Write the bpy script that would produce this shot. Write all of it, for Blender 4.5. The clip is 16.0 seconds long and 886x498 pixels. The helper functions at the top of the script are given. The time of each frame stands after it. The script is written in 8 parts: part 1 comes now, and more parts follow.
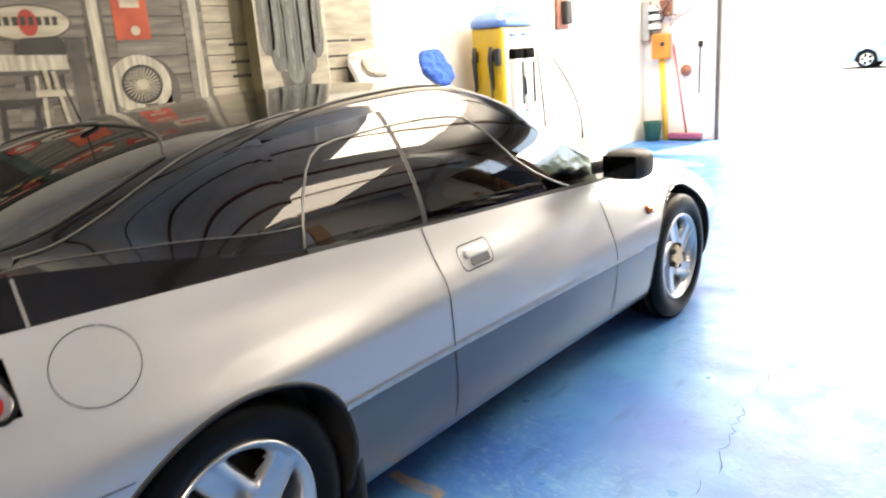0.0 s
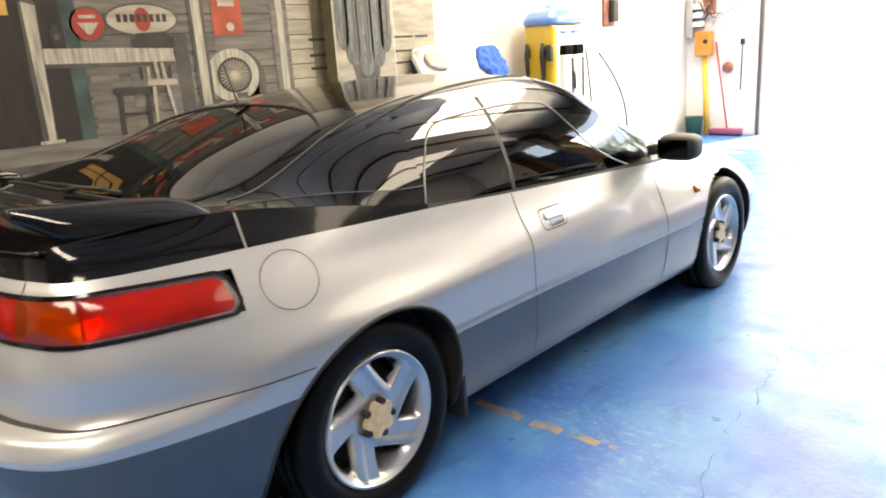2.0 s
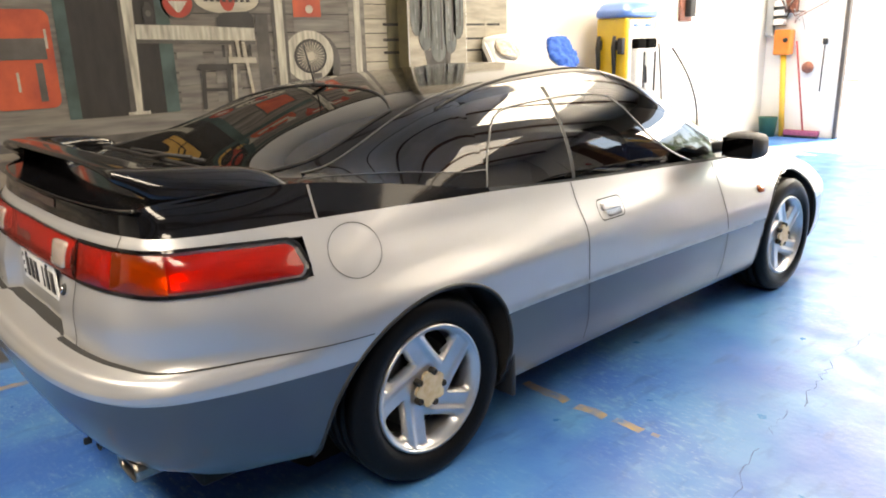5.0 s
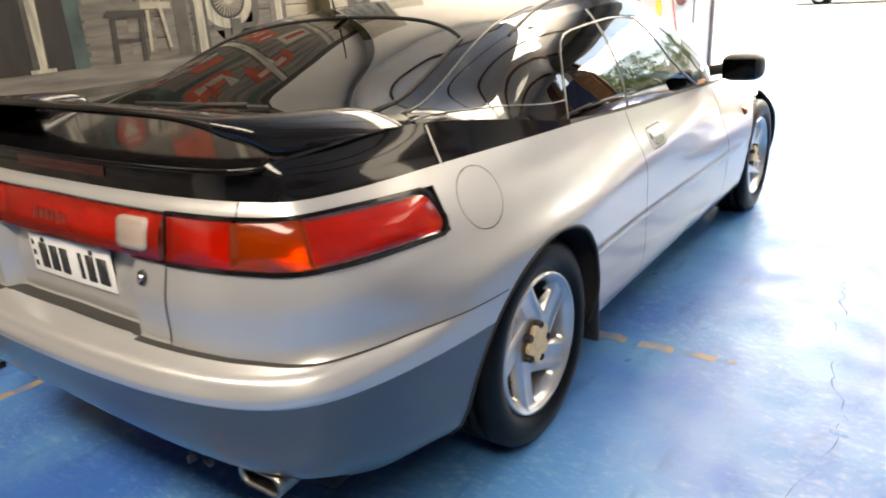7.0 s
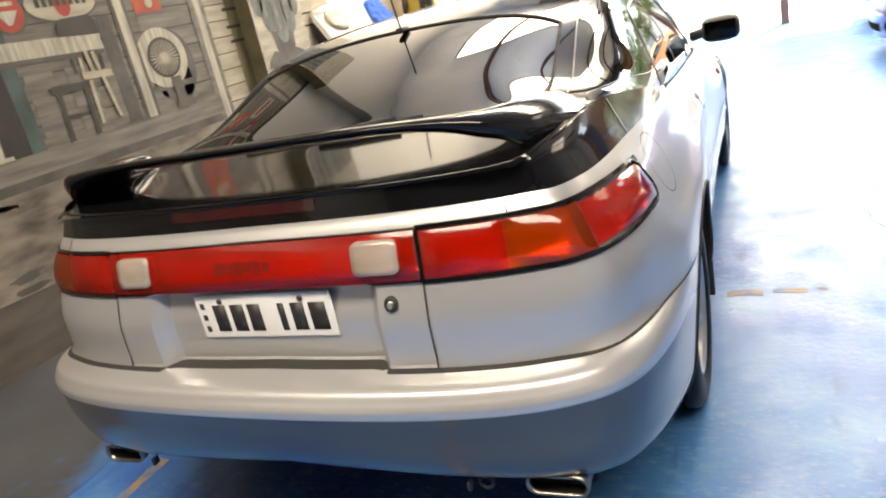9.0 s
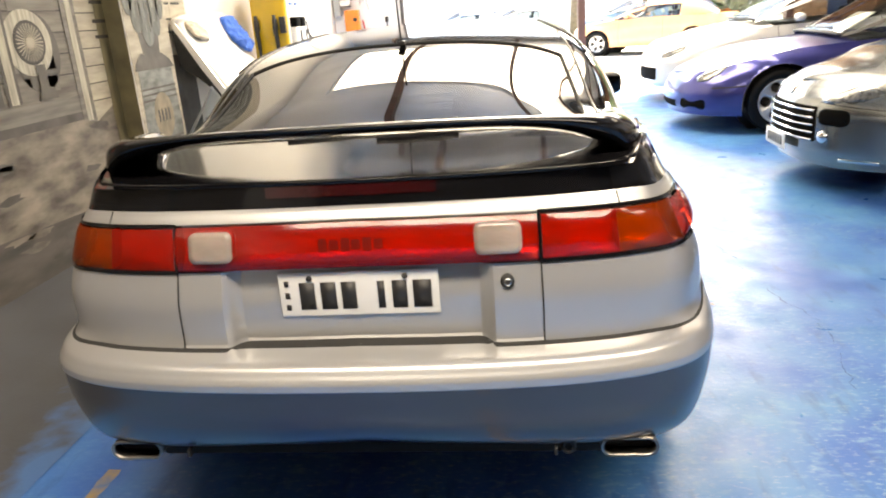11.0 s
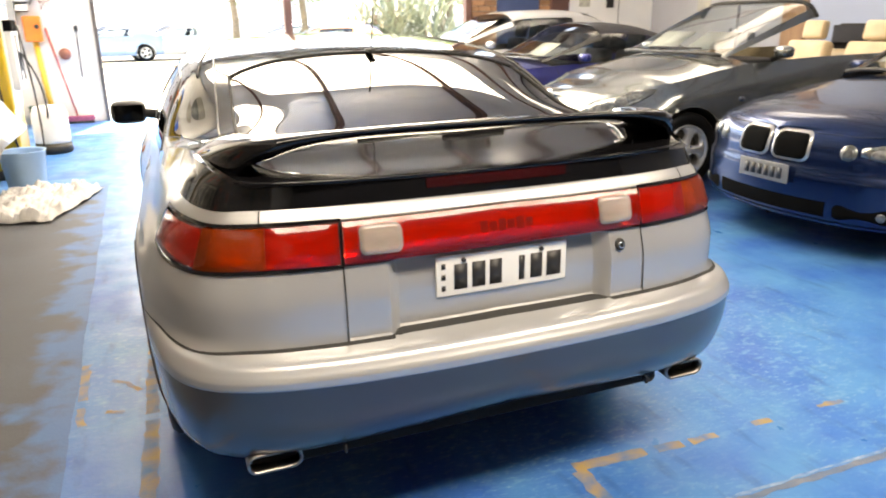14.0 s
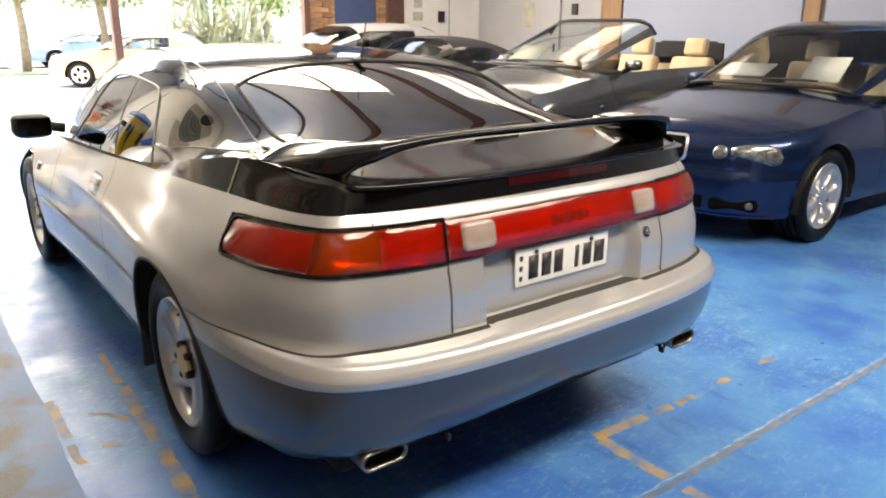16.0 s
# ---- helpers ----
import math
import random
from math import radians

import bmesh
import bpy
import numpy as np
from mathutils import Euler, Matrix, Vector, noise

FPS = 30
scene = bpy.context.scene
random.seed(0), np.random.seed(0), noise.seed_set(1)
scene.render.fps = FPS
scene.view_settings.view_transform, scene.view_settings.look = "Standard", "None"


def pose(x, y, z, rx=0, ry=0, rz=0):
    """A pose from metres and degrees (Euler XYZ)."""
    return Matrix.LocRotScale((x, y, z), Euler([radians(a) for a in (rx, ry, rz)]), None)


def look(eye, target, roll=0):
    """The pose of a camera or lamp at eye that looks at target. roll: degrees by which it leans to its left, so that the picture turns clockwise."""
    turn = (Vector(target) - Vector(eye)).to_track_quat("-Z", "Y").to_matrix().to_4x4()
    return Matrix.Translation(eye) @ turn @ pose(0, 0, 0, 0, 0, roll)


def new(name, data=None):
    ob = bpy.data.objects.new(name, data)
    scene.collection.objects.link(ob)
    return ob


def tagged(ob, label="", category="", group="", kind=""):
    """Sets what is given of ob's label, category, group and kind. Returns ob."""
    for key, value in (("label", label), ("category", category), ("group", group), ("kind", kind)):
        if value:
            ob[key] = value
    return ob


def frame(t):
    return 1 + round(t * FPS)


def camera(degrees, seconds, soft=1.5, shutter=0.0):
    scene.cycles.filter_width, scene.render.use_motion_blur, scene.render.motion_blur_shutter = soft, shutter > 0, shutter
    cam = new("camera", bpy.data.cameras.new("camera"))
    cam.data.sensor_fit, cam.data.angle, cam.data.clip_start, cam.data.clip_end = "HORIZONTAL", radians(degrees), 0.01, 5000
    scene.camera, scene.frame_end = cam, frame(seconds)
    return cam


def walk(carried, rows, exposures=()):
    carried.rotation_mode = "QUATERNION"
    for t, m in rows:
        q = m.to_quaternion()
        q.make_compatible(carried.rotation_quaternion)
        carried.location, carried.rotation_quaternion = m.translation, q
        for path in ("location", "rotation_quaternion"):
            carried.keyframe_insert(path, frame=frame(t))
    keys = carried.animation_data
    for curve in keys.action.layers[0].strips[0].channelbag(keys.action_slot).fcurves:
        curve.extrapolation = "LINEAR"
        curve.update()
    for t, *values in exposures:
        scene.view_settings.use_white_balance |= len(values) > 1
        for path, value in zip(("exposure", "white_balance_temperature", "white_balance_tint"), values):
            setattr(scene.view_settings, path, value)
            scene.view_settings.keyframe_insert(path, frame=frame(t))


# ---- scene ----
import functools

cam = camera(62.8, 16.0, soft=1.9, shutter=0.5)
EXPOSURE, KELVIN = 3.1, 8250
PATH = [
    (0, (2.202, -0.806, 1.355), (0.947, 0.666, 0.846), -4.2),
    (0.5, (2.306, -0.884, 1.339), (0.996, 0.52, 0.78), -2.4),
    (1, (2.383, -1.001, 1.325), (1.064, 0.393, 0.763), -0.9),
    (1.5, (2.388, -1.121, 1.346), (1.041, 0.26, 0.818), -1.4),
    (2, (2.365, -1.31, 1.364), (1.045, 0.103, 0.85), -3.8),
    (2.5, (2.414, -1.385, 1.369), (1.075, 0.012, 0.864), -3.9),
    (3, (2.491, -1.373, 1.369), (1.113, -0.037, 0.808), -4.5),
    (3.5, (2.508, -1.369, 1.365), (1.144, -0.037, 0.762), -1.1),
    (4, (2.485, -1.365, 1.372), (1.1, -0.012, 0.871), -2.4),
    (4.5, (2.495, -1.371, 1.373), (1.047, -0.09, 0.861), -1.8),
    (7, (1.745, -1.697, 1.309), (0.635, -0.176, 0.633), -3.6),
    (7.5, (1.598, -1.878, 1.359), (0.556, -0.326, 0.648), -6.1),
    (8, (1.46, -2.006, 1.362), (0.414, -0.469, 0.627), -6.0),
    (8.5, (1.252, -2.024, 1.307), (0.279, -0.415, 0.626), -10.1),
    (11, (0.376, -2.394, 1.328), (0.162, -0.504, 0.71), -4.1),
    (11.5, (0.2, -2.459, 1.367), (0.123, -0.551, 0.773), -2.4),
    (12, (0.01, -2.539, 1.374), (0.093, -0.612, 0.846), -1.4),
    (12.5, (-0.179, -2.501, 1.357), (-0.05, -0.573, 0.839), -2.4),
    (13, (-0.359, -2.449, 1.342), (-0.039, -0.563, 0.759), -3.0),
    (13.5, (-0.553, -2.463, 1.337), (-0.038, -0.62, 0.752), 0.65),
    (14, (-0.801, -2.453, 1.345), (-0.09, -0.684, 0.741), -0.8),
    (14.5, (-0.94, -2.388, 1.333), (-0.141, -0.651, 0.745), -1.5),
    (15, (-1.105, -2.312, 1.328), (-0.107, -0.683, 0.736), -0.7),
    (15.5, (-1.277, -2.269, 1.343), (-0.178, -0.699, 0.771), 1.1),
    (16, (-1.467, -2.228, 1.347), (-0.305, -0.706, 0.771), 0.3),
]
walk(cam, [(t, look(eye, target, roll)) for t, eye, target, roll in PATH], exposures=[(0, EXPOSURE + 0.10, KELVIN + 100, 12), (3, EXPOSURE - 0.08, KELVIN + 200, 12), (8, EXPOSURE - 0.15, KELVIN + 150, 12), (11, EXPOSURE - 0.14, KELVIN + 400, 12), (12.5, EXPOSURE + 0.05, KELVIN + 600, 12), (14, EXPOSURE + 0.04, KELVIN + 200, 12), (16, EXPOSURE, KELVIN + 200, 12)])

# ---- world, sun, large lights, exposure ----
world = bpy.data.worlds.new("sky_world")
world.use_nodes = True
scene.world = world
wn = world.node_tree.nodes
sky = wn.new("ShaderNodeTexSky")
sky.sky_type, sky.sun_disc = "NISHITA", False
sky.sun_elevation, sky.sun_rotation = radians(67), radians(18)
wn["Background"].inputs["Strength"].default_value = 0.15
world.node_tree.links.new(sky.outputs["Color"], wn["Background"].inputs["Color"])

sun_data = bpy.data.lights.new("sun", "SUN")
sun_data.energy, sun_data.angle, sun_data.color = 5.0, radians(0.5), (1.0, 0.95, 0.86)
sun_ob = new("sun", sun_data)
sun_ob.matrix_world = look((2, 12, 14), (0.2, 6.5, 0))


def area_light(name, eye, target, sx, sy, watts, color=(1, 1, 1)):
    d = bpy.data.lights.new(name, "AREA")
    d.shape, d.size, d.size_y, d.energy, d.color = "RECTANGLE", sx, sy, watts, color
    ob = new(name, d)
    ob.matrix_world = look(eye, target)
    return ob


area_light("doorway_daylight", (1.6, 9.2, 3.15), (1.6, 5.8, 0.2), 5.6, 0.8, 64, (1.0, 0.97, 0.90))
area_light("skylight_daylight", (0.9, 5.2, 4.52), (0.9, 5.2, 0), 5.0, 2.2, 74, (1.0, 0.95, 0.86))
area_light("side_skylight_daylight", (6.05, 5.2, 4.52), (6.05, 5.2, 0), 2.5, 2.2, 10, (1.0, 0.96, 0.89))
area_light("rear_skylight_daylight", (1.5, -3.2, 4.52), (1.5, -3.2, 0), 6.2, 1.1, 70, (1.0, 0.97, 0.92))


# ---- materials ----
def lin(c):
    return (*c, 1.0) if len(c) == 3 else c


def mat(name, base, rough=0.5, metal=0.0, coat=0.0, var=0.12, scale=6.0, bump=0.0, bscale=80.0, base2=None, spec=0.5,
        rvar=0.0, stretch=(1, 1, 1), detail=5.0, flake=0.0):
    """A painted or plain surface: two scales of noise in the colour, gloss and relief."""
    m = bpy.data.materials.new(name)
    m.use_nodes = True
    nt = m.node_tree
    n, ln = nt.nodes, nt.links
    b = n["Principled BSDF"]
    b.inputs["Metallic"].default_value = metal
    b.inputs["Roughness"].default_value = rough
    b.inputs["Coat Weight"].default_value = coat
    b.inputs["Coat Roughness"].default_value = 0.04
    b.inputs["Specular IOR Level"].default_value = spec
    tc, mp = n.new("ShaderNodeTexCoord"), n.new("ShaderNodeMapping")
    mp.inputs["Scale"].default_value = stretch
    ln.new(tc.outputs["Object"], mp.inputs["Vector"])
    noi = n.new("ShaderNodeTexNoise")
    noi.inputs["Scale"].default_value, noi.inputs["Detail"].default_value = scale, detail
    ln.new(mp.outputs["Vector"], noi.inputs["Vector"])
    ramp = n.new("ShaderNodeValToRGB")
    lo = base2 or tuple(v * (1 - var) for v in base)
    hi = base if base2 else tuple(min(1, v * (1 + var)) for v in base)
    ramp.color_ramp.elements[0].position, ramp.color_ramp.elements[1].position = 0.32, 0.68
    ramp.color_ramp.elements[0].color, ramp.color_ramp.elements[1].color = lin(lo), lin(hi)
    ln.new(noi.outputs["Fac"], ramp.inputs["Fac"])
    ln.new(ramp.outputs["Color"], b.inputs["Base Color"])
    if rvar:
        rr = n.new("ShaderNodeMapRange")
        rr.inputs["To Min"].default_value, rr.inputs["To Max"].default_value = max(0, rough - rvar), min(1, rough + rvar)
        ln.new(noi.outputs["Fac"], rr.inputs["Value"])
        ln.new(rr.outputs["Result"], b.inputs["Roughness"])
    if bump:
        fine = n.new("ShaderNodeTexNoise")
        fine.inputs["Scale"].default_value, fine.inputs["Detail"].default_value = bscale, 4
        ln.new(mp.outputs["Vector"], fine.inputs["Vector"])
        bp = n.new("ShaderNodeBump")
        bp.inputs["Strength"].default_value, bp.inputs["Distance"].default_value = bump, 0.01
        ln.new(fine.outputs["Fac"], bp.inputs["Height"])
        ln.new(bp.outputs["Normal"], b.inputs["Normal"])
    return m


def glass_mat(name, tint, ior=1.5, rough=0.0):
    m = bpy.data.materials.new(name)
    m.use_nodes = True
    n, ln = m.node_tree.nodes, m.node_tree.links
    n.remove(n["Principled BSDF"])
    out = n["Material Output"]
    tr, gl, mix, fr = (n.new("ShaderNode" + k) for k in ("BsdfTransparent", "BsdfGlossy", "MixShader", "Fresnel"))
    tr.inputs["Color"].default_value = lin(tint)
    gl.inputs["Roughness"].default_value = rough
    fr.inputs["IOR"].default_value = ior
    ln.new(fr.outputs["Fac"], mix.inputs["Fac"])
    ln.new(tr.outputs["BSDF"], mix.inputs[1])
    ln.new(gl.outputs["BSDF"], mix.inputs[2])
    ln.new(mix.outputs["Shader"], out.inputs["Surface"])
    return m


def lens_mat(name, base, rough=0.08, base2=None):
    m = mat(name, base, rough=rough, base2=base2, coat=0.8, var=0.28, scale=5, bump=0.06, bscale=60, stretch=(1, 1, 3.5), detail=4)
    b = m.node_tree.nodes["Principled BSDF"]
    b.inputs["Subsurface Weight"].default_value = 0.25
    b.inputs["Subsurface Radius"].default_value = (0.02, 0.004, 0.002)
    return m


def tinted_lens(name, tint, body):
    """A clear coloured lens over a reflector: tinted see-through plastic, a little of it milky, with a glossy skin."""
    m = glass_mat(name, tint, 1.5, 0.10)
    n, ln = m.node_tree.nodes, m.node_tree.links
    mix = next(x for x in n if x.type == "MIX_SHADER")
    tr = next(x for x in n if x.type == "BSDF_TRANSPARENT")
    di, mx = n.new("ShaderNodeBsdfDiffuse"), n.new("ShaderNodeMixShader")
    di.inputs["Color"].default_value = lin(body)
    mx.inputs["Fac"].default_value = 0.25
    ln.new(tr.outputs["BSDF"], mx.inputs[1])
    ln.new(di.outputs["BSDF"], mx.inputs[2])
    ln.new(mx.outputs["Shader"], mix.inputs[1])
    return m


SILVER = mat("silver_paint", (0.488, 0.493, 0.497), rough=0.33, metal=0.58, coat=0.6, var=0.03, scale=3, bump=0.015, bscale=900)
GREY = mat("grey_cladding_paint", (0.079, 0.083, 0.094), rough=0.30, metal=0.55, coat=0.9, var=0.06, scale=3, bump=0.02, bscale=700)
BLACK = mat("black_gloss_paint", (0.005, 0.005, 0.006), rough=0.10, coat=0.48, var=0.2, scale=4, spec=0.18)
RUBBER = mat("black_rubber", (0.012, 0.012, 0.012), rough=0.6, var=0.3, scale=12, bump=0.2, bscale=120)
TYRE = mat("tyre_rubber", (0.0045, 0.0045, 0.005), rough=0.40, spec=0.14, var=0.3, scale=9, bump=0.12, bscale=120)
MATTE = mat("matte_black_plastic", (0.014, 0.014, 0.015), rough=0.55, var=0.2, scale=20, bump=0.15, bscale=300)
WELL = mat("wheel_well_black", (0.006, 0.006, 0.006), rough=0.9, var=0.3, scale=10)
TRIM = mat("satin_trim", (0.46, 0.45, 0.42), rough=0.3, metal=0.8, var=0.1, scale=20)
TRIM_DARK = mat("dull_window_trim", (0.17, 0.168, 0.16), rough=0.35, metal=0.7, var=0.1, scale=20)
CHROME = mat("chrome", (0.75, 0.75, 0.76), rough=0.08, metal=1.0, var=0.05, scale=30)
ALLOY = mat("alloy_wheel_silver", (0.58, 0.58, 0.58), rough=0.30, metal=0.78, coat=0.4, var=0.08, scale=14, bump=0.05, bscale=200)
CAP = mat("worn_gold_cap", (0.74, 0.60, 0.40), rough=0.5, metal=0.1, base2=(0.60, 0.43, 0.22), scale=40)
BRAKE = mat("brake_iron", (0.05, 0.045, 0.04), rough=0.5, metal=0.7, var=0.3, scale=20)
SEAM = mat("panel_gap", (0.02, 0.02, 0.02), rough=0.8)
RED_LENS = tinted_lens("red_lens", (0.92, 0.040, 0.016), (0.72, 0.020, 0.007))
RED_DARK = lens_mat("deep_red_lens", (0.16, 0.008, 0.005))
AMBER = lens_mat("amber_lens", (0.46, 0.095, 0.008), base2=(0.30, 0.045, 0.006))
AMBER_CLEAR = tinted_lens("clear_amber_lens", (0.88, 0.16, 0.012), (0.50, 0.065, 0.005))
REFLECTOR = mat("lamp_reflector", (0.80, 0.78, 0.75), rough=0.26, metal=0.72, var=0.35, scale=9, bump=0.35, bscale=26, stretch=(1, 1, 2.2))
CLEAR_LENS = lens_mat("milky_reversing_lens", (0.31, 0.25, 0.215))
HIGH_RED = lens_mat("high_brake_lens", (0.03, 0.002, 0.003))
PLATE = mat("plate_white", (0.72, 0.72, 0.70), rough=0.35, var=0.04, scale=10)
INK = mat("plate_black", (0.02, 0.02, 0.022), rough=0.5)
GLASS = glass_mat("tinted_glass", (0.020, 0.021, 0.020), 2.05)
GLASS_DOOR = glass_mat("door_glass", (0.10, 0.105, 0.10), 1.75)
GLASS_REAR = glass_mat("dark_rear_glass", (0.02, 0.021, 0.02), 2.7)
GLASS_LIGHT = glass_mat("clear_glass", (0.80, 0.84, 0.82), 1.75)
GLASS_CLEAR = glass_mat("windscreen_glass", (0.90, 0.93, 0.91), 1.42)
STEEL = mat("exhaust_steel", (0.33, 0.315, 0.30), rough=0.34, metal=1.0, base2=(0.25, 0.23, 0.2), scale=30)
DARK_MIRROR = mat("dark_mirror", (0.03, 0.03, 0.032), rough=0.15, metal=1.0, var=0.1)
BORE_BLACK = mat("bore_black", (0.004, 0.004, 0.004), rough=0.9)
SEAT_GREY = mat("dark_seat_cloth", (0.035, 0.035, 0.038), rough=0.9, bump=0.3, bscale=300)
PAPER = mat("white_paper", (0.88, 0.88, 0.86), rough=0.7, var=0.04)


# ---- mesh helpers ----
def part(name, bm, material, parent=None, label="", smooth=True):
    me = bpy.data.meshes.new(name)
    bmesh.ops.recalc_face_normals(bm, faces=bm.faces)
    bm.to_mesh(me)
    bm.free()
    for p in me.polygons:
        p.use_smooth = smooth
    me.materials.append(material)
    ob = new(name, me)
    if parent is not None:
        ob.parent = parent
    if label:
        ob["label"] = label
    return ob


def creased(bm, deg=30):
    """Keep hard bends sharp where the rest is shaded smooth."""
    for e in bm.edges:
        if len(e.link_faces) == 2 and e.calc_face_angle() > radians(deg):
            e.smooth = False
    return bm


def thing(name, label, category, m=None, group="", kind=""):
    ob = new(name)
    ob.empty_display_size = 0.1
    if m is not None:
        ob.matrix_world = m
    return tagged(ob, label, category, group, kind)


def box(sx, sy, sz, at=(0, 0, 0), bevel=0.0, seg=2, m=None):
    """A box with its base centre at at."""
    bm = bmesh.new()
    bmesh.ops.create_cube(bm, size=1)
    for v in bm.verts:
        v.co = Vector((v.co.x * sx, v.co.y * sy, (v.co.z + 0.5) * sz))
    if bevel:
        bmesh.ops.bevel(bm, geom=bm.edges[:], offset=bevel, segments=seg, affect="EDGES", profile=0.6)
    bm.transform(Matrix.Translation(at) @ (m or Matrix()))
    return bm


def join(*bms):
    out = bmesh.new()
    for b in bms:
        me = bpy.data.meshes.new("tmp")
        b.to_mesh(me)
        b.free()
        out.from_mesh(me)
        bpy.data.meshes.remove(me)
    return out


def tube(pts, r, sides=8, closed=False, flat=1.0, taper=None):
    """A tube along points; flat squashes it along its local up."""
    bm = bmesh.new()
    pts = [Vector(p) for p in pts]
    rings, n = [], len(pts)
    for i, p in enumerate(pts):
        a = pts[(i - 1) % n] if (closed or i > 0) else p
        b = pts[(i + 1) % n] if (closed or i < n - 1) else p
        d = (b - a).normalized()
        up = Vector((0, 0, 1)) if abs(d.z) < 0.95 else Vector((0, 1, 0))
        s = d.cross(up).normalized()
        u = s.cross(d)
        rr = r * (taper[i] if taper else 1)
        rings.append([bm.verts.new(p + s * math.cos(2 * math.pi * k / sides) * rr + u * math.sin(2 * math.pi * k / sides) * rr * flat) for k in range(sides)])
    for i in range(n if closed else n - 1):
        for k in range(sides):
            bm.faces.new((rings[i][k], rings[i][(k + 1) % sides], rings[(i + 1) % n][(k + 1) % sides], rings[(i + 1) % n][k]))
    if not closed:
        bm.faces.new(rings[0]), bm.faces.new(rings[-1])
    return bm


def lathe(profile, seg=48, axis="x"):
    """Turns (radius, along) points about an axis."""
    bm = bmesh.new()
    rows = []
    for r, a in profile:
        row = []
        for k in range(seg):
            c, s = math.cos(2 * math.pi * k / seg) * r, math.sin(2 * math.pi * k / seg) * r
            row.append(bm.verts.new({"x": (a, c, s), "y": (c, a, s), "z": (c, s, a)}[axis]))
        rows.append(row)
    for i in range(len(rows) - 1):
        for k in range(seg):
            bm.faces.new((rows[i][k], rows[i][(k + 1) % seg], rows[i + 1][(k + 1) % seg], rows[i + 1][k]))
    return bm


def grid_bm(rows, close=False):
    bm = bmesh.new()
    vs = [[bm.verts.new(p) for p in row] for row in rows]
    for a, b in zip(vs, vs[1:]):
        for i in range(len(a) - 1):
            bm.faces.new((a[i], a[i + 1], b[i + 1], b[i]))
    return bm


def thicken(bm, t):
    bmesh.ops.recalc_face_normals(bm, faces=bm.faces)
    bmesh.ops.solidify(bm, geom=bm.faces[:], thickness=t)
    return bm


def prism(poly, depth, axis="x", at=0.0):
    """A flat outline (2D points) pushed out by depth along an axis: x takes (y, z), y takes (x, z), z takes (x, y)."""
    bm = bmesh.new()

    def lift(p, d):
        return {"x": (at + d, p[0], p[1]), "y": (p[0], at + d, p[1]), "z": (p[0], p[1], at + d)}[axis]

    a, b = [bm.verts.new(lift(p, 0)) for p in poly], [bm.verts.new(lift(p, depth)) for p in poly]
    bm.faces.new(a), bm.faces.new(b)
    for i in range(len(poly)):
        j = (i + 1) % len(poly)
        bm.faces.new((a[i], a[j], b[j], b[i]))
    return bm


def ellipse(cx, cy, rx, ry, n=24):
    return [(cx + rx * math.cos(2 * math.pi * k / n), cy + ry * math.sin(2 * math.pi * k / n)) for k in range(n)]


def rrect(cx, cy, w, h, r, n=4):
    out = []
    for qx, qy, a0 in ((1, 1, 0), (-1, 1, 90), (-1, -1, 180), (1, -1, 270)):
        for k in range(n + 1):
            a = radians(a0 + 90 * k / n)
            out.append((cx + qx * (w / 2 - r) + r * math.cos(a), cy + qy * (h / 2 - r) + r * math.sin(a)))
    return out


# ---- smooth curves and the wrapped skin of a car ----
def pchip(keys, x):
    """A smooth curve through (x, value) keys, without overshoot."""
    ks = sorted(keys)
    if x <= ks[0][0]:
        return ks[0][1]
    if x >= ks[-1][0]:
        return ks[-1][1]
    n = len(ks)
    h = [ks[i + 1][0] - ks[i][0] for i in range(n - 1)]
    d = [(ks[i + 1][1] - ks[i][1]) / h[i] for i in range(n - 1)]

    def slope(i):
        if i == 0:
            return d[0]
        if i == n - 1:
            return d[-1]
        return 0.0 if d[i - 1] * d[i] <= 0 else 2 * d[i - 1] * d[i] / (d[i - 1] + d[i])

    i = max(k for k in range(n - 1) if ks[k][0] <= x)
    t = (x - ks[i][0]) / h[i]
    a, b, m0, m1 = ks[i][1], ks[i + 1][1], slope(i) * h[i], slope(i + 1) * h[i]
    return (2 * t**3 - 3 * t**2 + 1) * a + (t**3 - 2 * t**2 + t) * m0 + (3 * t**2 - 2 * t**3) * b + (t**3 - t**2) * m1


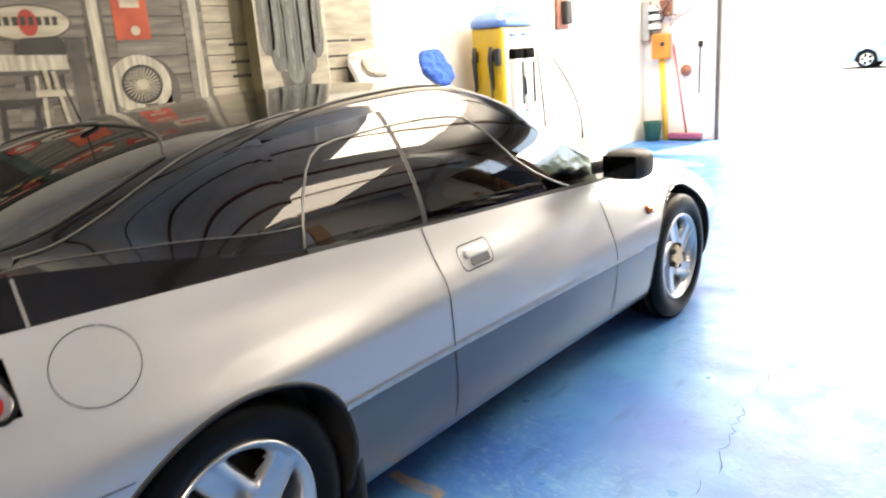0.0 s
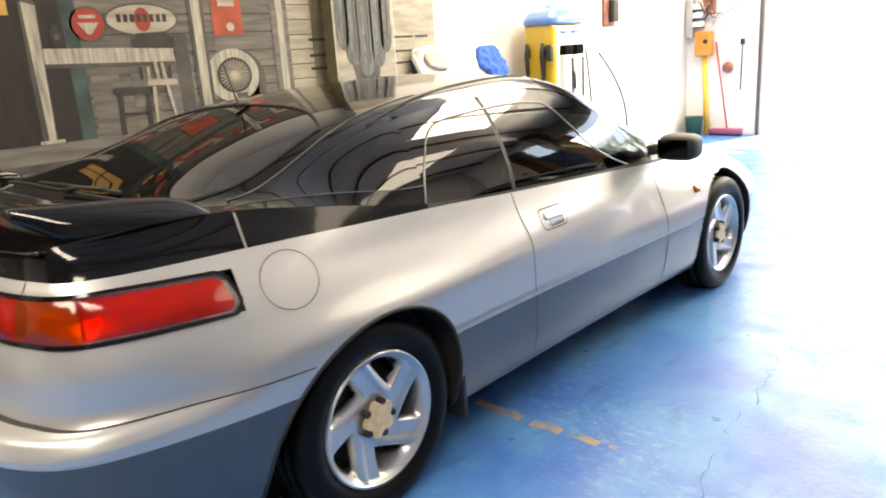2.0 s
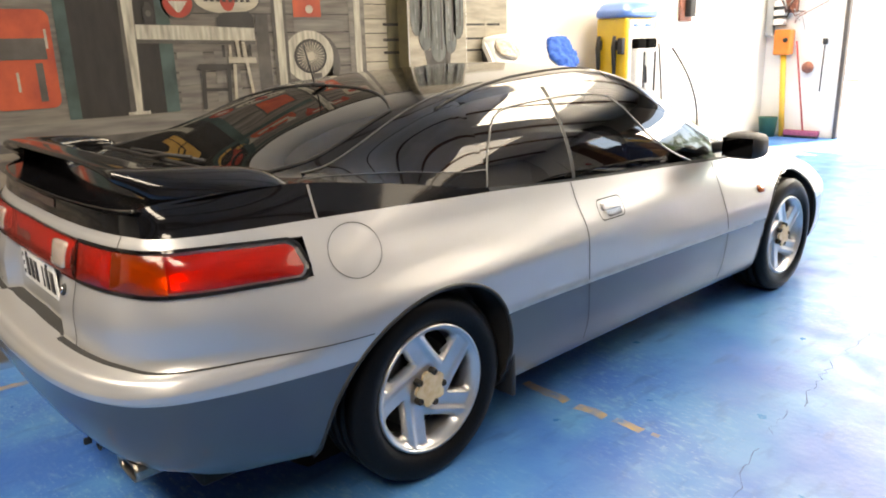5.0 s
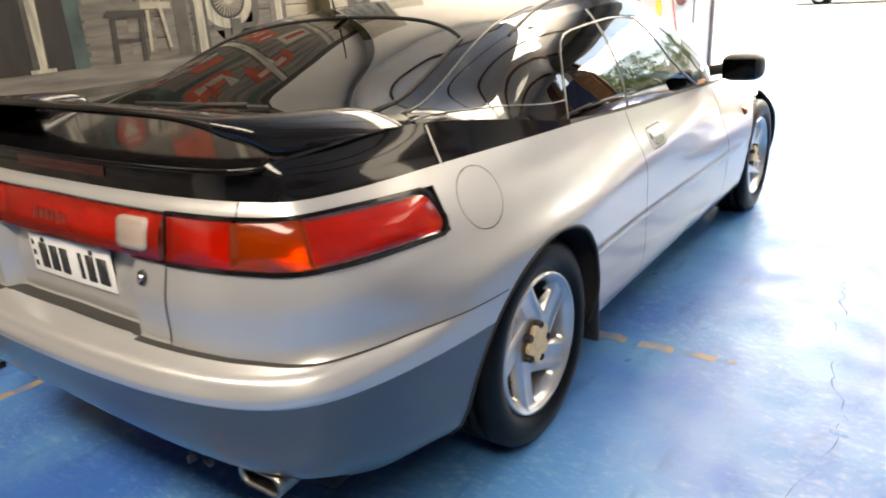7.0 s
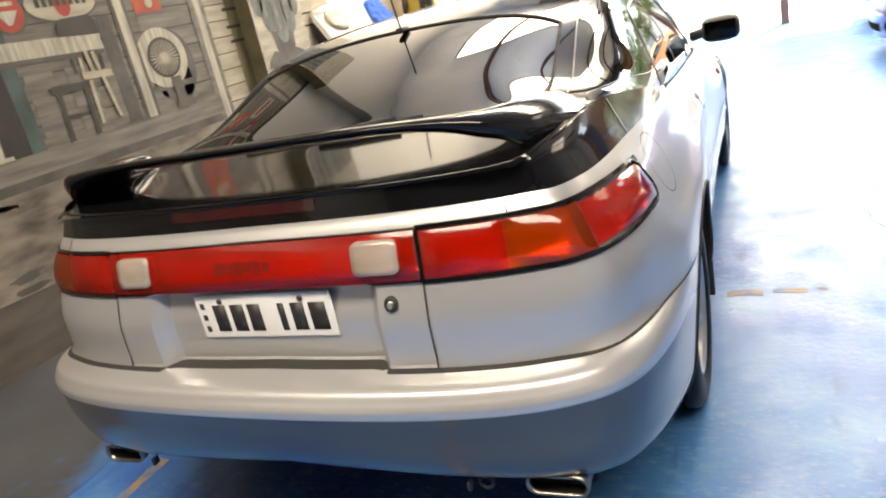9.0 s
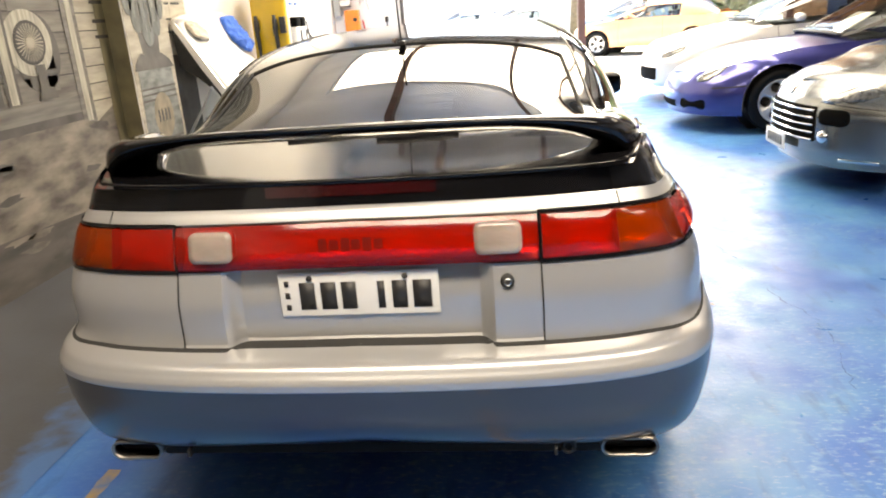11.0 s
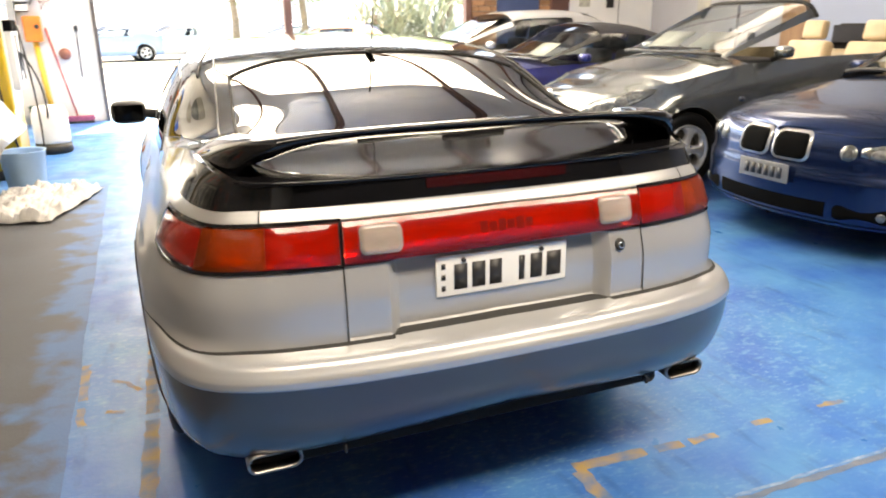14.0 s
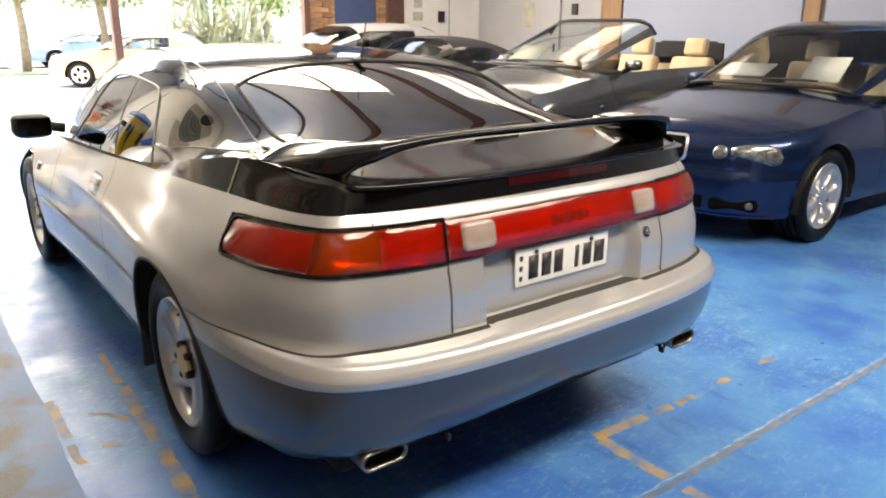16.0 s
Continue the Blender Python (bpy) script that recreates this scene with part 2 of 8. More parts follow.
class Skin:
    """The upright sides of a car: a plan outline from the rear's middle round the right side to the front's middle, and for each
    height an inset from it. Every place on it is (s, z) with s the way along the outline."""

    def __init__(self, outline, profiles, fair_plan=0):
        fine = []
        pts = [Vector((-outline[1][0], outline[1][1]))] + [Vector(p) for p in outline] + [Vector((-outline[-2][0], outline[-2][1]))]
        for i in range(1, len(pts) - 2):
            p0, p1, p2, p3 = pts[i - 1 : i + 3]
            for k in range(24):
                t = k / 24
                fine.append(0.5 * (2 * p1 + (p2 - p0) * t + (2 * p0 - 5 * p1 + 4 * p2 - p3) * t * t + (3 * p1 - p0 - 3 * p2 + p3) * t**3))
        fine.append(pts[-2])
        self.pts = np.array([tuple(p) for p in fine])
        if fair_plan:
            k = np.hanning(43)
            smooth = np.array([np.convolve(np.pad(c, 21, mode="reflect", reflect_type="odd"), k / k.sum(), "valid") for c in self.pts.T]).T
            w = np.clip((np.arange(len(fine)) / 24 - fair_plan) / 2, 0, 1)[:, None]
            self.pts = self.pts * (1 - w) + smooth * w
        self.s = np.r_[0, np.cumsum(np.hypot(*np.diff(self.pts, axis=0).T))]
        self.len = float(self.s[-1])
        self.profiles = sorted((self.at_y(y) if y is not None else self.at_x(x), prof) for (x, y), prof in profiles)
        self.extra = self.calm = None

    def at_y(self, y):
        side = self.pts[:, 0] > 0.45 * self.pts[:, 0].max()
        return float(np.interp(y, self.pts[side, 1], self.s[side]))

    def at_x(self, x):
        half = len(self.pts) // 3
        return float(np.interp(x, self.pts[:half, 0], self.s[:half]))

    def at_xf(self, x):
        half = 2 * len(self.pts) // 3
        return float(np.interp(-x, -self.pts[half:, 0], self.s[half:]))

    def plan(self, s):
        return np.array([np.interp(s, self.s, self.pts[:, 0]), np.interp(s, self.s, self.pts[:, 1])])

    def out(self, s):
        d = self.plan(min(s + 0.02, self.len)) - self.plan(max(s - 0.02, 0))
        d = d / np.hypot(*d)
        return np.array([d[1], -d[0]])

    def inset(self, s, z):
        ps = self.profiles
        if s <= ps[0][0]:
            v = pchip(ps[0][1], z)
        elif s >= ps[-1][0]:
            v = pchip(ps[-1][1], z)
        else:
            i = max(k for k in range(len(ps) - 1) if ps[k][0] <= s)
            v = pchip([(q, pchip(prof, z)) for q, prof in ps[max(0, i - 1) : i + 3]], s)
        if self.calm:
            s0, table = self.calm
            w = max(0.0, min(1.0, (s - s0) / 0.35))
            w = w * w * (3 - 2 * w)
            if w > 0:
                fs, fz = min(max(s / 0.03, 0), table.shape[0] - 1.001), min(max((z - 0.16) / 0.006, 0), table.shape[1] - 1.001)
                i, j = int(fs), int(fz)
                a, b = fs - i, fz - j
                q = (table[i, j] * (1 - a) + table[i + 1, j] * a) * (1 - b) + (table[i, j + 1] * (1 - a) + table[i + 1, j + 1] * a) * b
                v += (float(q) - v) * w
        return v + (self.extra(s, z) if self.extra else 0.0)

    def soothe(self, s0, along, up):
        """Fair the flank past s0 so that reflections run along it without ripples."""
        hs, hz = np.arange(0, self.len + 0.03, 0.03), np.arange(0.16, 1.07, 0.006)
        t = np.array([[self.inset(a, z) for z in hz] for a in hs])
        for axis, width, step in ((0, along, 0.03), (1, up, 0.006)):
            n = int(3 * width / step)
            k = np.exp(-0.5 * (np.arange(-n, n + 1) * step / width) ** 2)
            k /= k.sum()
            t = np.apply_along_axis(lambda r: np.convolve(np.pad(r, n, mode="edge"), k, "valid"), axis, t)
        self.calm = (s0, t)

    def p(self, s, z, side=1, off=0.0):
        if s < 0:
            s, side = -s, -side
        elif s > self.len:
            s, side = 2 * self.len - s, -side
        q = self.plan(s) - self.out(s) * (self.inset(s, z) - off)
        return Vector((side * q[0], q[1], z))

    def band(self, s0, s1, lo, hi, side=1, rows=6, step=0.03, arches=(), off=0.0):
        """The skin between two height curves, with round openings (y, z, radius) left out."""
        n = max(2, int(round((s1 - s0) / step)))
        bm = bmesh.new()
        vs = []
        for j in range(n + 1):
            s = s0 + (s1 - s0) * j / n
            a, b = lo(s), hi(s)
            vs.append([bm.verts.new(self.p(s, a + (b - a) * k / rows, side, off)) for k in range(rows + 1)])
        inside = lambda v: any(((v.co.y - y - h * (v.co.z - z)) / k) ** 2 + (v.co.z - z) ** 2 < r * r for y, z, r, k, h in arches)  # noqa: E731
        for a, b in zip(vs, vs[1:]):
            for k in range(rows):
                f = (a[k], a[k + 1], b[k + 1], b[k])
                if not all(inside(v) for v in f):
                    bm.faces.new(f)
        for v in list(bm.verts):
            if not v.link_faces:
                bm.verts.remove(v)
        for v in bm.verts:
            for y, z, r, k, h in arches:
                d = Vector(((v.co.y - y - h * (v.co.z - z)) / k, v.co.z - z))
                if d.length < r:
                    d = d.normalized() * r
                    v.co.y, v.co.z = y + d.x * k + h * d.y, z + d.y
        return bm

    def patch(self, poly, side=1, off=0.004, dome=0.0, rings=4, skirt=True):
        """A lens, badge or flap lying on the skin: a closed outline of (s, z)."""
        bm = bmesh.new()
        cs, cz = sum(p[0] for p in poly) / len(poly), sum(p[1] for p in poly) / len(poly)
        ring = [[bm.verts.new(self.p(s, z, side, -0.006)) for s, z in poly]] if skirt and off > 0.0045 else []
        for r in range(rings):
            f = 1 - r / rings
            ring.append([bm.verts.new(self.p(cs + (s - cs) * f, cz + (z - cz) * f, side, off + dome * (1 - f * f))) for s, z in poly])
        c = bm.verts.new(self.p(cs, cz, side, off + dome))
        for a, b in zip(ring, ring[1:]):
            for i in range(len(poly)):
                j = (i + 1) % len(poly)
                bm.faces.new((a[i], a[j], b[j], b[i]))
        for i in range(len(poly)):
            bm.faces.new((ring[-1][i], ring[-1][(i + 1) % len(poly)], c))
        return bm

    def ribbon(self, path, width, side=1, off=0.0015, step=0.02):
        """A thin line along (s, z) points on the skin."""
        pts = []
        for (s0, z0), (s1, z1) in zip(path, path[1:]):
            n = max(1, int(math.hypot(s1 - s0, z1 - z0) / step))
            pts += [(s0 + (s1 - s0) * k / n, z0 + (z1 - z0) * k / n) for k in range(n)]
        pts.append(path[-1])
        a, b = [], []
        for i, (s, z) in enumerate(pts):
            q, r = pts[max(0, i - 1)], pts[min(len(pts) - 1, i + 1)]
            d = Vector((r[0] - q[0], r[1] - q[1])).normalized() * width / 2
            a.append(self.p(s - d.y, z + d.x, side, off))
            b.append(self.p(s + d.y, z - d.x, side, off))
        return grid_bm([a, b])


def const(v):
    return lambda s: v


def curve(keys):
    return lambda s: pchip(keys, s)


# ---- wheels ----
def orient(bm, centre):
    """Turns every face of an open shell away from a centre."""
    c = Vector(centre)
    for f in bm.faces:
        f.normal_update()
        if f.normal.dot(f.calc_center_median() - c) < 0:
            f.normal_flip()
    return bm


def shell(name, bm, material, parent, centre, label=""):
    orient(bm, centre)
    me = bpy.data.meshes.new(name)
    bm.to_mesh(me)
    bm.free()
    for p in me.polygons:
        p.use_smooth = True
    me.materials.append(material)
    ob = new(name, me)
    ob.parent = parent
    if label:
        ob["label"] = label
    return ob


def tyre_mesh(rim_r, tyre_r, width):
    w, h = width / 2, tyre_r - rim_r
    prof = [(rim_r - 0.008, -w * 0.74), (rim_r + 0.004, -w * 0.82), (rim_r + 0.25 * h, -w * 0.99), (rim_r + 0.5 * h, -w * 1.03), (rim_r + 0.8 * h, -w * 0.97), (tyre_r - 0.006, -w * 0.86), (tyre_r, -w * 0.74)]
    grooves = []
    for c in (-0.42, 0.0, 0.42):
        grooves += [(tyre_r + 0.001, w * (c - 0.08)), (tyre_r - 0.008, w * (c - 0.06)), (tyre_r - 0.008, w * (c + 0.06)), (tyre_r + 0.001, w * (c + 0.08))]
    return lathe(prof + grooves + [(r, -a) for r, a in reversed(prof)], 56)


def fan_rim_face(r0, r1, holes, hr, hw, twist, depth, seg=180, rings=34, spread=0.047):
    """A cast wheel's face with twisted openings; outward is +x."""
    bm = bmesh.new()
    rows = []
    for i in range(rings + 1):
        r = r0 + (r1 - r0) * i / rings
        row = []
        for k in range(seg):
            a = 2 * math.pi * k / seg
            per = 2 * math.pi / holes
            b = ((a - twist * (r - hr) / (r1 - r0) + per / 2) % per) - per / 2
            e = math.sqrt(((r - hr) / spread) ** 2 + (b / hw) ** 2)
            dip = -0.032 * max(0.0, 1 - max(0.0, e - 0.92) / 0.28) ** 2
            dish = depth * (1 - ((r - r0) / (r1 - r0)) ** 2 * 0.5) * (0.0 if r > r1 - 0.008 else 1.0)
            x = (0.012 if r > r1 - 0.012 else 0.0) + dip - dish * 0.6
            # each arm is raised along its leading edge
            x += 0.010 * math.exp(-((abs(b) - per * 0.42) / 0.16) ** 2) * max(0, min(1, (r - r0) / 0.04)) * (1 if r < r1 - 0.014 else 0)
            row.append((bm.verts.new((x, r * math.cos(a), r * math.sin(a))), e))
        rows.append(row)
    for i in range(rings):
        for k in range(seg):
            q = (rows[i][k], rows[i][(k + 1) % seg], rows[i + 1][(k + 1) % seg], rows[i + 1][k])
            if sum(e for _, e in q) / 4 > 0.93:
                bm.faces.new([v for v, _ in q])
    for v in list(bm.verts):
        if not v.link_faces:
            bm.verts.remove(v)
    return bm


def blade_rim_face(r0, r1, spokes=5, shift=0.27, half=0.185, seg=240, rings=46):
    """A cast wheel's face whose straight broad blades leave the hub off-centre; outward is +x."""
    bm = bmesh.new()
    rows = []

    def opening(y, z):
        """How far a place lies inside an opening, and how near to a blade's crest."""
        gap, ridge, r = 1.0, 0.0, math.hypot(y, z)
        for q in range(spokes):
            f = radians(270 + 360 / spokes * q)
            along = y * math.cos(f) + z * math.sin(f)
            b = y * math.cos(f - math.pi / 2) + z * math.sin(f - math.pi / 2) - shift * r1
            if along > -0.02:
                gap = min(gap, abs(b) - half * r1)
                ridge = max(ridge, math.exp(-(((b - half * r1 * 0.55) / 0.012) ** 2)) * min(1, max(0, along) / 0.05))
        edges = [gap, r - 0.080, r1 - 0.020 - r]
        return -math.log(sum(math.exp(-v / 0.007) for v in edges)) * 0.007, ridge

    for i in range(rings + 1):
        r = r0 + (r1 - r0) * i / rings
        row = []
        for k in range(seg):
            t = 2 * math.pi * k / seg
            y, z = r * math.cos(t), r * math.sin(t)
            h, ridge = opening(y, z)
            dip = max(0.0, min(1.0, (h + 0.004) / 0.012))
            lip = max(0.0, min(1.0, (r - r1 + 0.018) / 0.01))
            x = -0.020 * (1 - (r / r1) ** 2) + 0.007 * ridge * (1 - lip) + 0.009 * lip - 0.030 * dip * dip
            row.append((bm.verts.new((x, y, z)), h))
        rows.append(row)
    for i in range(rings):
        for k in range(seg):
            q = (rows[i][k], rows[i][(k + 1) % seg], rows[i + 1][(k + 1) % seg], rows[i + 1][k])
            if sum(h for _, h in q) / 4 < 0.007:
                bm.faces.new([v for v, _ in q])
    for v in list(bm.verts):
        if not v.link_faces:
            bm.verts.remove(v)
    for v in bm.verts:
        if v.is_boundary and 0.06 < math.hypot(v.co.y, v.co.z) < r1 - 0.012:
            for _ in range(3):
                h = opening(v.co.y, v.co.z)[0]
                g = Vector((opening(v.co.y + 0.0005, v.co.z)[0] - h, opening(v.co.y, v.co.z + 0.0005)[0] - h)) / 0.0005
                if g.length > 0.2:
                    d = g * (max(-0.004, min(0.004, 0.007 - h)) / g.length_squared)
                    v.co.y, v.co.z = v.co.y + d.x, v.co.z + d.y
    return bm


def make_wheel(parent, place, side, kind, label=""):
    """kind: rim radius, tyre radius, width, holes, hole radius, hole half angle, twist, spread, nuts, cap material."""
    rim_r, tyre_r, width, holes, hr, hw, twist, spread, nuts, cap = kind
    w = new("wheel")
    w.parent = parent
    w.matrix_basis = pose(*place) @ (Matrix() if side > 0 else Matrix.Diagonal((-1, 1, 1, 1)))
    part("tyre", tyre_mesh(rim_r, tyre_r, width), TYRE, w)
    face = width * 0.40
    bm = blade_rim_face(0.028, rim_r) if cap is CAP else fan_rim_face(0.028, rim_r, holes, hr, hw, twist, 0.02, spread=spread)
    bm.transform(Matrix.Translation((face, 0, 0)))
    bm = join(bm, lathe([(rim_r + 0.006, face - 0.002), (rim_r + 0.004, face + 0.014), (rim_r - 0.004, face + 0.014), (rim_r - 0.010, face - 0.004), (rim_r - 0.022, face - 0.05), (rim_r - 0.03, -width * 0.4)], 56))
    part("rim", bm, ALLOY, w, label)
    part("brake_disc", lathe([(0.0, face - 0.075), (rim_r * 0.72, face - 0.075), (rim_r * 0.72, face - 0.09), (0, face - 0.09)], 32), BRAKE, w)
    part("hub_backing", lathe([(0.0, face - 0.1), (rim_r - 0.02, face - 0.1), (rim_r - 0.02, face - 0.11), (0, face - 0.11)], 32), WELL, w)
    prof = []
    for k in range(60):
        a = 2 * math.pi * k / 60
        prof.append(((0.054 - 0.009 * math.cos(5 * a)) * math.cos(a), (0.054 - 0.009 * math.cos(5 * a)) * math.sin(a)))
    bm = prism(prof, 0.012, "x", face - 0.008)
    part("hub_cap", bm, cap, w, smooth=False)
    for k in range(nuts):
        a = 2 * math.pi * k / nuts
        nut = lathe([(0.0, 0.004), (0.005, 0.004), (0.006, 0.012), (0.010, 0.012), (0.0125, 0.006), (0.0125, -0.012)], 10)
        nut.transform(Matrix.Translation((face - 0.006, 0.055 * math.cos(a), 0.055 * math.sin(a))))
        part("lug_nut", nut, BRAKE if cap is CAP else CHROME, w)
    return w


FAN = (0.210, 0.312, 0.215, 5, 0.146, 0.33, 0.95, 0.040, 5, CAP)

# ---- the silver coupe ----
coupe = thing("coupe_car", "silver two-door coupe with grey lower body and black glass canopy", "car")

CO = Skin(
    [(0, -1.01), (0.25, -1.005), (0.48, -0.985), (0.66, -0.94), (0.775, -0.86), (0.835, -0.72), (0.872, -0.45), (0.888, -0.1), (0.888, 0.2), (0.872, 0.5),
     (0.862, 0.85), (0.860, 1.5), (0.868, 2.1), (0.876, 2.6), (0.855, 2.95), (0.79, 3.25), (0.64, 3.46), (0.38, 3.57), (0, 3.61)],
    [
        ((0.0, None), [(0.33, 0.20), (0.355, 0.12), (0.375, 0.085), (0.44, 0.03), (0.50, 0.010), (0.540, 0.006), (0.547, 0.004), (0.553, 0.0), (0.566, 0.0), (0.576, 0.004), (0.586, 0.011), (0.600, 0.021), (0.607, 0.034), (0.6115, 0.062), (0.616, 0.108),
                       (0.70, 0.108), (0.795, 0.128), (0.85, 0.138), (0.905, 0.15), (0.932, 0.165), (0.95, 0.166), (0.99, 0.172), (1.03, 0.19)]),
        ((0.66, None), [(0.30, 0.16), (0.33, 0.09), (0.37, 0.05), (0.44, 0.02), (0.50, 0.008), (0.540, 0.006), (0.547, 0.004), (0.553, 0.0), (0.566, 0.0), (0.576, 0.0035), (0.586, 0.009), (0.600, 0.018), (0.607, 0.030), (0.6115, 0.052), (0.616, 0.085),
                        (0.70, 0.088), (0.795, 0.112), (0.85, 0.125), (0.905, 0.142), (0.932, 0.16), (0.95, 0.165), (0.99, 0.175), (1.03, 0.21)]),
        ((None, -0.62), [(0.25, 0.10), (0.29, 0.05), (0.36, 0.02), (0.44, 0.008), (0.53, 0.0), (0.565, 0.0), (0.585, 0.006), (0.60, 0.016), (0.612, 0.03), (0.66, 0.03),
                         (0.72, 0.035), (0.79, 0.055), (0.85, 0.08), (0.90, 0.105), (0.93, 0.125), (0.98, 0.15), (1.03, 0.19)]),
        ((None, -0.30), [(0.22, 0.08), (0.27, 0.03), (0.36, 0.01), (0.52, 0.003), (0.56, 0.002), (0.61, 0.0), (0.645, 0.004), (0.68, 0.016), (0.72, 0.034), (0.79, 0.062), (0.85, 0.09), (0.92, 0.128), (1.02, 0.172)]),
        ((None, 0.15), [(0.19, 0.08), (0.24, 0.04), (0.36, 0.012), (0.49, 0.009), (0.55, 0.007), (0.61, 0.003), (0.655, 0.0), (0.672, 0.004), (0.70, 0.026), (0.735, 0.048), (0.78, 0.069), (0.83, 0.092), (0.90, 0.112), (1.0, 0.15)]),
        ((None, 0.75), [(0.18, 0.07), (0.24, 0.035), (0.36, 0.008), (0.49, 0.005), (0.56, 0.003), (0.64, 0.002), (0.69, 0.009), (0.73, 0.027), (0.77, 0.050), (0.82, 0.072), (0.87, 0.090), (0.95, 0.12)]),
        ((None, 1.8), [(0.18, 0.07), (0.24, 0.035), (0.36, 0.008), (0.48, 0.0), (0.55, 0.006), (0.62, 0.028), (0.70, 0.055), (0.76, 0.075), (0.815, 0.095), (0.90, 0.13)]),
        ((None, 2.6), [(0.18, 0.07), (0.24, 0.03), (0.36, 0.005), (0.48, 0.0), (0.56, 0.01), (0.63, 0.035), (0.69, 0.075), (0.74, 0.14), (0.78, 0.22)]),
        ((None, 3.25), [(0.17, 0.06), (0.25, 0.02), (0.40, 0.0), (0.50, 0.01), (0.56, 0.05), (0.62, 0.12), (0.68, 0.24)]),
    ],
    6,
)
S_GAP, S_TIP, S_STRIP, S_WB = CO.at_x(0.432), CO.at_y(-0.395), CO.at_y(-0.335), CO.at_y(0.345)
S_B, S_A, S_N = CO.at_y(0.775), CO.at_y(1.86), CO.len
S_R0, S_F0 = CO.at_y(-0.1), CO.at_y(2.5)


def co_extra(s, z):
    """The hollow for the number plate."""
    if s > 0.36 or not 0.60 < z < 0.80:
        return 0.0
    t = max(0.0, min(1.0, (0.322 - s) / 0.034))
    b = max(0.0, min(1.0, (z - 0.612) / 0.0028)) * max(0.0, min(1.0, (0.80 - z) / 0.01))
    return 0.040 * t * t * (3 - 2 * t) * b


CO.soothe(CO.at_y(-0.5), 0.16, 0.014)
CO.extra = co_extra
z_low = curve([(0, 0.352), (CO.at_x(0.6), 0.345), (CO.at_y(-0.7), 0.285), (CO.at_y(-0.3), 0.24), (S_B, 0.20), (S_F0, 0.20), (S_N, 0.21)])
z_grey = curve([(0, 0.55), (CO.at_x(0.66), 0.548), (CO.at_y(-0.34), 0.522), (CO.at_y(0.3), 0.495), (S_B, 0.487), (S_A, 0.478), (S_N, 0.46)])
z_seam = curve([(0, 0.615), (CO.at_x(0.66), 0.615), (CO.at_y(-0.62), 0.606), (CO.at_y(-0.28), 0.588), (CO.at_y(0.3), 0.57), (S_N, 0.55)])
z_l0 = curve([(0, 0.797), (CO.at_x(0.6), 0.796), (CO.at_y(-0.72), 0.793), (S_TIP, 0.780)])
z_l1 = curve([(0, 0.906), (CO.at_x(0.6), 0.902), (CO.at_y(-0.72), 0.900), (S_TIP, 0.882)])
z_belt = curve([(0, 0.933), (CO.at_x(0.6), 0.931), (CO.at_y(-0.7), 0.926), (S_STRIP, 0.918), (S_WB, 0.893), (S_B, 0.866), (CO.at_y(1.75), 0.815), (CO.at_y(2.3), 0.775), (CO.at_y(2.6), 0.745), (CO.at_y(3.0), 0.69), (S_N, 0.60)])
z_black = curve([(0, 0.990), (CO.at_x(0.6), 0.992), (CO.at_y(-0.72), 1.012), (CO.at_y(-0.52), 1.022), (S_STRIP, 1.012), (CO.at_y(0.0), 0.965), (S_WB, 0.908), (S_B, 0.879), (CO.at_y(1.75), 0.828), (CO.at_y(2.3), 0.787)])
ARCHES = ((-0.042, 0.305, 0.348, 1.09, 0.215), (2.612, 0.305, 0.368, 1.0, 0.0))


def both(lo, hi, s0, s1, **kw):
    return [CO.band(s0, s1, lo, hi, side, **kw) for side in (1, -1)]


part("lower_cladding", join(*both(z_low, z_grey, S_R0 - 0.28, S_N, rows=12, step=0.02, arches=ARCHES)), GREY, coupe, "dark grey lower body cladding")
bumper = part("rear_bumper", creased(join(*both(z_grey, z_seam, 0, S_R0 + 0.15, rows=24, step=0.015, arches=ARCHES)), 26), SILVER, coupe, "silver wrap-round rear bumper")
part("bumper_valance", join(*both(z_low, z_grey, 0, S_R0 - 0.28, rows=10, step=0.025, arches=ARCHES)), GREY, bumper, "dark grey lower bumper")
part("tailgate_panel", creased(join(*both(z_seam, z_l0, 0, S_GAP, rows=26, step=0.008)), 26), SILVER, coupe)
part("tailgate_lip", join(*both(z_l1, z_belt, 0, CO.at_x(0.645), rows=4)), SILVER, coupe)
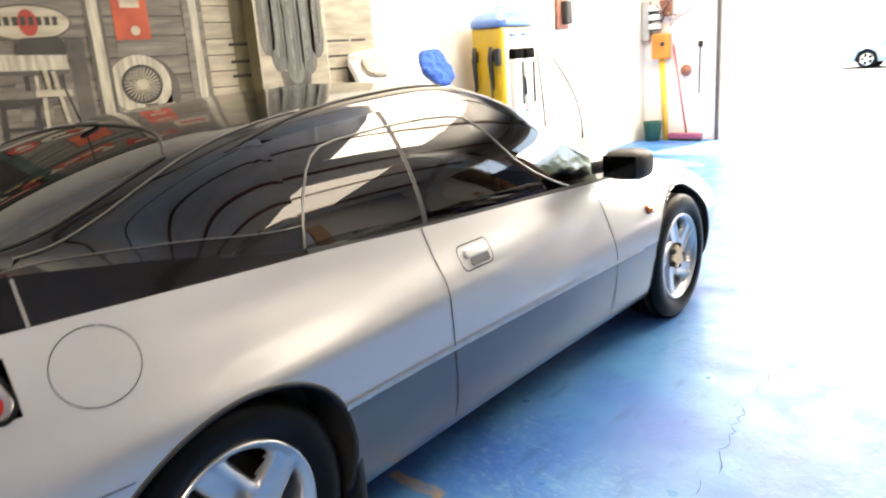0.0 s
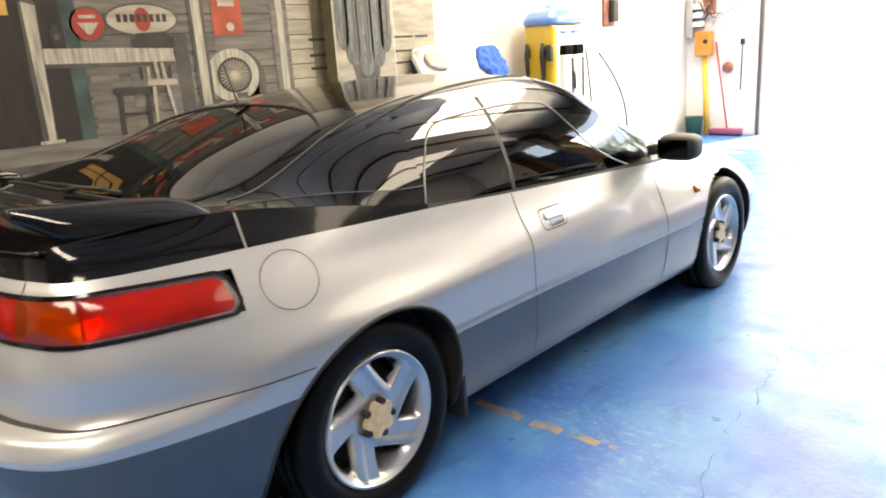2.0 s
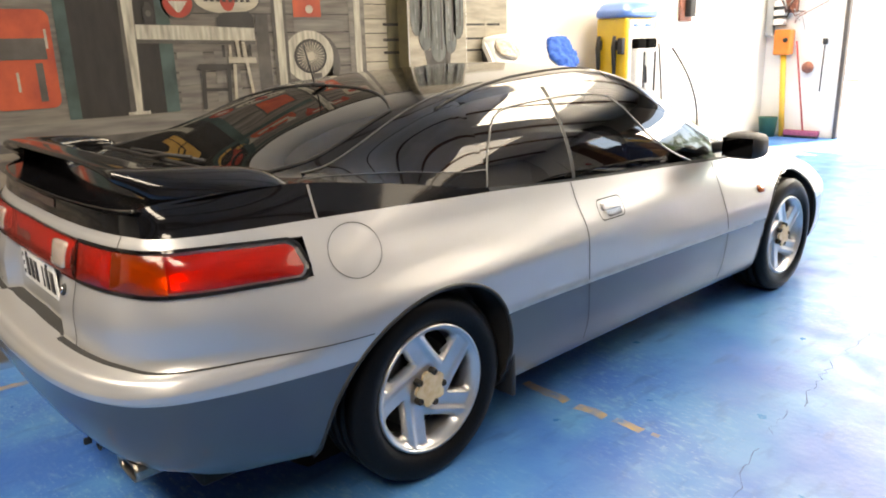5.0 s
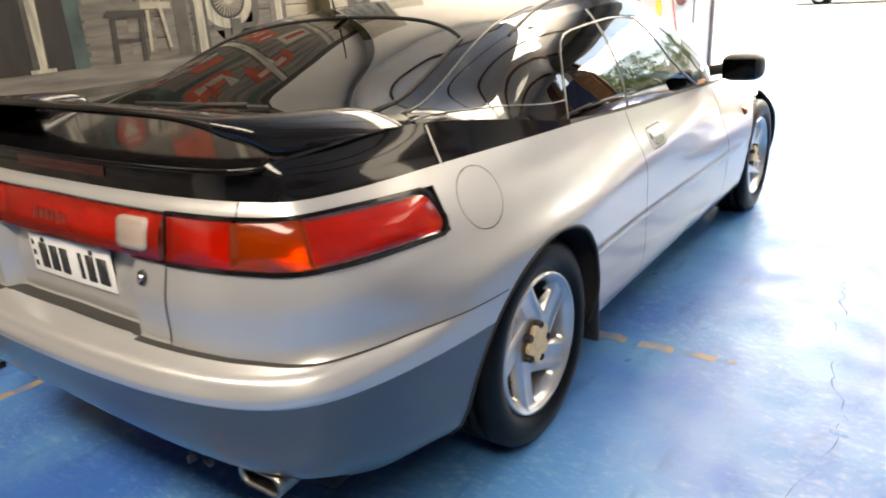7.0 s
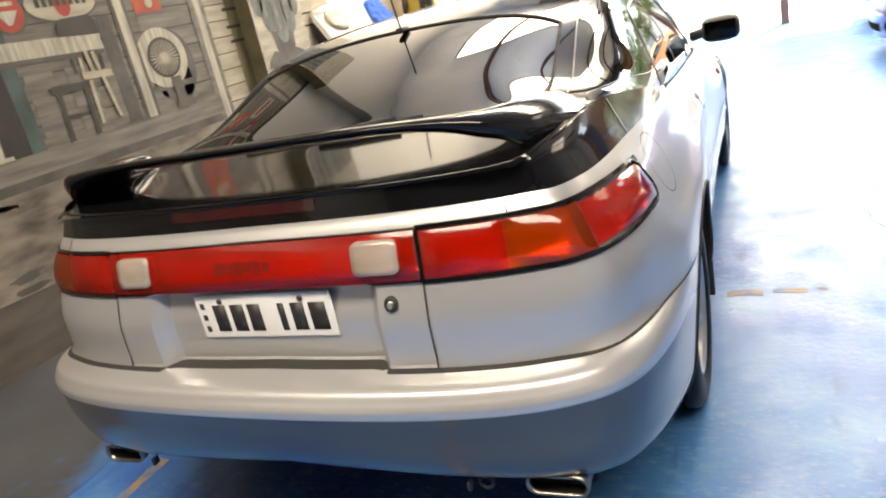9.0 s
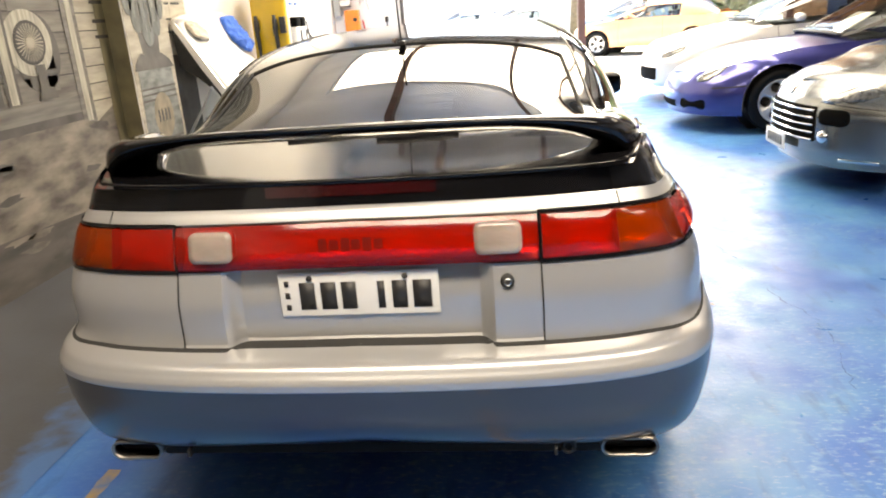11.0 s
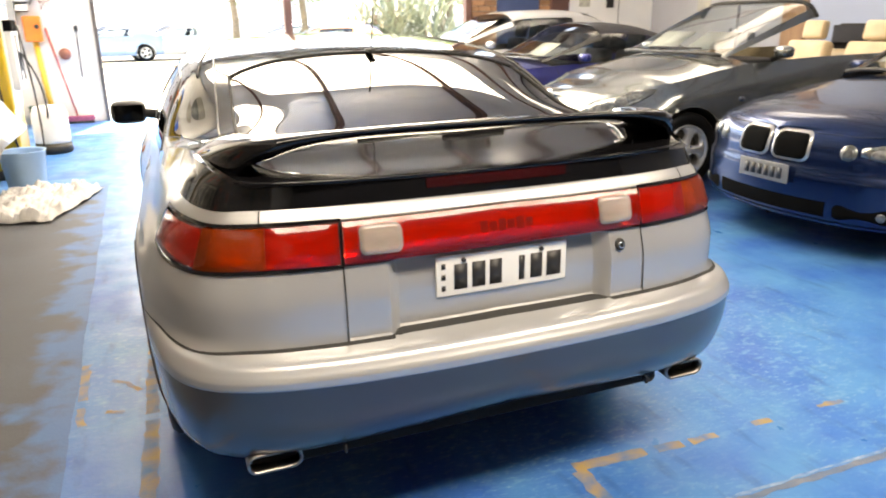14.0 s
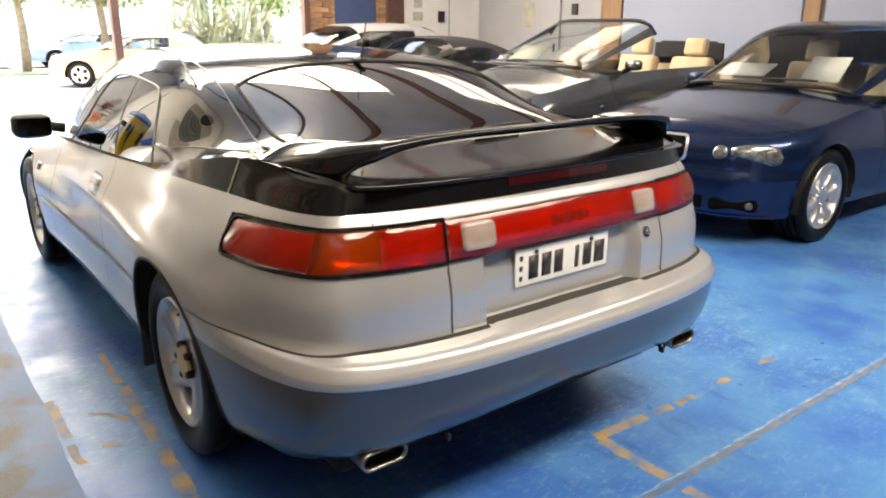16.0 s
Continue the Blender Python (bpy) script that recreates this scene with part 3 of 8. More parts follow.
for side in (1, -1):
    part("corner_panel", CO.band(S_GAP, S_TIP, z_seam, z_l0, side, rows=10, arches=ARCHES), SILVER, coupe)
    part("lamp_top_panel", CO.band(CO.at_x(0.645), S_TIP, z_l1, z_belt, side, rows=4), SILVER, coupe)
    part("quarter_panel", CO.band(S_TIP, S_B, z_seam, z_belt, side, rows=24, step=0.014, arches=ARCHES), SILVER, coupe)
    part("side_lower_panel", CO.band(S_R0 + 0.12, S_B, z_grey, z_seam, side, rows=6, step=0.014, arches=ARCHES), SILVER, coupe)
    door = part("door", CO.band(S_B, S_A, z_grey, z_belt, side, rows=20), SILVER, coupe)
    # recessed handle; a flat darker patch stands in for the hollow's depth
    hs, hz = CO.at_y(0.965), 0.742
    sur = rrect(hs, hz, 0.165, 0.075, 0.022)
    part("handle_surround", CO.ribbon(sur + sur[:1], 0.004, side, off=0.003, step=0.01), SEAM, door)
    part("handle_recess", CO.patch(rrect(hs + 0.014, hz - 0.016, 0.10, 0.028, 0.010), side, off=0.004), GREY, door)
    part("handle", CO.patch(rrect(hs + 0.008, hz + 0.010, 0.130, 0.030, 0.013), side, off=0.005, dome=0.002), SILVER, door)
    part("door_lock", CO.patch(ellipse(hs - 0.048, hz - 0.008, 0.009, 0.009, 14), side, off=0.004), TRIM, door)
    part("front_wing", CO.band(S_A, S_N, z_grey, z_belt, side, rows=14, step=0.02, arches=ARCHES), SILVER, coupe)
    part("side_indicator", CO.patch(rrect(CO.at_y(2.25), 0.628, 0.07, 0.038, 0.014), side, off=0.006, dome=0.006), AMBER, coupe, "amber side indicator")
    part("side_moulding", CO.ribbon([(S_R0 + 0.42 + 0.05 * k, z_grey(S_R0 + 0.42 + 0.05 * k) + 0.004) for k in range(37)], 0.017, side, off=0.006), TRIM, coupe)
    # gaps
    part("door_gap", CO.ribbon([(S_B, 0.865), (S_B + 0.012, 0.62), (S_B + 0.03, 0.24)], 0.0045, side), SEAM, coupe)
    part("front_door_gap", CO.ribbon([(S_A, 0.80), (S_A + 0.02, 0.5), (S_A + 0.01, 0.24)], 0.006, side), SEAM, coupe)
    part("tailgate_gap", CO.ribbon([(S_GAP, 0.797), (S_GAP, 0.615)], 0.004, side, off=0.002), SEAM, coupe)
    part("bumper_gap", CO.ribbon([(0.02 * k, z_seam(0.02 * k)) for k in range(73)], 0.003, side, off=0.002), SEAM, bumper)
    part("lip_gap", CO.ribbon([(CO.at_x(0.645), z_l1(0.6)), (CO.at_x(0.645), 0.93)], 0.005, side, off=0.002), SEAM, coupe)
    # mud flaps and wells
    for y0, z0, r, kx, lean in ARCHES:
        def rim_at(a, grow=0.0):
            dz = (r + grow) * math.sin(radians(a))
            return y0 + (r + grow) * kx * math.cos(radians(a)) + lean * dz, z0 + dz

        lip = [Vector((side * (CO.p(CO.at_y(y), max(0.25, z)).x - 0.006), y, z)) for y, z in [rim_at(a) for a in range(-12, 193, 6)]]
        inn = [Vector((side * 0.50, p.y, p.z)) for p in lip]
        part("wheel_well", grid_bm([lip, inn]), WELL, coupe)
        part("arch_edge", tube([CO.p(CO.at_y(y), z, side, -0.003) for y, z in [rim_at(a, 0.002) for a in range(-10, 191, 5)]], 0.0075, 6), RUBBER, coupe)
        part("well_liner", grid_bm([[Vector((side * 0.5, y0 + q * kx * math.cos(radians(a)), z0 + q * math.sin(radians(a)))) for a in range(0, 361, 20)] for q in (0.0, r + 0.03)]), WELL, coupe)
    part("mud_flap", box(0.14, 0.02, 0.24, (side * 0.795, 0.36, 0.165), 0.006), MATTE, coupe)
    # rear lamps
    def rounded(a, b, c, r):
        """A lamp outline with a rounded rear end."""
        out = [(a + (b - r - a) * k / 14, z_l0(a + (b - r - a) * k / 14) + c) for k in range(15)]
        z0, z1 = z_l0(b) + c, z_l1(b) - c
        out += [(b - r + r * math.sin(radians(t)), z0 + r - r * math.cos(radians(t))) for t in (15, 30, 45, 60, 75, 90)]
        out += [(b - 0.012 - r + r * math.cos(radians(t)), z1 - r + r * math.sin(radians(t))) for t in (0, 15, 30, 45, 60, 75)]
        return out + [(a + (b - 0.012 - r - a) * k / 14, z_l1(a + (b - 0.012 - r - a) * k / 14) - c) for k in range(14, -1, -1)]

    rim = rounded(S_GAP, S_TIP - 0.004, 0.0, 0.034)
    ring = rim + rim[:1]
    lamp = part("tail_lamp", join(CO.ribbon(ring, 0.008, side, off=0.0045), grid_bm([[CO.p(s, z, side, d) for s, z in ring] for d in (0.0045, -0.034)])), BLACK, coupe, "red and amber wrap-round tail lamp")
    part("reflector", CO.patch(rim, side, off=-0.014, dome=-0.018, rings=14, skirt=False), REFLECTOR, lamp)
    sA, sC = CO.at_x(0.628), CO.at_y(-0.785)

    def lens(a, b, c0=0.006, c1=0.007, slant=0.0):
        n = 10
        lo = [(a + (b - a) * k / n, z_l0(a + (b - a) * k / n) + c0) for k in range(n + 1)]
        hi = [(a + (b - slant - a) * k / n, z_l1(a + (b - slant - a) * k / n) - c1) for k in range(n, -1, -1)]
        return lo + hi

    part("red_lens", CO.patch(lens(S_GAP + 0.006, sA), side, off=0.0055, dome=0.011, rings=10, skirt=False), RED_LENS, lamp)
    part("amber_lens", CO.patch(lens(sA + 0.0004, sC), side, off=0.0055, dome=0.011, rings=10, skirt=False), AMBER_CLEAR, lamp, "amber indicator lens")
    part("side_lens", CO.patch(rounded(sC + 0.0006, S_TIP - 0.024, 0.011, 0.024), side, off=0.0055, dome=0.011, rings=12, skirt=False), RED_LENS, lamp)
    for q in (sA, sC):
        part("lens_divider", grid_bm([[CO.p(q, z_l0(q) + 0.008 + (z_l1(q) - z_l0(q) - 0.016) * k / 5, side, d) for k in range(6)] for d in (0.0045, -0.026)]), RED_DARK, lamp)
    if side > 0:
        ring = ellipse(CO.at_y(-0.245), 0.819, 0.090, 0.074, 48)
        part("fuel_flap", CO.ribbon(ring + ring[:1], 0.0020, side, off=0.002, step=0.01), SEAM, coupe)
    # exhaust; a flat near-black plug stands in for the pipe's dark hollow
    bm = thicken(grid_bm([[Vector((side * 0.615 + q * px, y, 0.323 + q * pz)) for px, pz in [(r[0], r[1]) for r in (rrect(0, 0, 0.135, 0.052, 0.025) + rrect(0, 0, 0.135, 0.052, 0.025)[:1])]] for y, q in ((-0.70, 0.9), (-0.868, 1.0), (-0.88, 1.0))]), 0.006)
    pipe = part("exhaust_tip", bm, STEEL, coupe, "flattened oval steel exhaust tip")
    part("exhaust_bore", prism(rrect(side * 0.615, 0.323, 0.121, 0.039, 0.019), 0.01, "y", -0.845), BORE_BLACK, pipe)
    # mirror
    mp = Vector((side * 0.888, 1.93, 0.882))
    bm = bmesh.new()
    bmesh.ops.create_uvsphere(bm, u_segments=20, v_segments=12, radius=1)
    for v in bm.verts:
        x, y, z = v.co
        sg = lambda t, e: math.copysign(abs(t) ** e, t)  # noqa: E731
        v.co = Vector((sg(x, 0.55) * 0.092, sg(y, 0.8) * 0.075 + (0.02 if y > 0 else 0.0), sg(z, 0.55) * 0.062))
    bm.transform(Matrix.Translation(mp))
    mirror = part("door_mirror", bm, MATTE, coupe, "matte black door mirror")
    part("mirror_glass", box(0.145, 0.003, 0.088, (mp.x, mp.y - 0.074, mp.z - 0.044), 0.001), DARK_MIRROR, mirror)
    part("mirror_arm", tube([(side * 0.745, 1.90, 0.865), (side * 0.80, 1.92, 0.875), (side * 0.85, 1.93, 0.885)], 0.032, 10, flat=0.8), MATTE, mirror)
    make_wheel(coupe, (side * 0.745, 0, 0.312), side, FAN)
    make_wheel(coupe, (side * 0.745, 2.61, 0.312), side, FAN)

# centre lamp panel and its lenses
def bowed_band(side, s1, c0, c1, base, bow, rows=10, n=44):
    """A lamp strip across the tail whose cross-section is bowed out (or in) by bow."""
    out = []
    for j in range(n + 1):
        s = s1 * j / n
        a, b = z_l0(s) + c0, z_l1(s) - c1
        out.append([CO.p(s, a + (b - a) * k / rows, side, base + bow * (1 - (2 * k / rows - 1) ** 2)) for k in range(rows + 1)])
    return grid_bm(out)


edge_walls = [grid_bm([[CO.p(S_GAP * j / 30, f(S_GAP * j / 30), sd, d) for j in range(31)] for d in (0.006, -0.036)]) for f in (z_l0, z_l1) for sd in (1, -1)]
end_walls = [grid_bm([[CO.p(S_GAP - 0.002, z_l0(S_GAP) + (z_l1(S_GAP) - z_l0(S_GAP)) * k / 4, sd, d) for k in range(5)] for d in (0.006, -0.036)]) for sd in (1, -1)]
panel = part("centre_lamp_panel", join(*edge_walls, *end_walls), BLACK, coupe, "full-width red lamp panel")
part("reflector", join(*[bowed_band(sd, S_GAP - 0.003, 0.0, 0.0, -0.016, -0.016) for sd in (1, -1)]), REFLECTOR, panel)
part("red_lens", join(*[bowed_band(sd, S_GAP - 0.005, 0.004, 0.005, 0.005, 0.013) for sd in (1, -1)]), RED_LENS, panel)
for side in (1, -1):
    part("reversing_lens", CO.patch(rrect(0.335, 0.855, 0.108, 0.068, 0.016), side, off=0.0196, dome=0.003), CLEAR_LENS, panel, "milky white reversing lens")
for k in range(6):
    part("emblem_bar", join(CO.patch(rrect(0.012 + 0.026 * (k % 3), 0.855, 0.02, 0.03 if k % 2 else 0.022, 0.003), 1 if k < 3 else -1, off=0.0192, rings=2, skirt=False)), RED_DARK, panel)
# plate with plain bars in place of its characters
plate = part("number_plate", box(0.372, 0.006, 0.108, (0.002, -0.868, 0.677), 0.003), PLATE, coupe, "white number plate with plain dark bars")
plate.matrix_basis = Matrix.Translation((0, 0, 0))
for k, w in enumerate((0.036, 0.036, 0.034, 0.016, 0.034, 0.042)):
    x = (-0.118, -0.068, -0.02, 0.055, 0.098, 0.15)[k]
    part("character_bar", box(w, 0.002, 0.066, (x, -0.8715, 0.694), 0), INK, plate)
for z in (0.757, 0.728, 0.699):
    part("state_bar", box(0.011, 0.002, 0.014, (-0.165, -0.8715, z - 0.006), 0), INK, plate)
for x in (-0.11, 0.112):
    part("plate_screw", lathe([(0, -0.004), (0.006, -0.004), (0.007, 0.0)], 10, "y"), INK, plate).matrix_basis = Matrix.Translation((x, -0.8715, 0.77))
lock = part("tailgate_lock", CO.patch(ellipse(0.352, 0.757, 0.016, 0.016, 18), 1, off=0.005, dome=0.003), MATTE, coupe)
part("key_slot", CO.patch(ellipse(0.352, 0.757, 0.008, 0.008, 12), 1, off=0.010), CHROME, lock)
part("bumper_lower_edge", tube([CO.p(s, z_low(s) - 0.002, 1, -0.01) if s >= 0 else CO.p(-s, z_low(-s) - 0.002, -1, -0.01) for s in [0.02 * k for k in range(-29, 30)]], 0.006, 6), TRIM, bumper)
hook = tube([Vector((0.47 + 0.014 * math.cos(radians(a)), -0.90, 0.34 + 0.015 * math.sin(radians(a)))) for a in range(0, 360, 20)], 0.005, 6, closed=True)
part("tow_eye", hook, MATTE, coupe)
for x in (-0.45, 0.44):
    part("bumper_bracket", box(0.008, 0.02, 0.02, (x, -0.92, 0.335), 0.002), MATTE, bumper)
part("silencer", box(1.36, 0.32, 0.16, (0, -0.60, 0.26), 0.06, 3), WELL, coupe)
part("underbody", box(1.3, 3.9, 0.05, (0, 1.25, 0.19), 0.01), WELL, coupe)

# black band under the glass
part("hatch_band", join(*both(z_belt, z_black, 0, S_STRIP - 0.003, rows=7)), BLACK, coupe, "glossy black hatch edge band")
for side in (1, -1):
    part("quarter_trim", CO.band(S_STRIP + 0.003, S_WB, z_belt, z_black, side, rows=6), BLACK, coupe)
    part("window_sill_rubber", CO.band(S_WB, CO.at_y(2.15), z_belt, z_black, side, rows=2), RUBBER, coupe)
    part("trim_joint", CO.ribbon([(S_STRIP, 0.92), (S_STRIP, 1.008)], 0.007, side, off=0.004), TRIM, coupe)
part("high_brake_lamp", join(*both(const(0.956), const(0.980), 0, 0.20, rows=2, off=0.003)), HIGH_RED, coupe, "dark red high brake lamp strip")

# canopy, given by (y, u)
xe_keys = [(-0.85, 0.615), (-0.75, 0.665), (-0.6, 0.695), (-0.33, 0.708), (0, 0.735), (0.31, 0.766), (0.78, 0.775), (1.4, 0.770), (1.75, 0.757), (2.0, 0.735), (2.3, 0.68)]
ze_keys = [(-0.85, 0.985), (-0.72, 1.008), (-0.52, 1.019), (-0.33, 1.008), (0, 0.965), (0.31, 0.906), (0.78, 0.878), (1.4, 0.848), (1.75, 0.826), (2.0, 0.806), (2.3, 0.785)]
zc_keys = [(-0.85, 0.990), (-0.70, 1.004), (-0.52, 1.021), (-0.455, 1.029), (-0.33, 1.072), (-0.2, 1.115), (-0.07, 1.155), (0.05, 1.189), (0.22, 1.233), (0.36, 1.253), (0.5, 1.267), (0.7, 1.280), (0.9, 1.290), (1.15, 1.295), (1.35, 1.272), (1.7, 1.125), (2.05, 0.94), (2.3, 0.83)]
lean_keys = [(0.0, 0.20), (0.35, 0.18), (0.8, 0.13), (1.4, 0.13), (2.0, 0.4), (2.3, 1.0)]
glass_keys = [(-0.85, 0.57), (-0.45, 0.605), (-0.25, 0.612), (-0.1, 0.598), (0.1, 0.578), (0.3, 0.558), (0.60, 0.53), (1.3, 0.52)]
blend_keys = [(-0.30, 0.0), (-0.144, 0.07), (-0.05, 0.28), (0.04, 0.48), (0.117, 0.68), (0.25, 0.92), (0.36, 1.0)]
U_EDGE = 0.72


def fair(keys, width=0.05):
    """A curve through keys, smoothed along the car so that reflections run without kinks."""
    ys = np.arange(-1.1, 2.6, 0.005)
    v = np.array([pchip(keys, y) for y in ys])
    k = np.exp(-0.5 * (np.arange(-3 * width, 3 * width + 0.001, 0.005) / width) ** 2)
    v = np.convolve(np.pad(v, len(k) // 2, mode="edge"), k / k.sum(), "valid")[: len(ys)].tolist()

    def at(y):
        f = min(max((y + 1.1) / 0.005, 0.0), len(v) - 1.001)
        i = int(f)
        return v[i] + (v[i + 1] - v[i]) * (f - i)

    return at


XE, ZE, ZC, LEAN, GX, BLEND = fair(xe_keys), fair(ze_keys), fair(zc_keys, 0.03), fair(lean_keys), fair(glass_keys), fair(blend_keys)
TAPS = [(0.018 * k, 0.5 + 0.5 * math.cos(math.pi * k / 6)) for k in range(-5, 6)]


def can_side(y, h):
    """Half width of the side glass at the height h above its foot."""
    return XE(y) - LEAN(y) * h - 1.0 * h * abs(h)


@functools.lru_cache(None)
def can_edge(y):
    """Height above the foot, and half width, where the side glass meets the roof."""
    rise, h = ZC(y) - ZE(y), 0.0
    for _ in range(40):
        x = max(0.2, can_side(y, max(0.0, h)))
        h = 0.5 * h + 0.5 * (rise - 0.115 * x * x * max(0.0, min(1.0, rise / 0.2)))
    return h, can_side(y, max(0.0, h))


def can_raw(y, u):
    """A place on the canopy before it is faired: u runs over the roof to U_EDGE, then down the side to 1. Behind the door the sides turn into flat slopes
    beside the hatch glass."""
    (hc, xc), z0, z1, w, gx, xe = can_edge(round(y, 5)), ZE(y), ZC(y), BLEND(y), GX(y), XE(y)
    gz = z1 - min(0.112, 0.82 * max(0.0, z1 - z0))
    px = pz = pw = 0.0
    for d, g in TAPS:
        a = min(abs(u) + d * min(1.0, (1.0 - abs(u)) / 0.09), 1.0)
        t, q = abs(a) / U_EDGE, (1 - a) / (1 - U_EDGE)
        if a <= U_EDGE:
            x, z = t * xc, z1 + (z0 + hc - z1) * t * t
            xr, zr = t * gx, z1 + (gz - z1) * abs(t) ** 4.5
        else:
            x, z = can_side(y, hc * q), z0 + hc * q
            xr, zr = xe + (gx - xe) * q, z0 + (gz - z0) * q
        if a < 0:
            x, xr = -x, -xr
        px, pz, pw = px + g * (x * w + xr * (1 - w)), pz + g * (z * w + zr * (1 - w)), pw + g
    bow = 0.055 * max(0.0, min(1.0, (-0.3 - y) / 0.5)) * u * u
    return px / pw, y + bow, pz / pw


CAN_Y = np.arange(-0.90, 2.36, 0.025)
CAN = np.array([[can_raw(float(y), 0.02 * i) for i in range(53)] for y in CAN_Y])
soft = CAN.copy()
for i, y in enumerate(CAN_Y):
    width = 0.012 + 0.085 * max(0.0, min(1.0, (y + 0.42) / 0.30)) * max(0.25, min(1.0, (2.1 - y) / 0.6))
    g = np.exp(-0.5 * ((CAN_Y - y) / width) ** 2)
    soft[i, :, ::2] = np.tensordot(g / g.sum(), CAN[:, :, ::2], 1) if 0.3 < y + 0.9 < 2.9 else CAN[i, :, ::2]
CAN = soft


def four(f):
    return np.array([((2 - f) * f - 1) * f / 2, ((3 * f - 5) * f * f + 2) / 2, ((4 - 3 * f) * f + 1) * f / 2, (f - 1) * f * f / 2])


def can(y, u, off=0.0):
    """A place on the faired canopy."""
    fy, fu = min(max((y + 0.90) / 0.025, 0.0), len(CAN_Y) - 1.001), min(abs(u) / 0.02, 50.0)
    i, j = int(fy), int(fu)
    iy = [min(max(i + k, 0), len(CAN_Y) - 1) for k in (-1, 0, 1, 2)]
    block = CAN[np.ix_(iy, [abs(j + k) for k in (-1, 0, 1, 2) if j + k < 53])].copy()
    if j == 0:
        block[:, 0, 0] *= -1
    x, yy, z = np.einsum("i,j,ijk->k", four(fy - i), four(fu - j)[: block.shape[1]], block)
    return Vector((math.copysign(float(x), u) if u else 0.0, float(yy), float(z) + off))


@functools.lru_cache(None)
def u_for(y, axis, value):
    """The place across at which the canopy has the half width (axis 0) or the height (axis 2) value."""
    lo, hi = 0.0, 1.0
    for _ in range(26):
        m = (lo + hi) / 2
        v = can(y, max(m, 1e-6))[axis]
        if (v < value) == (axis == 0):
            lo = m
        else:
            hi = m
    return (lo + hi) / 2


def u_at(y, h):
    """The place across at which the side is h above its foot."""
    return u_for(round(y, 5), 2, round(ZE(y) + h, 6))


def can_grid(y0, y1, u0, u1, ny, nu, off=0.0):
    return grid_bm([[can(y0 + (y1 - y0) * j / ny, math.sin(math.asin(u0) + (math.asin(u1) - math.asin(u0)) * i / nu), off) for i in range(nu + 1)] for j in range(ny + 1)])


def can_line(path, r, off=0.002, n=10):
    path = [(float(y), float(u)) for y, u in path]
    pts = []
    for (y0, a), (y1, b) in zip(path, path[1:]):
        pts += [can(y0 + (y1 - y0) * k / n, a + (b - a) * k / n, off) for k in range(n)]
    return tube(pts + [can(*path[-1], off)], r, 6)


MID = (0, 0.6, 0.6)
G0, G1 = -0.455, 0.235
UG = lambda y: u_for(round(y, 5), 0, round(GX(y) - 0.046, 6))  # noqa: E731


def UQ(y):
    """The line between the hatch and the quarter glass."""
    t = max(0.0, min(1.0, (y - 0.26) / 0.11))
    u = u_for(round(y, 5), 0, round(GX(y) + 0.10 * max(0.0, (-0.28 - y) / 0.05), 6))
    return u + (U_EDGE + 0.02 - u) * t * t * (3 - 2 * t)


def between(y0, y1, a, b, ny, nu, side=1, off=0.0):
    """The canopy between two lines across, a(y) and b(y)."""
    out = []
    for j in range(ny + 1):
        y = y0 + (y1 - y0) * j / ny
        out.append([can(y, side * (a(y) + (b(y) - a(y)) * i / nu), off) for i in range(nu + 1)])
    return grid_bm(out)


def head(v):
    """Where the rear glass ends at the roof: arched, with its corners further back."""
    return G1 - 0.11 * abs(v) ** 3.5


def fan(lo, hi, ny, nu):
    out = []
    for j in range(ny + 1):
        row = []
        for i in range(nu + 1):
            v = -1 + 2 * i / nu
            y = lo(v) + (hi(v) - lo(v)) * j / ny
            row.append(can(y, v * UG(y)))
        out.append(row)
    return grid_bm(out)


TRIM_PATH = [(0.335, 0.905), (0.350, 0.960), (0.382, 1.03), (0.425, 1.09), (0.462, 1.122), (0.505, 1.142), (0.57, 1.152), (0.74, 1.163), (0.92, 1.168), (1.08, 1.164), (1.17, 1.152), (1.235, 1.105), (1.29, 1.045), (1.345, 0.986), (1.44, 0.925), (1.56, 0.87), (1.672, 0.832)]
foot = lambda y: u_at(y, max(0.003, 0.004 + 0.056 * (y + 0.33) / 0.69))  # noqa: E731
hatch = shell("hatch", can_grid(-0.85, G0, -1, 1, 14, 44), BLACK, coupe, MID, "glossy black hatch lid below the rear glass")
shell("rear_glass", fan(lambda v: G0, head, 26, 40), GLASS_REAR, coupe, MID, "dark tinted sloping rear glass")
shell("roof", fan(head, lambda v: 1.26, 24, 32), BLACK, coupe, MID, "glossy black roof panel")
shell("windscreen", can_grid(1.26, 2.25, -0.56, 0.56, 22, 40), GLASS_DOOR, coupe, MID)
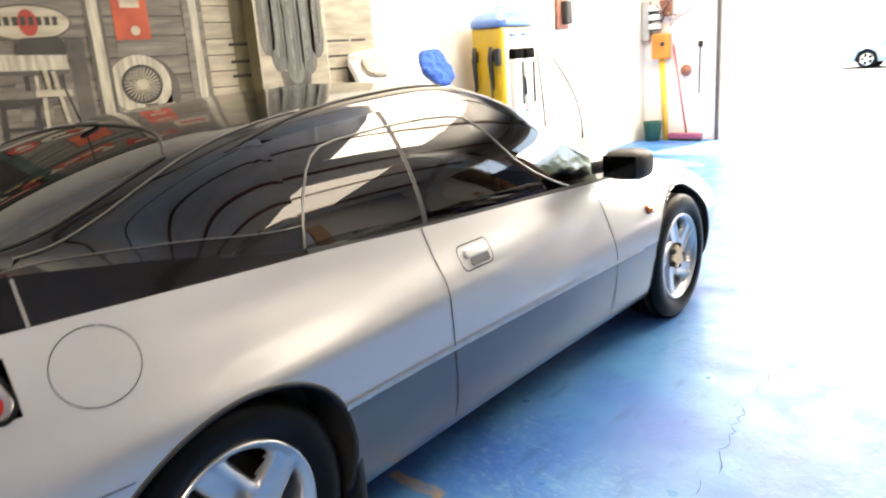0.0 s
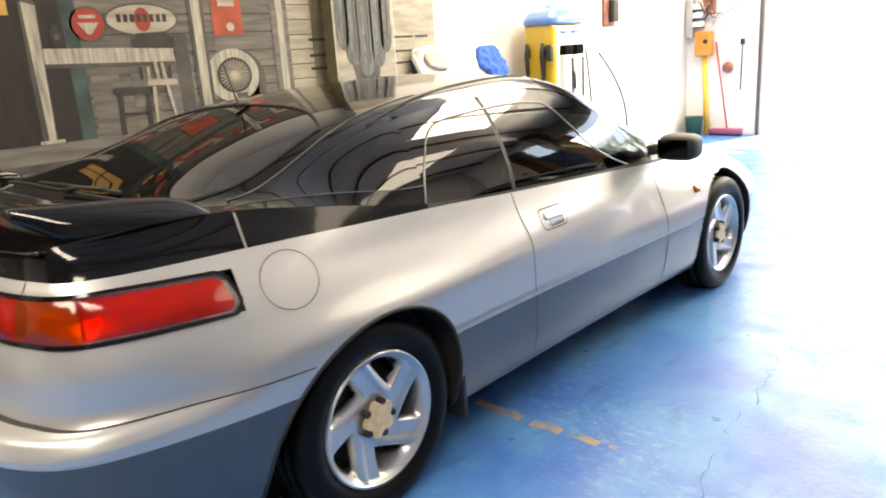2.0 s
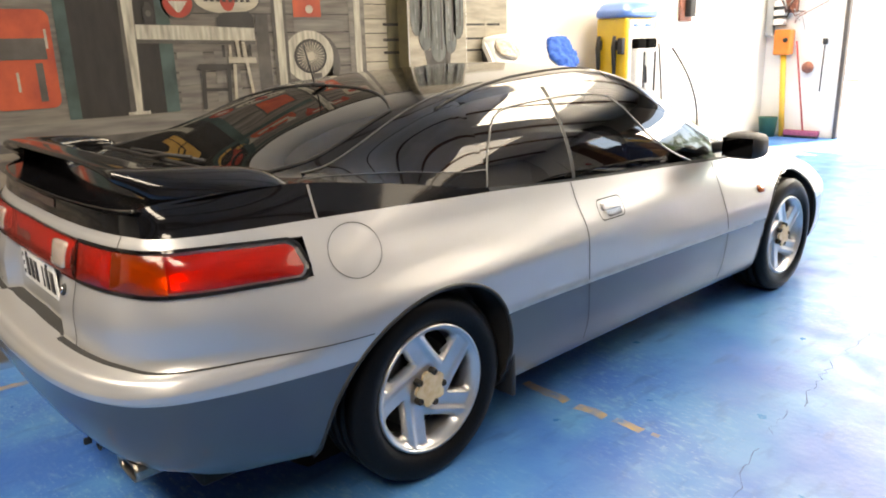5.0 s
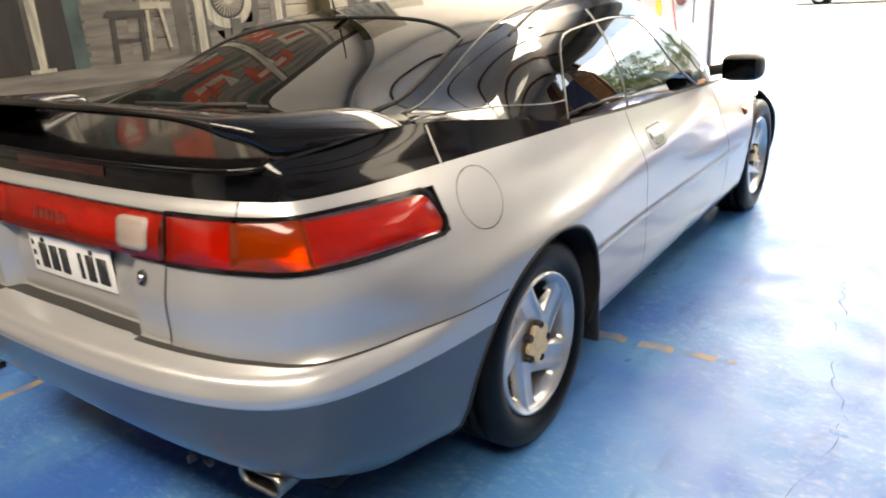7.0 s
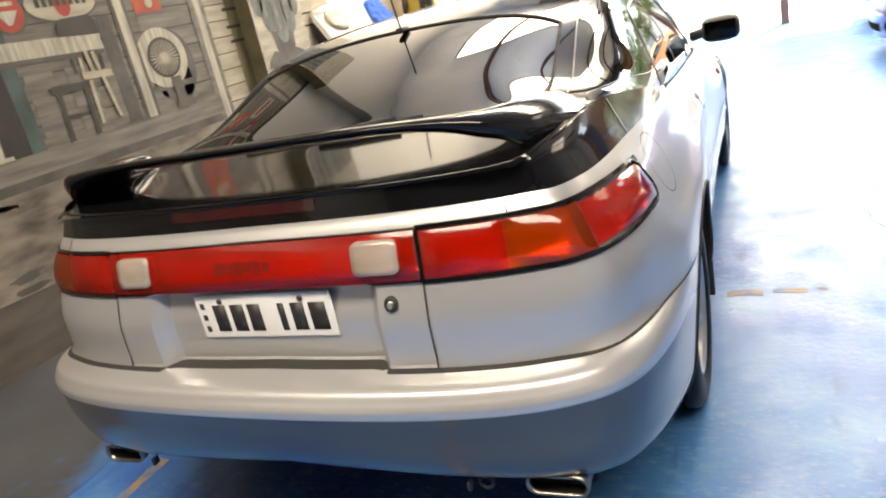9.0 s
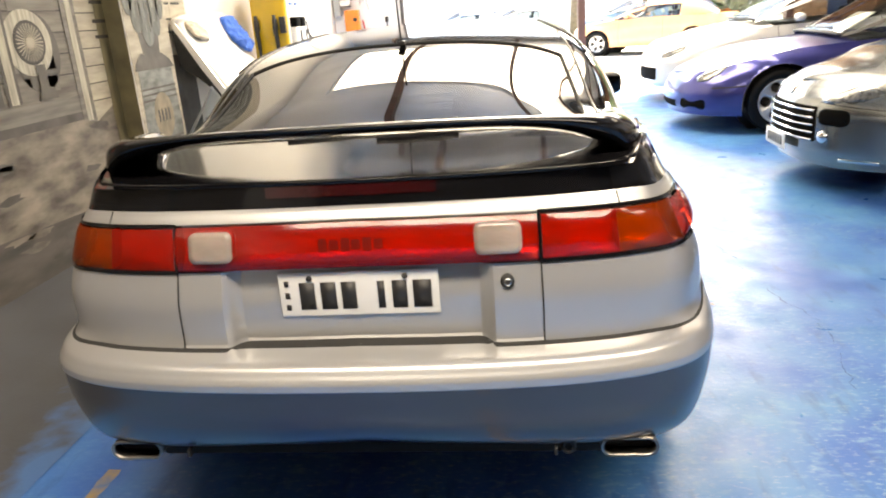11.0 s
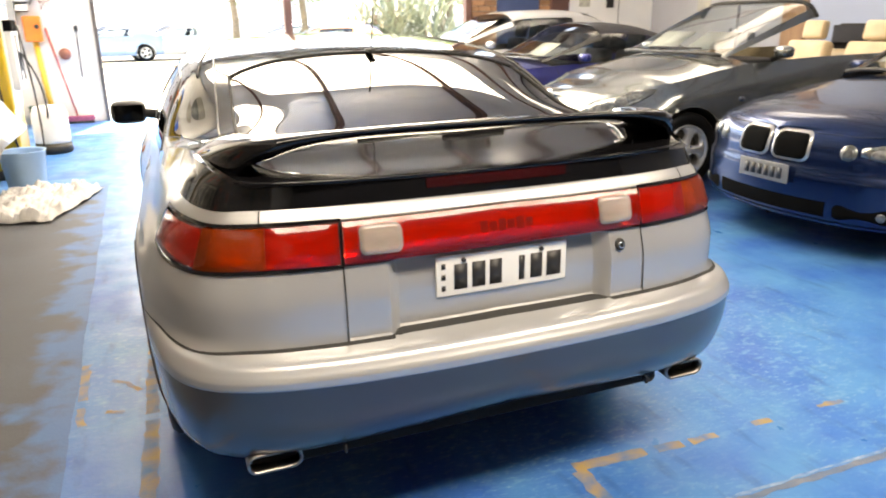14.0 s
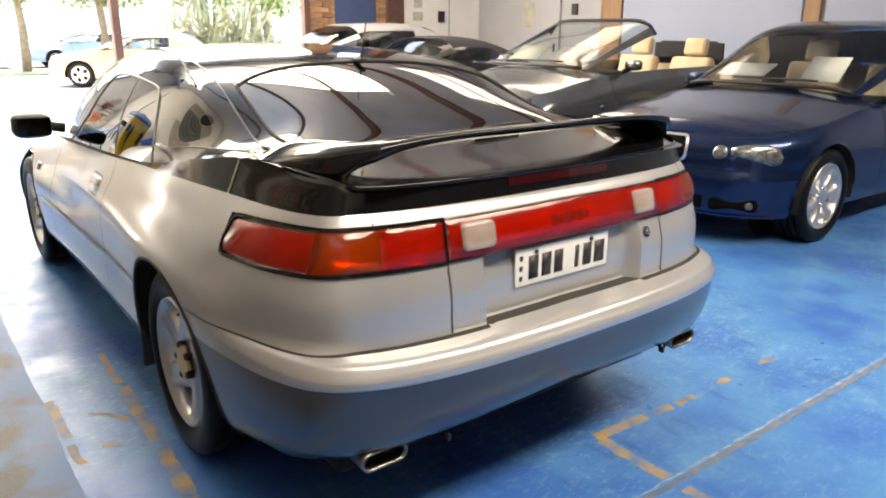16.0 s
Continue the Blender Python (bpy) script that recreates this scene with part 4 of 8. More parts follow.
for side in (1, -1):
    shell("hatch_pillar", between(G0, 0.38, UG, UQ, 24, 8, side), BLACK, coupe, MID)
    shell("roof_rail", between(0.38, 1.26, UG, const(U_EDGE + 0.02), 20, 6, side), BLACK, coupe, MID)
    shell("quarter_glass", between(-0.33, 0.345, UQ, const(1.0), 20, 14, side), GLASS, coupe, MID)
    shell("rear_side_window", between(0.345, 0.785, lambda y: max(UQ(y), U_EDGE + 0.02), const(1.0), 14, 18, side), GLASS, coupe, MID)
    shell("door_window", between(0.805, 1.95, lambda y: U_EDGE + 0.02 + 0.05 * max(0.0, min(1.0, (y - 1.3) / 0.4)), const(1.0), 28, 18, side), GLASS_DOOR, coupe, MID)
    shell("pillar_post", between(0.785, 0.805, const(U_EDGE + 0.02), const(1.0), 2, 16, side, 0.001), RUBBER, coupe, MID)
    shell("front_pillar", between(1.26, 2.25, const(0.55), lambda y: 0.745 + 0.06 * max(0.0, min(1.0, (y - 1.3) / 0.4)), 20, 6, side, 0.003), BLACK, coupe, MID)
    part("window_trim", can_line([(y, side * u_at(y, z - ZE(y))) for y, z in TRIM_PATH], 0.0036, 0.002), TRIM_DARK, coupe, "thin satin metal window trim")
    part("quarter_trim_line", can_line([(y, side * u_for(round(y, 5), 0, round(GX(y), 6))) for y in [-0.28 + 0.04 * k for k in range(22)]], 0.0026, n=2), TRIM_DARK, coupe)
    # black foot of the quarter glass, deeper towards the door
    shell("quarter_foot", between(-0.33, 0.345, foot, const(1.0), 20, 5, side, 0.002), BLACK, coupe, MID)
    part("quarter_foot_line", can_line([(-0.33 + 0.03375 * k, side * foot(-0.33 + 0.03375 * k)) for k in range(21)], 0.0016, 0.003, 1), TRIM_DARK, coupe)
    part("glass_edge", can_line([(G0 + (head(1.0) - G0) * k / 8, side * UG(G0 + (head(1.0) - G0) * k / 8)) for k in range(9)], 0.005), RUBBER, coupe)
    part("roof_gutter", can_line([(0.24, side * U_EDGE), (0.38, side * 0.70), (0.72, side * 0.635), (1.0, side * 0.625), (1.26, side * 0.62)], 0.004), RUBBER, coupe)
part("rear_glass_seal", can_line([(G0, -UG(G0)), (G0, 0), (G0, UG(G0))], 0.006), RUBBER, coupe)
part("hatch_lip", tube([CO.p(abs(s), z_black(abs(s)) - 0.003, 1 if s >= 0 else -1, 0.001) for s in [0.02 * k for k in range(-36, 37)]], 0.0065, 8), BLACK, hatch)
part("roof_glass_joint", can_line([(head(v), v * UG(head(v))) for v in np.linspace(-1, 1, 31)], 0.0045, 0.002, 2), RUBBER, coupe)

# wing across the hatch: a blade that thickens into a rounded foot at either end
rows = []
for j in range(121):
    u = math.sin(math.pi / 2 * (-1 + 2 * j / 120))
    a = abs(u)
    x = u * 0.715
    a = abs(x) / 0.668
    foot = max(0.0, min(1.0, (a - 0.80) / 0.15))
    foot = foot * foot * (3 - 2 * foot)
    end = max(0.0, (a - 0.86) / (0.715 / 0.668 - 0.86))
    front = -0.645 + 0.06 * a**2 + 0.20 * foot + 0.035 * end
    back = -0.815 + 0.03 * a**2 + 0.045 * foot + 0.40 * end**3.0
    top = 1.114 - 0.016 * a**2 - 0.012 * foot - 0.094 * end**2.2
    low = 0.975 + 0.111 * max(0.0, 1 - min(1.0, a / 0.93) ** 5) ** 0.62
    mid, half = (front + back) / 2, (front - back) / 2
    ring = []
    for q in range(20):
        t = 2 * math.pi * q / 20
        cy, cz = math.cos(t), math.sin(t)
        yy = mid + math.copysign(abs(cy) ** (1 - 0.25 * foot), cy) * half
        zz = (top + low) / 2 + math.copysign(abs(cz) ** (0.8 - 0.2 * foot), cz) * (top - low) / 2 - 0.034 * (cy + 1) / 2 * (1 - 0.6 * foot)
        ring.append(Vector((x, yy, zz)))
    rows.append(ring + ring[:1])
bm = grid_bm(rows)
bmesh.ops.remove_doubles(bm, verts=bm.verts, dist=0.0004)
for ring in (rows[0], rows[-1]):
    bm.faces.new([bm.verts.new(v) for v in ring[:-1]])
bmesh.ops.remove_doubles(bm, verts=bm.verts, dist=0.0004)
part("rear_wing", bm, BLACK, hatch, "glossy black full-width rear wing")

# wiper and aerial
wip = tube([can(-0.452, -0.30, 0.012), can(-0.438, -0.08, 0.010), can(-0.436, 0.16, 0.011), can(-0.425, 0.34, 0.010)], 0.006, 6)
wiper = part("rear_wiper", wip, MATTE, coupe, "black rear wiper lying on the glass")
part("wiper_arm", tube([can(-0.475, 0.0, 0.014), can(-0.455, 0.10, 0.020), can(-0.436, 0.26, 0.018)], 0.007, 6), MATTE, wiper)
part("aerial", join(tube([(-0.01, 0.19, 1.235), (-0.01, 0.15, 1.385)], 0.003, 6), box(0.024, 0.06, 0.014, (-0.01, 0.20, 1.232), 0.005)), MATTE, coupe, "short black roof aerial")

# bonnet and cabin
rows = []
for j in range(25):
    y = 2.0 + 1.55 * j / 24
    s = CO.at_y(min(y, 3.2)) if y < 3.2 else CO.at_y(3.2) + (y - 3.2) * 1.3
    e = CO.p(min(s, S_N), z_belt(min(s, S_N)))
    w, z0 = (e.x, e.z) if y < 3.2 else (max(0.25, CO.p(CO.at_y(3.2), 0.6).x * (1 - ((y - 3.2) / 0.40) ** 2) ** 0.5), e.z)
    crown = 0.075 * min(1, (3.6 - y) / 0.6)
    rows.append([Vector((w * u, y, z0 + crown * (1 - abs(u) ** 2.6) - 0.002)) for u in np.linspace(-1, 1, 25)])
part("bonnet", grid_bm(rows), SILVER, coupe, "silver bonnet")
tub = part("cabin_floor", box(1.3, 2.4, 0.06, (0, 0.95, 0.24), 0.01), SEAT_GREY, coupe)
part("parcel_shelf", box(1.2, 0.62, 0.04, (0, -0.16, 0.86), 0.01), SEAT_GREY, coupe)
part("dashboard", join(box(1.34, 0.42, 0.2, (0, 1.82, 0.62), 0.05, 3), box(0.34, 0.2, 0.1, (0.37, 1.64, 0.76), 0.04, 3)), MATTE, coupe)
part("steering_wheel", tube([Vector((0.37 + 0.18 * math.cos(radians(a)), 1.48 + 0.05 * math.sin(radians(a)), 0.80 + 0.17 * math.sin(radians(a)))) for a in range(0, 360, 15)], 0.014, 6, closed=True), MATTE, coupe)


def seat(parent, x, y, z, material, w=0.5, headrest=True, name="seat", tall=0.62, post=True):
    """A car seat: cushion, back and headrest on posts."""
    s = part(name, box(w, 0.5, 0.16, (x, y, z), 0.05, 3), material, parent)
    bk = box(w, 0.14, tall, (0, 0, 0), 0.055, 3)
    bk.transform(Matrix.Translation((x, y - 0.22, z + 0.1)) @ Matrix.Rotation(radians(15), 4, "X"))
    part("backrest", bk, material, s)
    if headrest:
        hr = box(0.27, 0.1, 0.19, (0, 0, 0), 0.045, 3)
        hr.transform(Matrix.Translation((x, y - 0.24 - 0.26 * tall, z + 0.10 + tall * 0.99)) @ Matrix.Rotation(radians(10), 4, "X"))
        part("headrest", hr, material, s)
        for dx in (-0.06, 0.06):
            part("headrest_post", tube([(x + dx, y - 0.23 - 0.26 * tall, z + 0.1 + tall * 0.9), (x + dx, y - 0.24 - 0.26 * tall, z + 0.16 + tall)], 0.007, 6), CHROME, s)
    return s


for x in (-0.36, 0.36):
    seat(coupe, x, 1.05, 0.30, SEAT_GREY)
seat(coupe, 0.0, 0.28, 0.34, SEAT_GREY, 1.1, False, "rear_bench", 0.48)
for x in (-0.70, 0.70):
    part("cabin_trim", box(0.03, 2.0, 0.34, (x, 0.9, 0.46), 0.01), SEAT_GREY, coupe)


# ---- the workshop: materials ----
def floor_mat():
    """Blue floor paint, scuffed to paler patches, with tyre-worn streaks and uneven gloss."""
    m = bpy.data.materials.new("blue_floor_paint")
    m.use_nodes = True
    n, ln = m.node_tree.nodes, m.node_tree.links
    b = n["Principled BSDF"]
    tc = n.new("ShaderNodeTexCoord")

    def noise_fac(scale, detail, lo, hi, stretch=(1, 1, 1)):
        mp, no, rp = n.new("ShaderNodeMapping"), n.new("ShaderNodeTexNoise"), n.new("ShaderNodeMapRange")
        mp.inputs["Scale"].default_value = stretch
        no.inputs["Scale"].default_value, no.inputs["Detail"].default_value = scale, detail
        rp.inputs["From Min"].default_value, rp.inputs["From Max"].default_value = lo, hi
        ln.new(tc.outputs["Object"], mp.inputs["Vector"])
        ln.new(mp.outputs["Vector"], no.inputs["Vector"])
        ln.new(no.outputs["Fac"], rp.inputs["Value"])
        return rp.outputs["Result"]

    def mix(a, col, fac):
        x = n.new("ShaderNodeMix")
        x.data_type = "RGBA"
        x.inputs["B"].default_value = lin(col)
        ln.new(fac, x.inputs["Factor"])
        ln.new(a, x.inputs["A"])
        return x.outputs["Result"]

    def times(a, q):
        x = n.new("ShaderNodeMath")
        x.operation, x.use_clamp = "MULTIPLY", True
        ln.new(a, x.inputs[0])
        ln.new(q, x.inputs[1])
        return x.outputs[0]

    base = n.new("ShaderNodeRGB")
    base.outputs[0].default_value = (0.026, 0.116, 0.395, 1)
    worn = noise_fac(0.9, 8, 0.42, 0.66)
    c = mix(base.outputs[0], (0.05, 0.19, 0.45), noise_fac(1.6, 6, 0.42, 0.62))
    c = mix(c, (0.068, 0.230, 0.45), noise_fac(2.4, 14, 0.46, 0.72))
    c = mix(c, (0.22, 0.40, 0.50), times(worn, noise_fac(16, 12, 0.53, 0.86, (1, 1.8, 1))))
    c = mix(c, (0.36, 0.47, 0.52), times(worn, noise_fac(34, 8, 0.56, 0.86, (1, 2.4, 1))))
    c = mix(c, (0.018, 0.07, 0.21), noise_fac(7, 10, 0.57, 0.88, (2.2, 0.6, 1)))
    b.inputs["Specular IOR Level"].default_value = 0.36
    ln.new(c, b.inputs["Base Color"])
    r = n.new("ShaderNodeMapRange")
    r.inputs["To Min"].default_value, r.inputs["To Max"].default_value = 0.27, 0.52
    ln.new(noise_fac(6, 8, 0.3, 0.7), r.inputs["Value"])
    ln.new(r.outputs["Result"], b.inputs["Roughness"])
    bp = n.new("ShaderNodeBump")
    bp.inputs["Strength"].default_value, bp.inputs["Distance"].default_value = 0.12, 0.004
    ln.new(noise_fac(40, 6, 0.3, 0.7), bp.inputs["Height"])
    ln.new(bp.outputs["Normal"], b.inputs["Normal"])
    return m


def foil_mat():
    m = mat("silver_foil_lining", (0.86, 0.845, 0.82), rough=0.38, metal=0.55, var=0.12, scale=1.5)
    n, ln = m.node_tree.nodes, m.node_tree.links
    tc, mp, wv, no, bp = (n.new("ShaderNode" + k) for k in ("TexCoord", "Mapping", "TexWave", "TexNoise", "Bump"))
    mp.inputs["Scale"].default_value = (0.45, 1.3, 1)
    ln.new(tc.outputs["Object"], mp.inputs["Vector"])
    no.inputs["Scale"].default_value, no.inputs["Detail"].default_value, no.inputs["Distortion"].default_value = 7.0, 8, 0.3
    ln.new(mp.outputs["Vector"], no.inputs["Vector"])
    bp.inputs["Strength"].default_value, bp.inputs["Distance"].default_value = 0.26, 0.05
    ln.new(no.outputs["Fac"], bp.inputs["Height"])
    ln.new(bp.outputs["Normal"], n["Principled BSDF"].inputs["Normal"])
    return m


def walkway_mat():
    """Grey floor paint, its border rubbed into the blue beside it."""
    m = mat("grey_floor_paint", (0.080, 0.085, 0.096), rough=0.52, spec=0.30, base2=(0.050, 0.051, 0.055), scale=2.2, bump=0.10, bscale=90, rvar=0.12, detail=12)
    n, ln = m.node_tree.nodes, m.node_tree.links
    b = n["Principled BSDF"]
    tc, sep, no, ma, rp, x = (n.new("ShaderNode" + k) for k in ("TexCoord", "SeparateXYZ", "TexNoise", "Math", "MapRange", "Mix"))
    no.inputs["Scale"].default_value, no.inputs["Detail"].default_value = 5.0, 12
    ln.new(tc.outputs["Object"], no.inputs["Vector"])
    ln.new(tc.outputs["Object"], sep.inputs["Vector"])
    ma.operation = "MULTIPLY_ADD"
    ma.inputs[1].default_value = 0.9
    ln.new(no.outputs["Fac"], ma.inputs[0])
    ln.new(sep.outputs["X"], ma.inputs[2])
    rp.inputs["From Min"].default_value, rp.inputs["From Max"].default_value = -0.93, -0.74
    rp.inputs["To Max"].default_value = 0.85
    ln.new(ma.outputs[0], rp.inputs["Value"])
    x.data_type = "RGBA"
    x.inputs["B"].default_value = lin((0.055, 0.15, 0.35))
    ln.new(rp.outputs["Result"], x.inputs["Factor"])
    ln.new(b.inputs["Base Color"].links[0].from_socket, x.inputs["A"])
    ln.new(x.outputs["Result"], b.inputs["Base Color"])
    return m


BLUE_FLOOR = floor_mat()
GREY_FLOOR = walkway_mat()
JOINT = mat("pale_joint", (0.16, 0.175, 0.21), rough=0.8, base2=(0.07, 0.12, 0.21), scale=14, bump=0.5, bscale=60)
YELLOW_LINE = mat("worn_yellow_line", (0.36, 0.24, 0.09), rough=0.6, base2=(0.06, 0.15, 0.33), scale=13, detail=10)
CRACK = mat("floor_crack", (0.025, 0.06, 0.14), rough=0.9)
WHITE_WALL = mat("white_wall_paint", (0.78, 0.77, 0.75), rough=0.6, var=0.05, scale=1.5, bump=0.15, bscale=70)
PALE_WALL = mat("pale_grey_wall_paint", (0.36, 0.36, 0.38), rough=0.6, var=0.06, scale=1.3, bump=0.15, bscale=70)
CREAM_WALL = mat("cream_wall_paint", (0.66, 0.635, 0.58), rough=0.6, var=0.06, scale=1.2, bump=0.15, bscale=70)
BACK_WALL = mat("dark_block_wall", (0.045, 0.043, 0.043), rough=0.8, var=0.2, scale=1.5, bump=0.3, bscale=30)
FOIL = foil_mat()
BEAM = mat("red_oxide_steel", (0.16, 0.062, 0.04), rough=0.55, base2=(0.10, 0.045, 0.032), scale=7)
POST_BROWN = mat("brown_steel_post", (0.10, 0.045, 0.035), rough=0.5, var=0.15, scale=5)
BLUE_DOOR = mat("navy_panel", (0.035, 0.06, 0.15), rough=0.45, var=0.1, scale=3)
WOOD = mat("tan_timber", (0.33, 0.19, 0.10), rough=0.6, base2=(0.22, 0.12, 0.065), scale=3, stretch=(6, 6, 0.6), bump=0.2)
PALE_BLUE = mat("pale_blue_white_panel", (0.27, 0.31, 0.41), rough=0.5, var=0.04, scale=1)

# ---- floor, walls, ceiling ----
XL, XR, YB, YF, ZC = -2.38, 8.2, -8.5, 9.3, 4.6
floor = tagged(part("floor", box(XR - XL + 0.4, YF - YB + 0.6, 0.2, ((XR + XL) / 2, (YF + YB) / 2, -0.2)), BLUE_FLOOR, smooth=False), "glossy worn blue painted workshop floor", "floor", kind="structure")
edge_n = 420
walk_bm = grid_bm([[Vector((XL, YB + 12.9 * j / edge_n, 0.003)), Vector((XL + 0.6, YB + 12.9 * j / edge_n, 0.003)),
                    Vector((XL + 1.2 + 0.010 * noise.noise(Vector((0.0, j * 0.07, 3.0))) + 0.004 * noise.noise(Vector((5.0, j * 0.7, 1.0))), YB + 12.9 * j / edge_n, 0.003))] for j in range(edge_n + 1)])
tagged(part("walkway", walk_bm, GREY_FLOOR, smooth=False), "grey painted strip of floor beside the mural", "floor", kind="structure")


def strip_on_floor(pts, w, h, jag=0.0, seed=1):
    """A thin uneven band of paint or a crack along points on the floor."""
    rnd = random.Random(seed)
    a, b = [], []
    dense = []
    for (x0, y0), (x1, y1) in zip(pts, pts[1:]):
        n = max(1, int(math.hypot(x1 - x0, y1 - y0) / 0.03))
        dense += [(x0 + (x1 - x0) * k / n, y0 + (y1 - y0) * k / n) for k in range(n)]
    dense.append(pts[-1])
    for i, p in enumerate(dense):
        q, r = dense[max(0, i - 1)], dense[min(len(dense) - 1, i + 1)]
        d = Vector((r[0] - q[0], r[1] - q[1])).normalized()
        j0, j1 = rnd.uniform(-jag, jag), rnd.uniform(-jag, jag)
        c = rnd.uniform(-jag, jag) * 0.8
        a.append(Vector((p[0] - d.y * (w / 2 + j0 + c), p[1] + d.x * (w / 2 + j0 + c), h)))
        b.append(Vector((p[0] + d.y * (w / 2 + j1 - c), p[1] - d.x * (w / 2 + j1 - c), h)))
    return grid_bm([a, b])


JOINT_EDGE = mat("flaked_joint_edge", (0.28, 0.36, 0.47), rough=0.8, base2=(0.06, 0.17, 0.38), scale=22, bump=0.5, bscale=60, detail=9)
part("floor_joint", strip_on_floor([(-2.3, -1.105), (0.1, -1.11), (1.8, -1.12), (6, -1.14)], 0.024, 0.0015, 0.003, 3), JOINT, floor)
part("joint_edge", strip_on_floor([(-1.1, -1.085), (0.1, -1.09), (1.8, -1.10), (6, -1.12)], 0.010, 0.0018, 0.0034, 13), JOINT_EDGE, floor)
for k, (pts, w) in enumerate([
    ([(0.30, -0.785), (0.56, -0.80)], 0.045), ([(0.60, -0.802), (0.70, -0.806)], 0.04), ([(0.73, -0.81), (0.84, -0.812)], 0.03), ([(1.0, -0.805), (1.08, -0.806)], 0.03), ([(1.3, -0.81), (1.42, -0.812)], 0.025),
    ([(0.302, -0.81), (0.306, -1.08)], 0.05), ([(0.30, -1.15), (0.298, -1.45)], 0.05),
    ([(0.60, 0.722), (0.83, 0.712)], 0.05), ([(0.88, 0.708), (1.01, 0.713)], 0.05), ([(1.045, 0.718), (1.165, 0.713)], 0.04), ([(1.2, 0.722), (1.23, 0.727)], 0.025),
    ([(-0.90, 0.95), (-0.905, 0.62)], 0.03), ([(-0.90, 0.58), (-0.915, 0.1)], 0.045), ([(-0.915, 0.05), (-0.94, -0.45)], 0.05), ([(-0.95, -0.5), (-0.97, -1.0)], 0.045),
    ([(-1.16, 0.62), (-1.158, 0.30)], 0.035), ([(-1.157, 0.24), (-1.15, 0.10)], 0.03), ([(-1.06, 0.43), (-1.0, 0.39), (-0.96, 0.30)], 0.02), ([(-1.07, 0.18), (-1.01, 0.15)], 0.025)]):
    part("yellow_mark", strip_on_floor(pts, w, 0.0012, 0.005, k), YELLOW_LINE, floor)
rnd = random.Random(31)
for k, (y0, y1, x0, x1) in enumerate([(2.25, 1.86, 1.435, 1.42), (1.80, 1.30, 1.42, 1.485), (1.24, 1.02, 1.47, 1.49), (0.90, 0.52, 1.50, 1.60), (0.50, 0.30, 1.60, 1.575), (0.22, -0.05, 1.57, 1.50), (2.75, 2.35, 1.60, 1.46)]):
    m = max(4, int(abs(y1 - y0) / 0.035))
    pts = [(x0 + (x1 - x0) * q / m + rnd.uniform(-0.016, 0.016), y0 + (y1 - y0) * q / m + rnd.uniform(-0.008, 0.008)) for q in range(m + 1)]
    part("crack", strip_on_floor(pts, 0.0025, 0.0012, 0.0013, 40 + k), CRACK, floor)

wall_left = tagged(part("wall_left", box(0.2, YF - YB + 0.4, ZC, (XL - 0.1, (YF + YB) / 2, 0)), CREAM_WALL, smooth=False), "cream painted workshop wall carrying a mural", "wall", kind="structure")
tagged(part("wall_back", box(XR - XL, 0.2, ZC, ((XR + XL) / 2, YB - 0.1, 0)), BACK_WALL, smooth=False), "dark plain rear workshop wall", "wall", kind="structure")
wall_right = tagged(part("wall_right", box(0.2, YF - YB + 0.4, ZC, (XR + 0.1, (YF + YB) / 2, 0)), PALE_WALL, smooth=False), "white painted side wall with panels", "wall", kind="structure")
OX0, OX1, OZ = -1.33, 4.45, 4.1
bm = join(box(OX0 - XL, 0.2, ZC, ((OX0 + XL) / 2, YF + 0.1, 0)), box(0.25, 0.2, ZC, (OX1 + 0.625, YF + 0.1, 0)), box(XR - 6.35, 0.2, ZC, ((XR + 6.35) / 2, YF + 0.1, 0)), box(6.35 - OX0, 0.2, ZC - OZ, ((OX0 + 6.35) / 2, YF + 0.1, OZ)))
wall_front = tagged(part("wall_front", bm, WHITE_WALL, smooth=False), "white front wall round the open vehicle entrance", "wall", kind="structure")
ceil_bm = join(*[box(XR - XL, y1 - y0, 0.06, ((XR + XL) / 2, (y0 + y1) / 2, ZC)) for y0, y1 in ((YB, -3.8), (-2.6, 4.05), (6.35, YF + 0.2))],
               *[box(x1 - x0, y1 - y0, 0.06, ((x0 + x1) / 2, (y0 + y1) / 2, ZC)) for x0, x1, y0, y1 in ((XL, -1.7, -3.8, -2.6), (4.8, XR, -3.8, -2.6), (XL, -1.7, 4.05, 6.35), (3.5, 4.7, 4.05, 6.35), (7.4, XR, 4.05, 6.35))])
tagged(part("ceiling", ceil_bm, FOIL, smooth=False), "wrinkled silver foil roof lining", "ceiling", kind="structure")
for x0, x1, y0, y1 in ((-1.9, 4.9, -3.9, -2.5), (-1.9, 3.7, 3.95, 6.45), (4.5, 7.6, 3.95, 6.45)):
    tagged(part("rooflight_sheet", box(x1 - x0, y1 - y0, 0.02, ((x0 + x1) / 2, (y0 + y1) / 2, ZC + 0.065)), WHITE_WALL, smooth=False), "milky corrugated rooflight sheet over the lining", "rooflight", kind="structure")
for k in range(6):
    x = -0.80 + 1.6 * k
    tagged(part("roof_purlin", box(0.075, YF - YB - 0.1, 0.13, (x, (YF + YB) / 2, ZC - 0.134), 0.006), BEAM, smooth=False), "red-oxide steel roof purlin under the foil", "beam", "roof purlins", "structure")
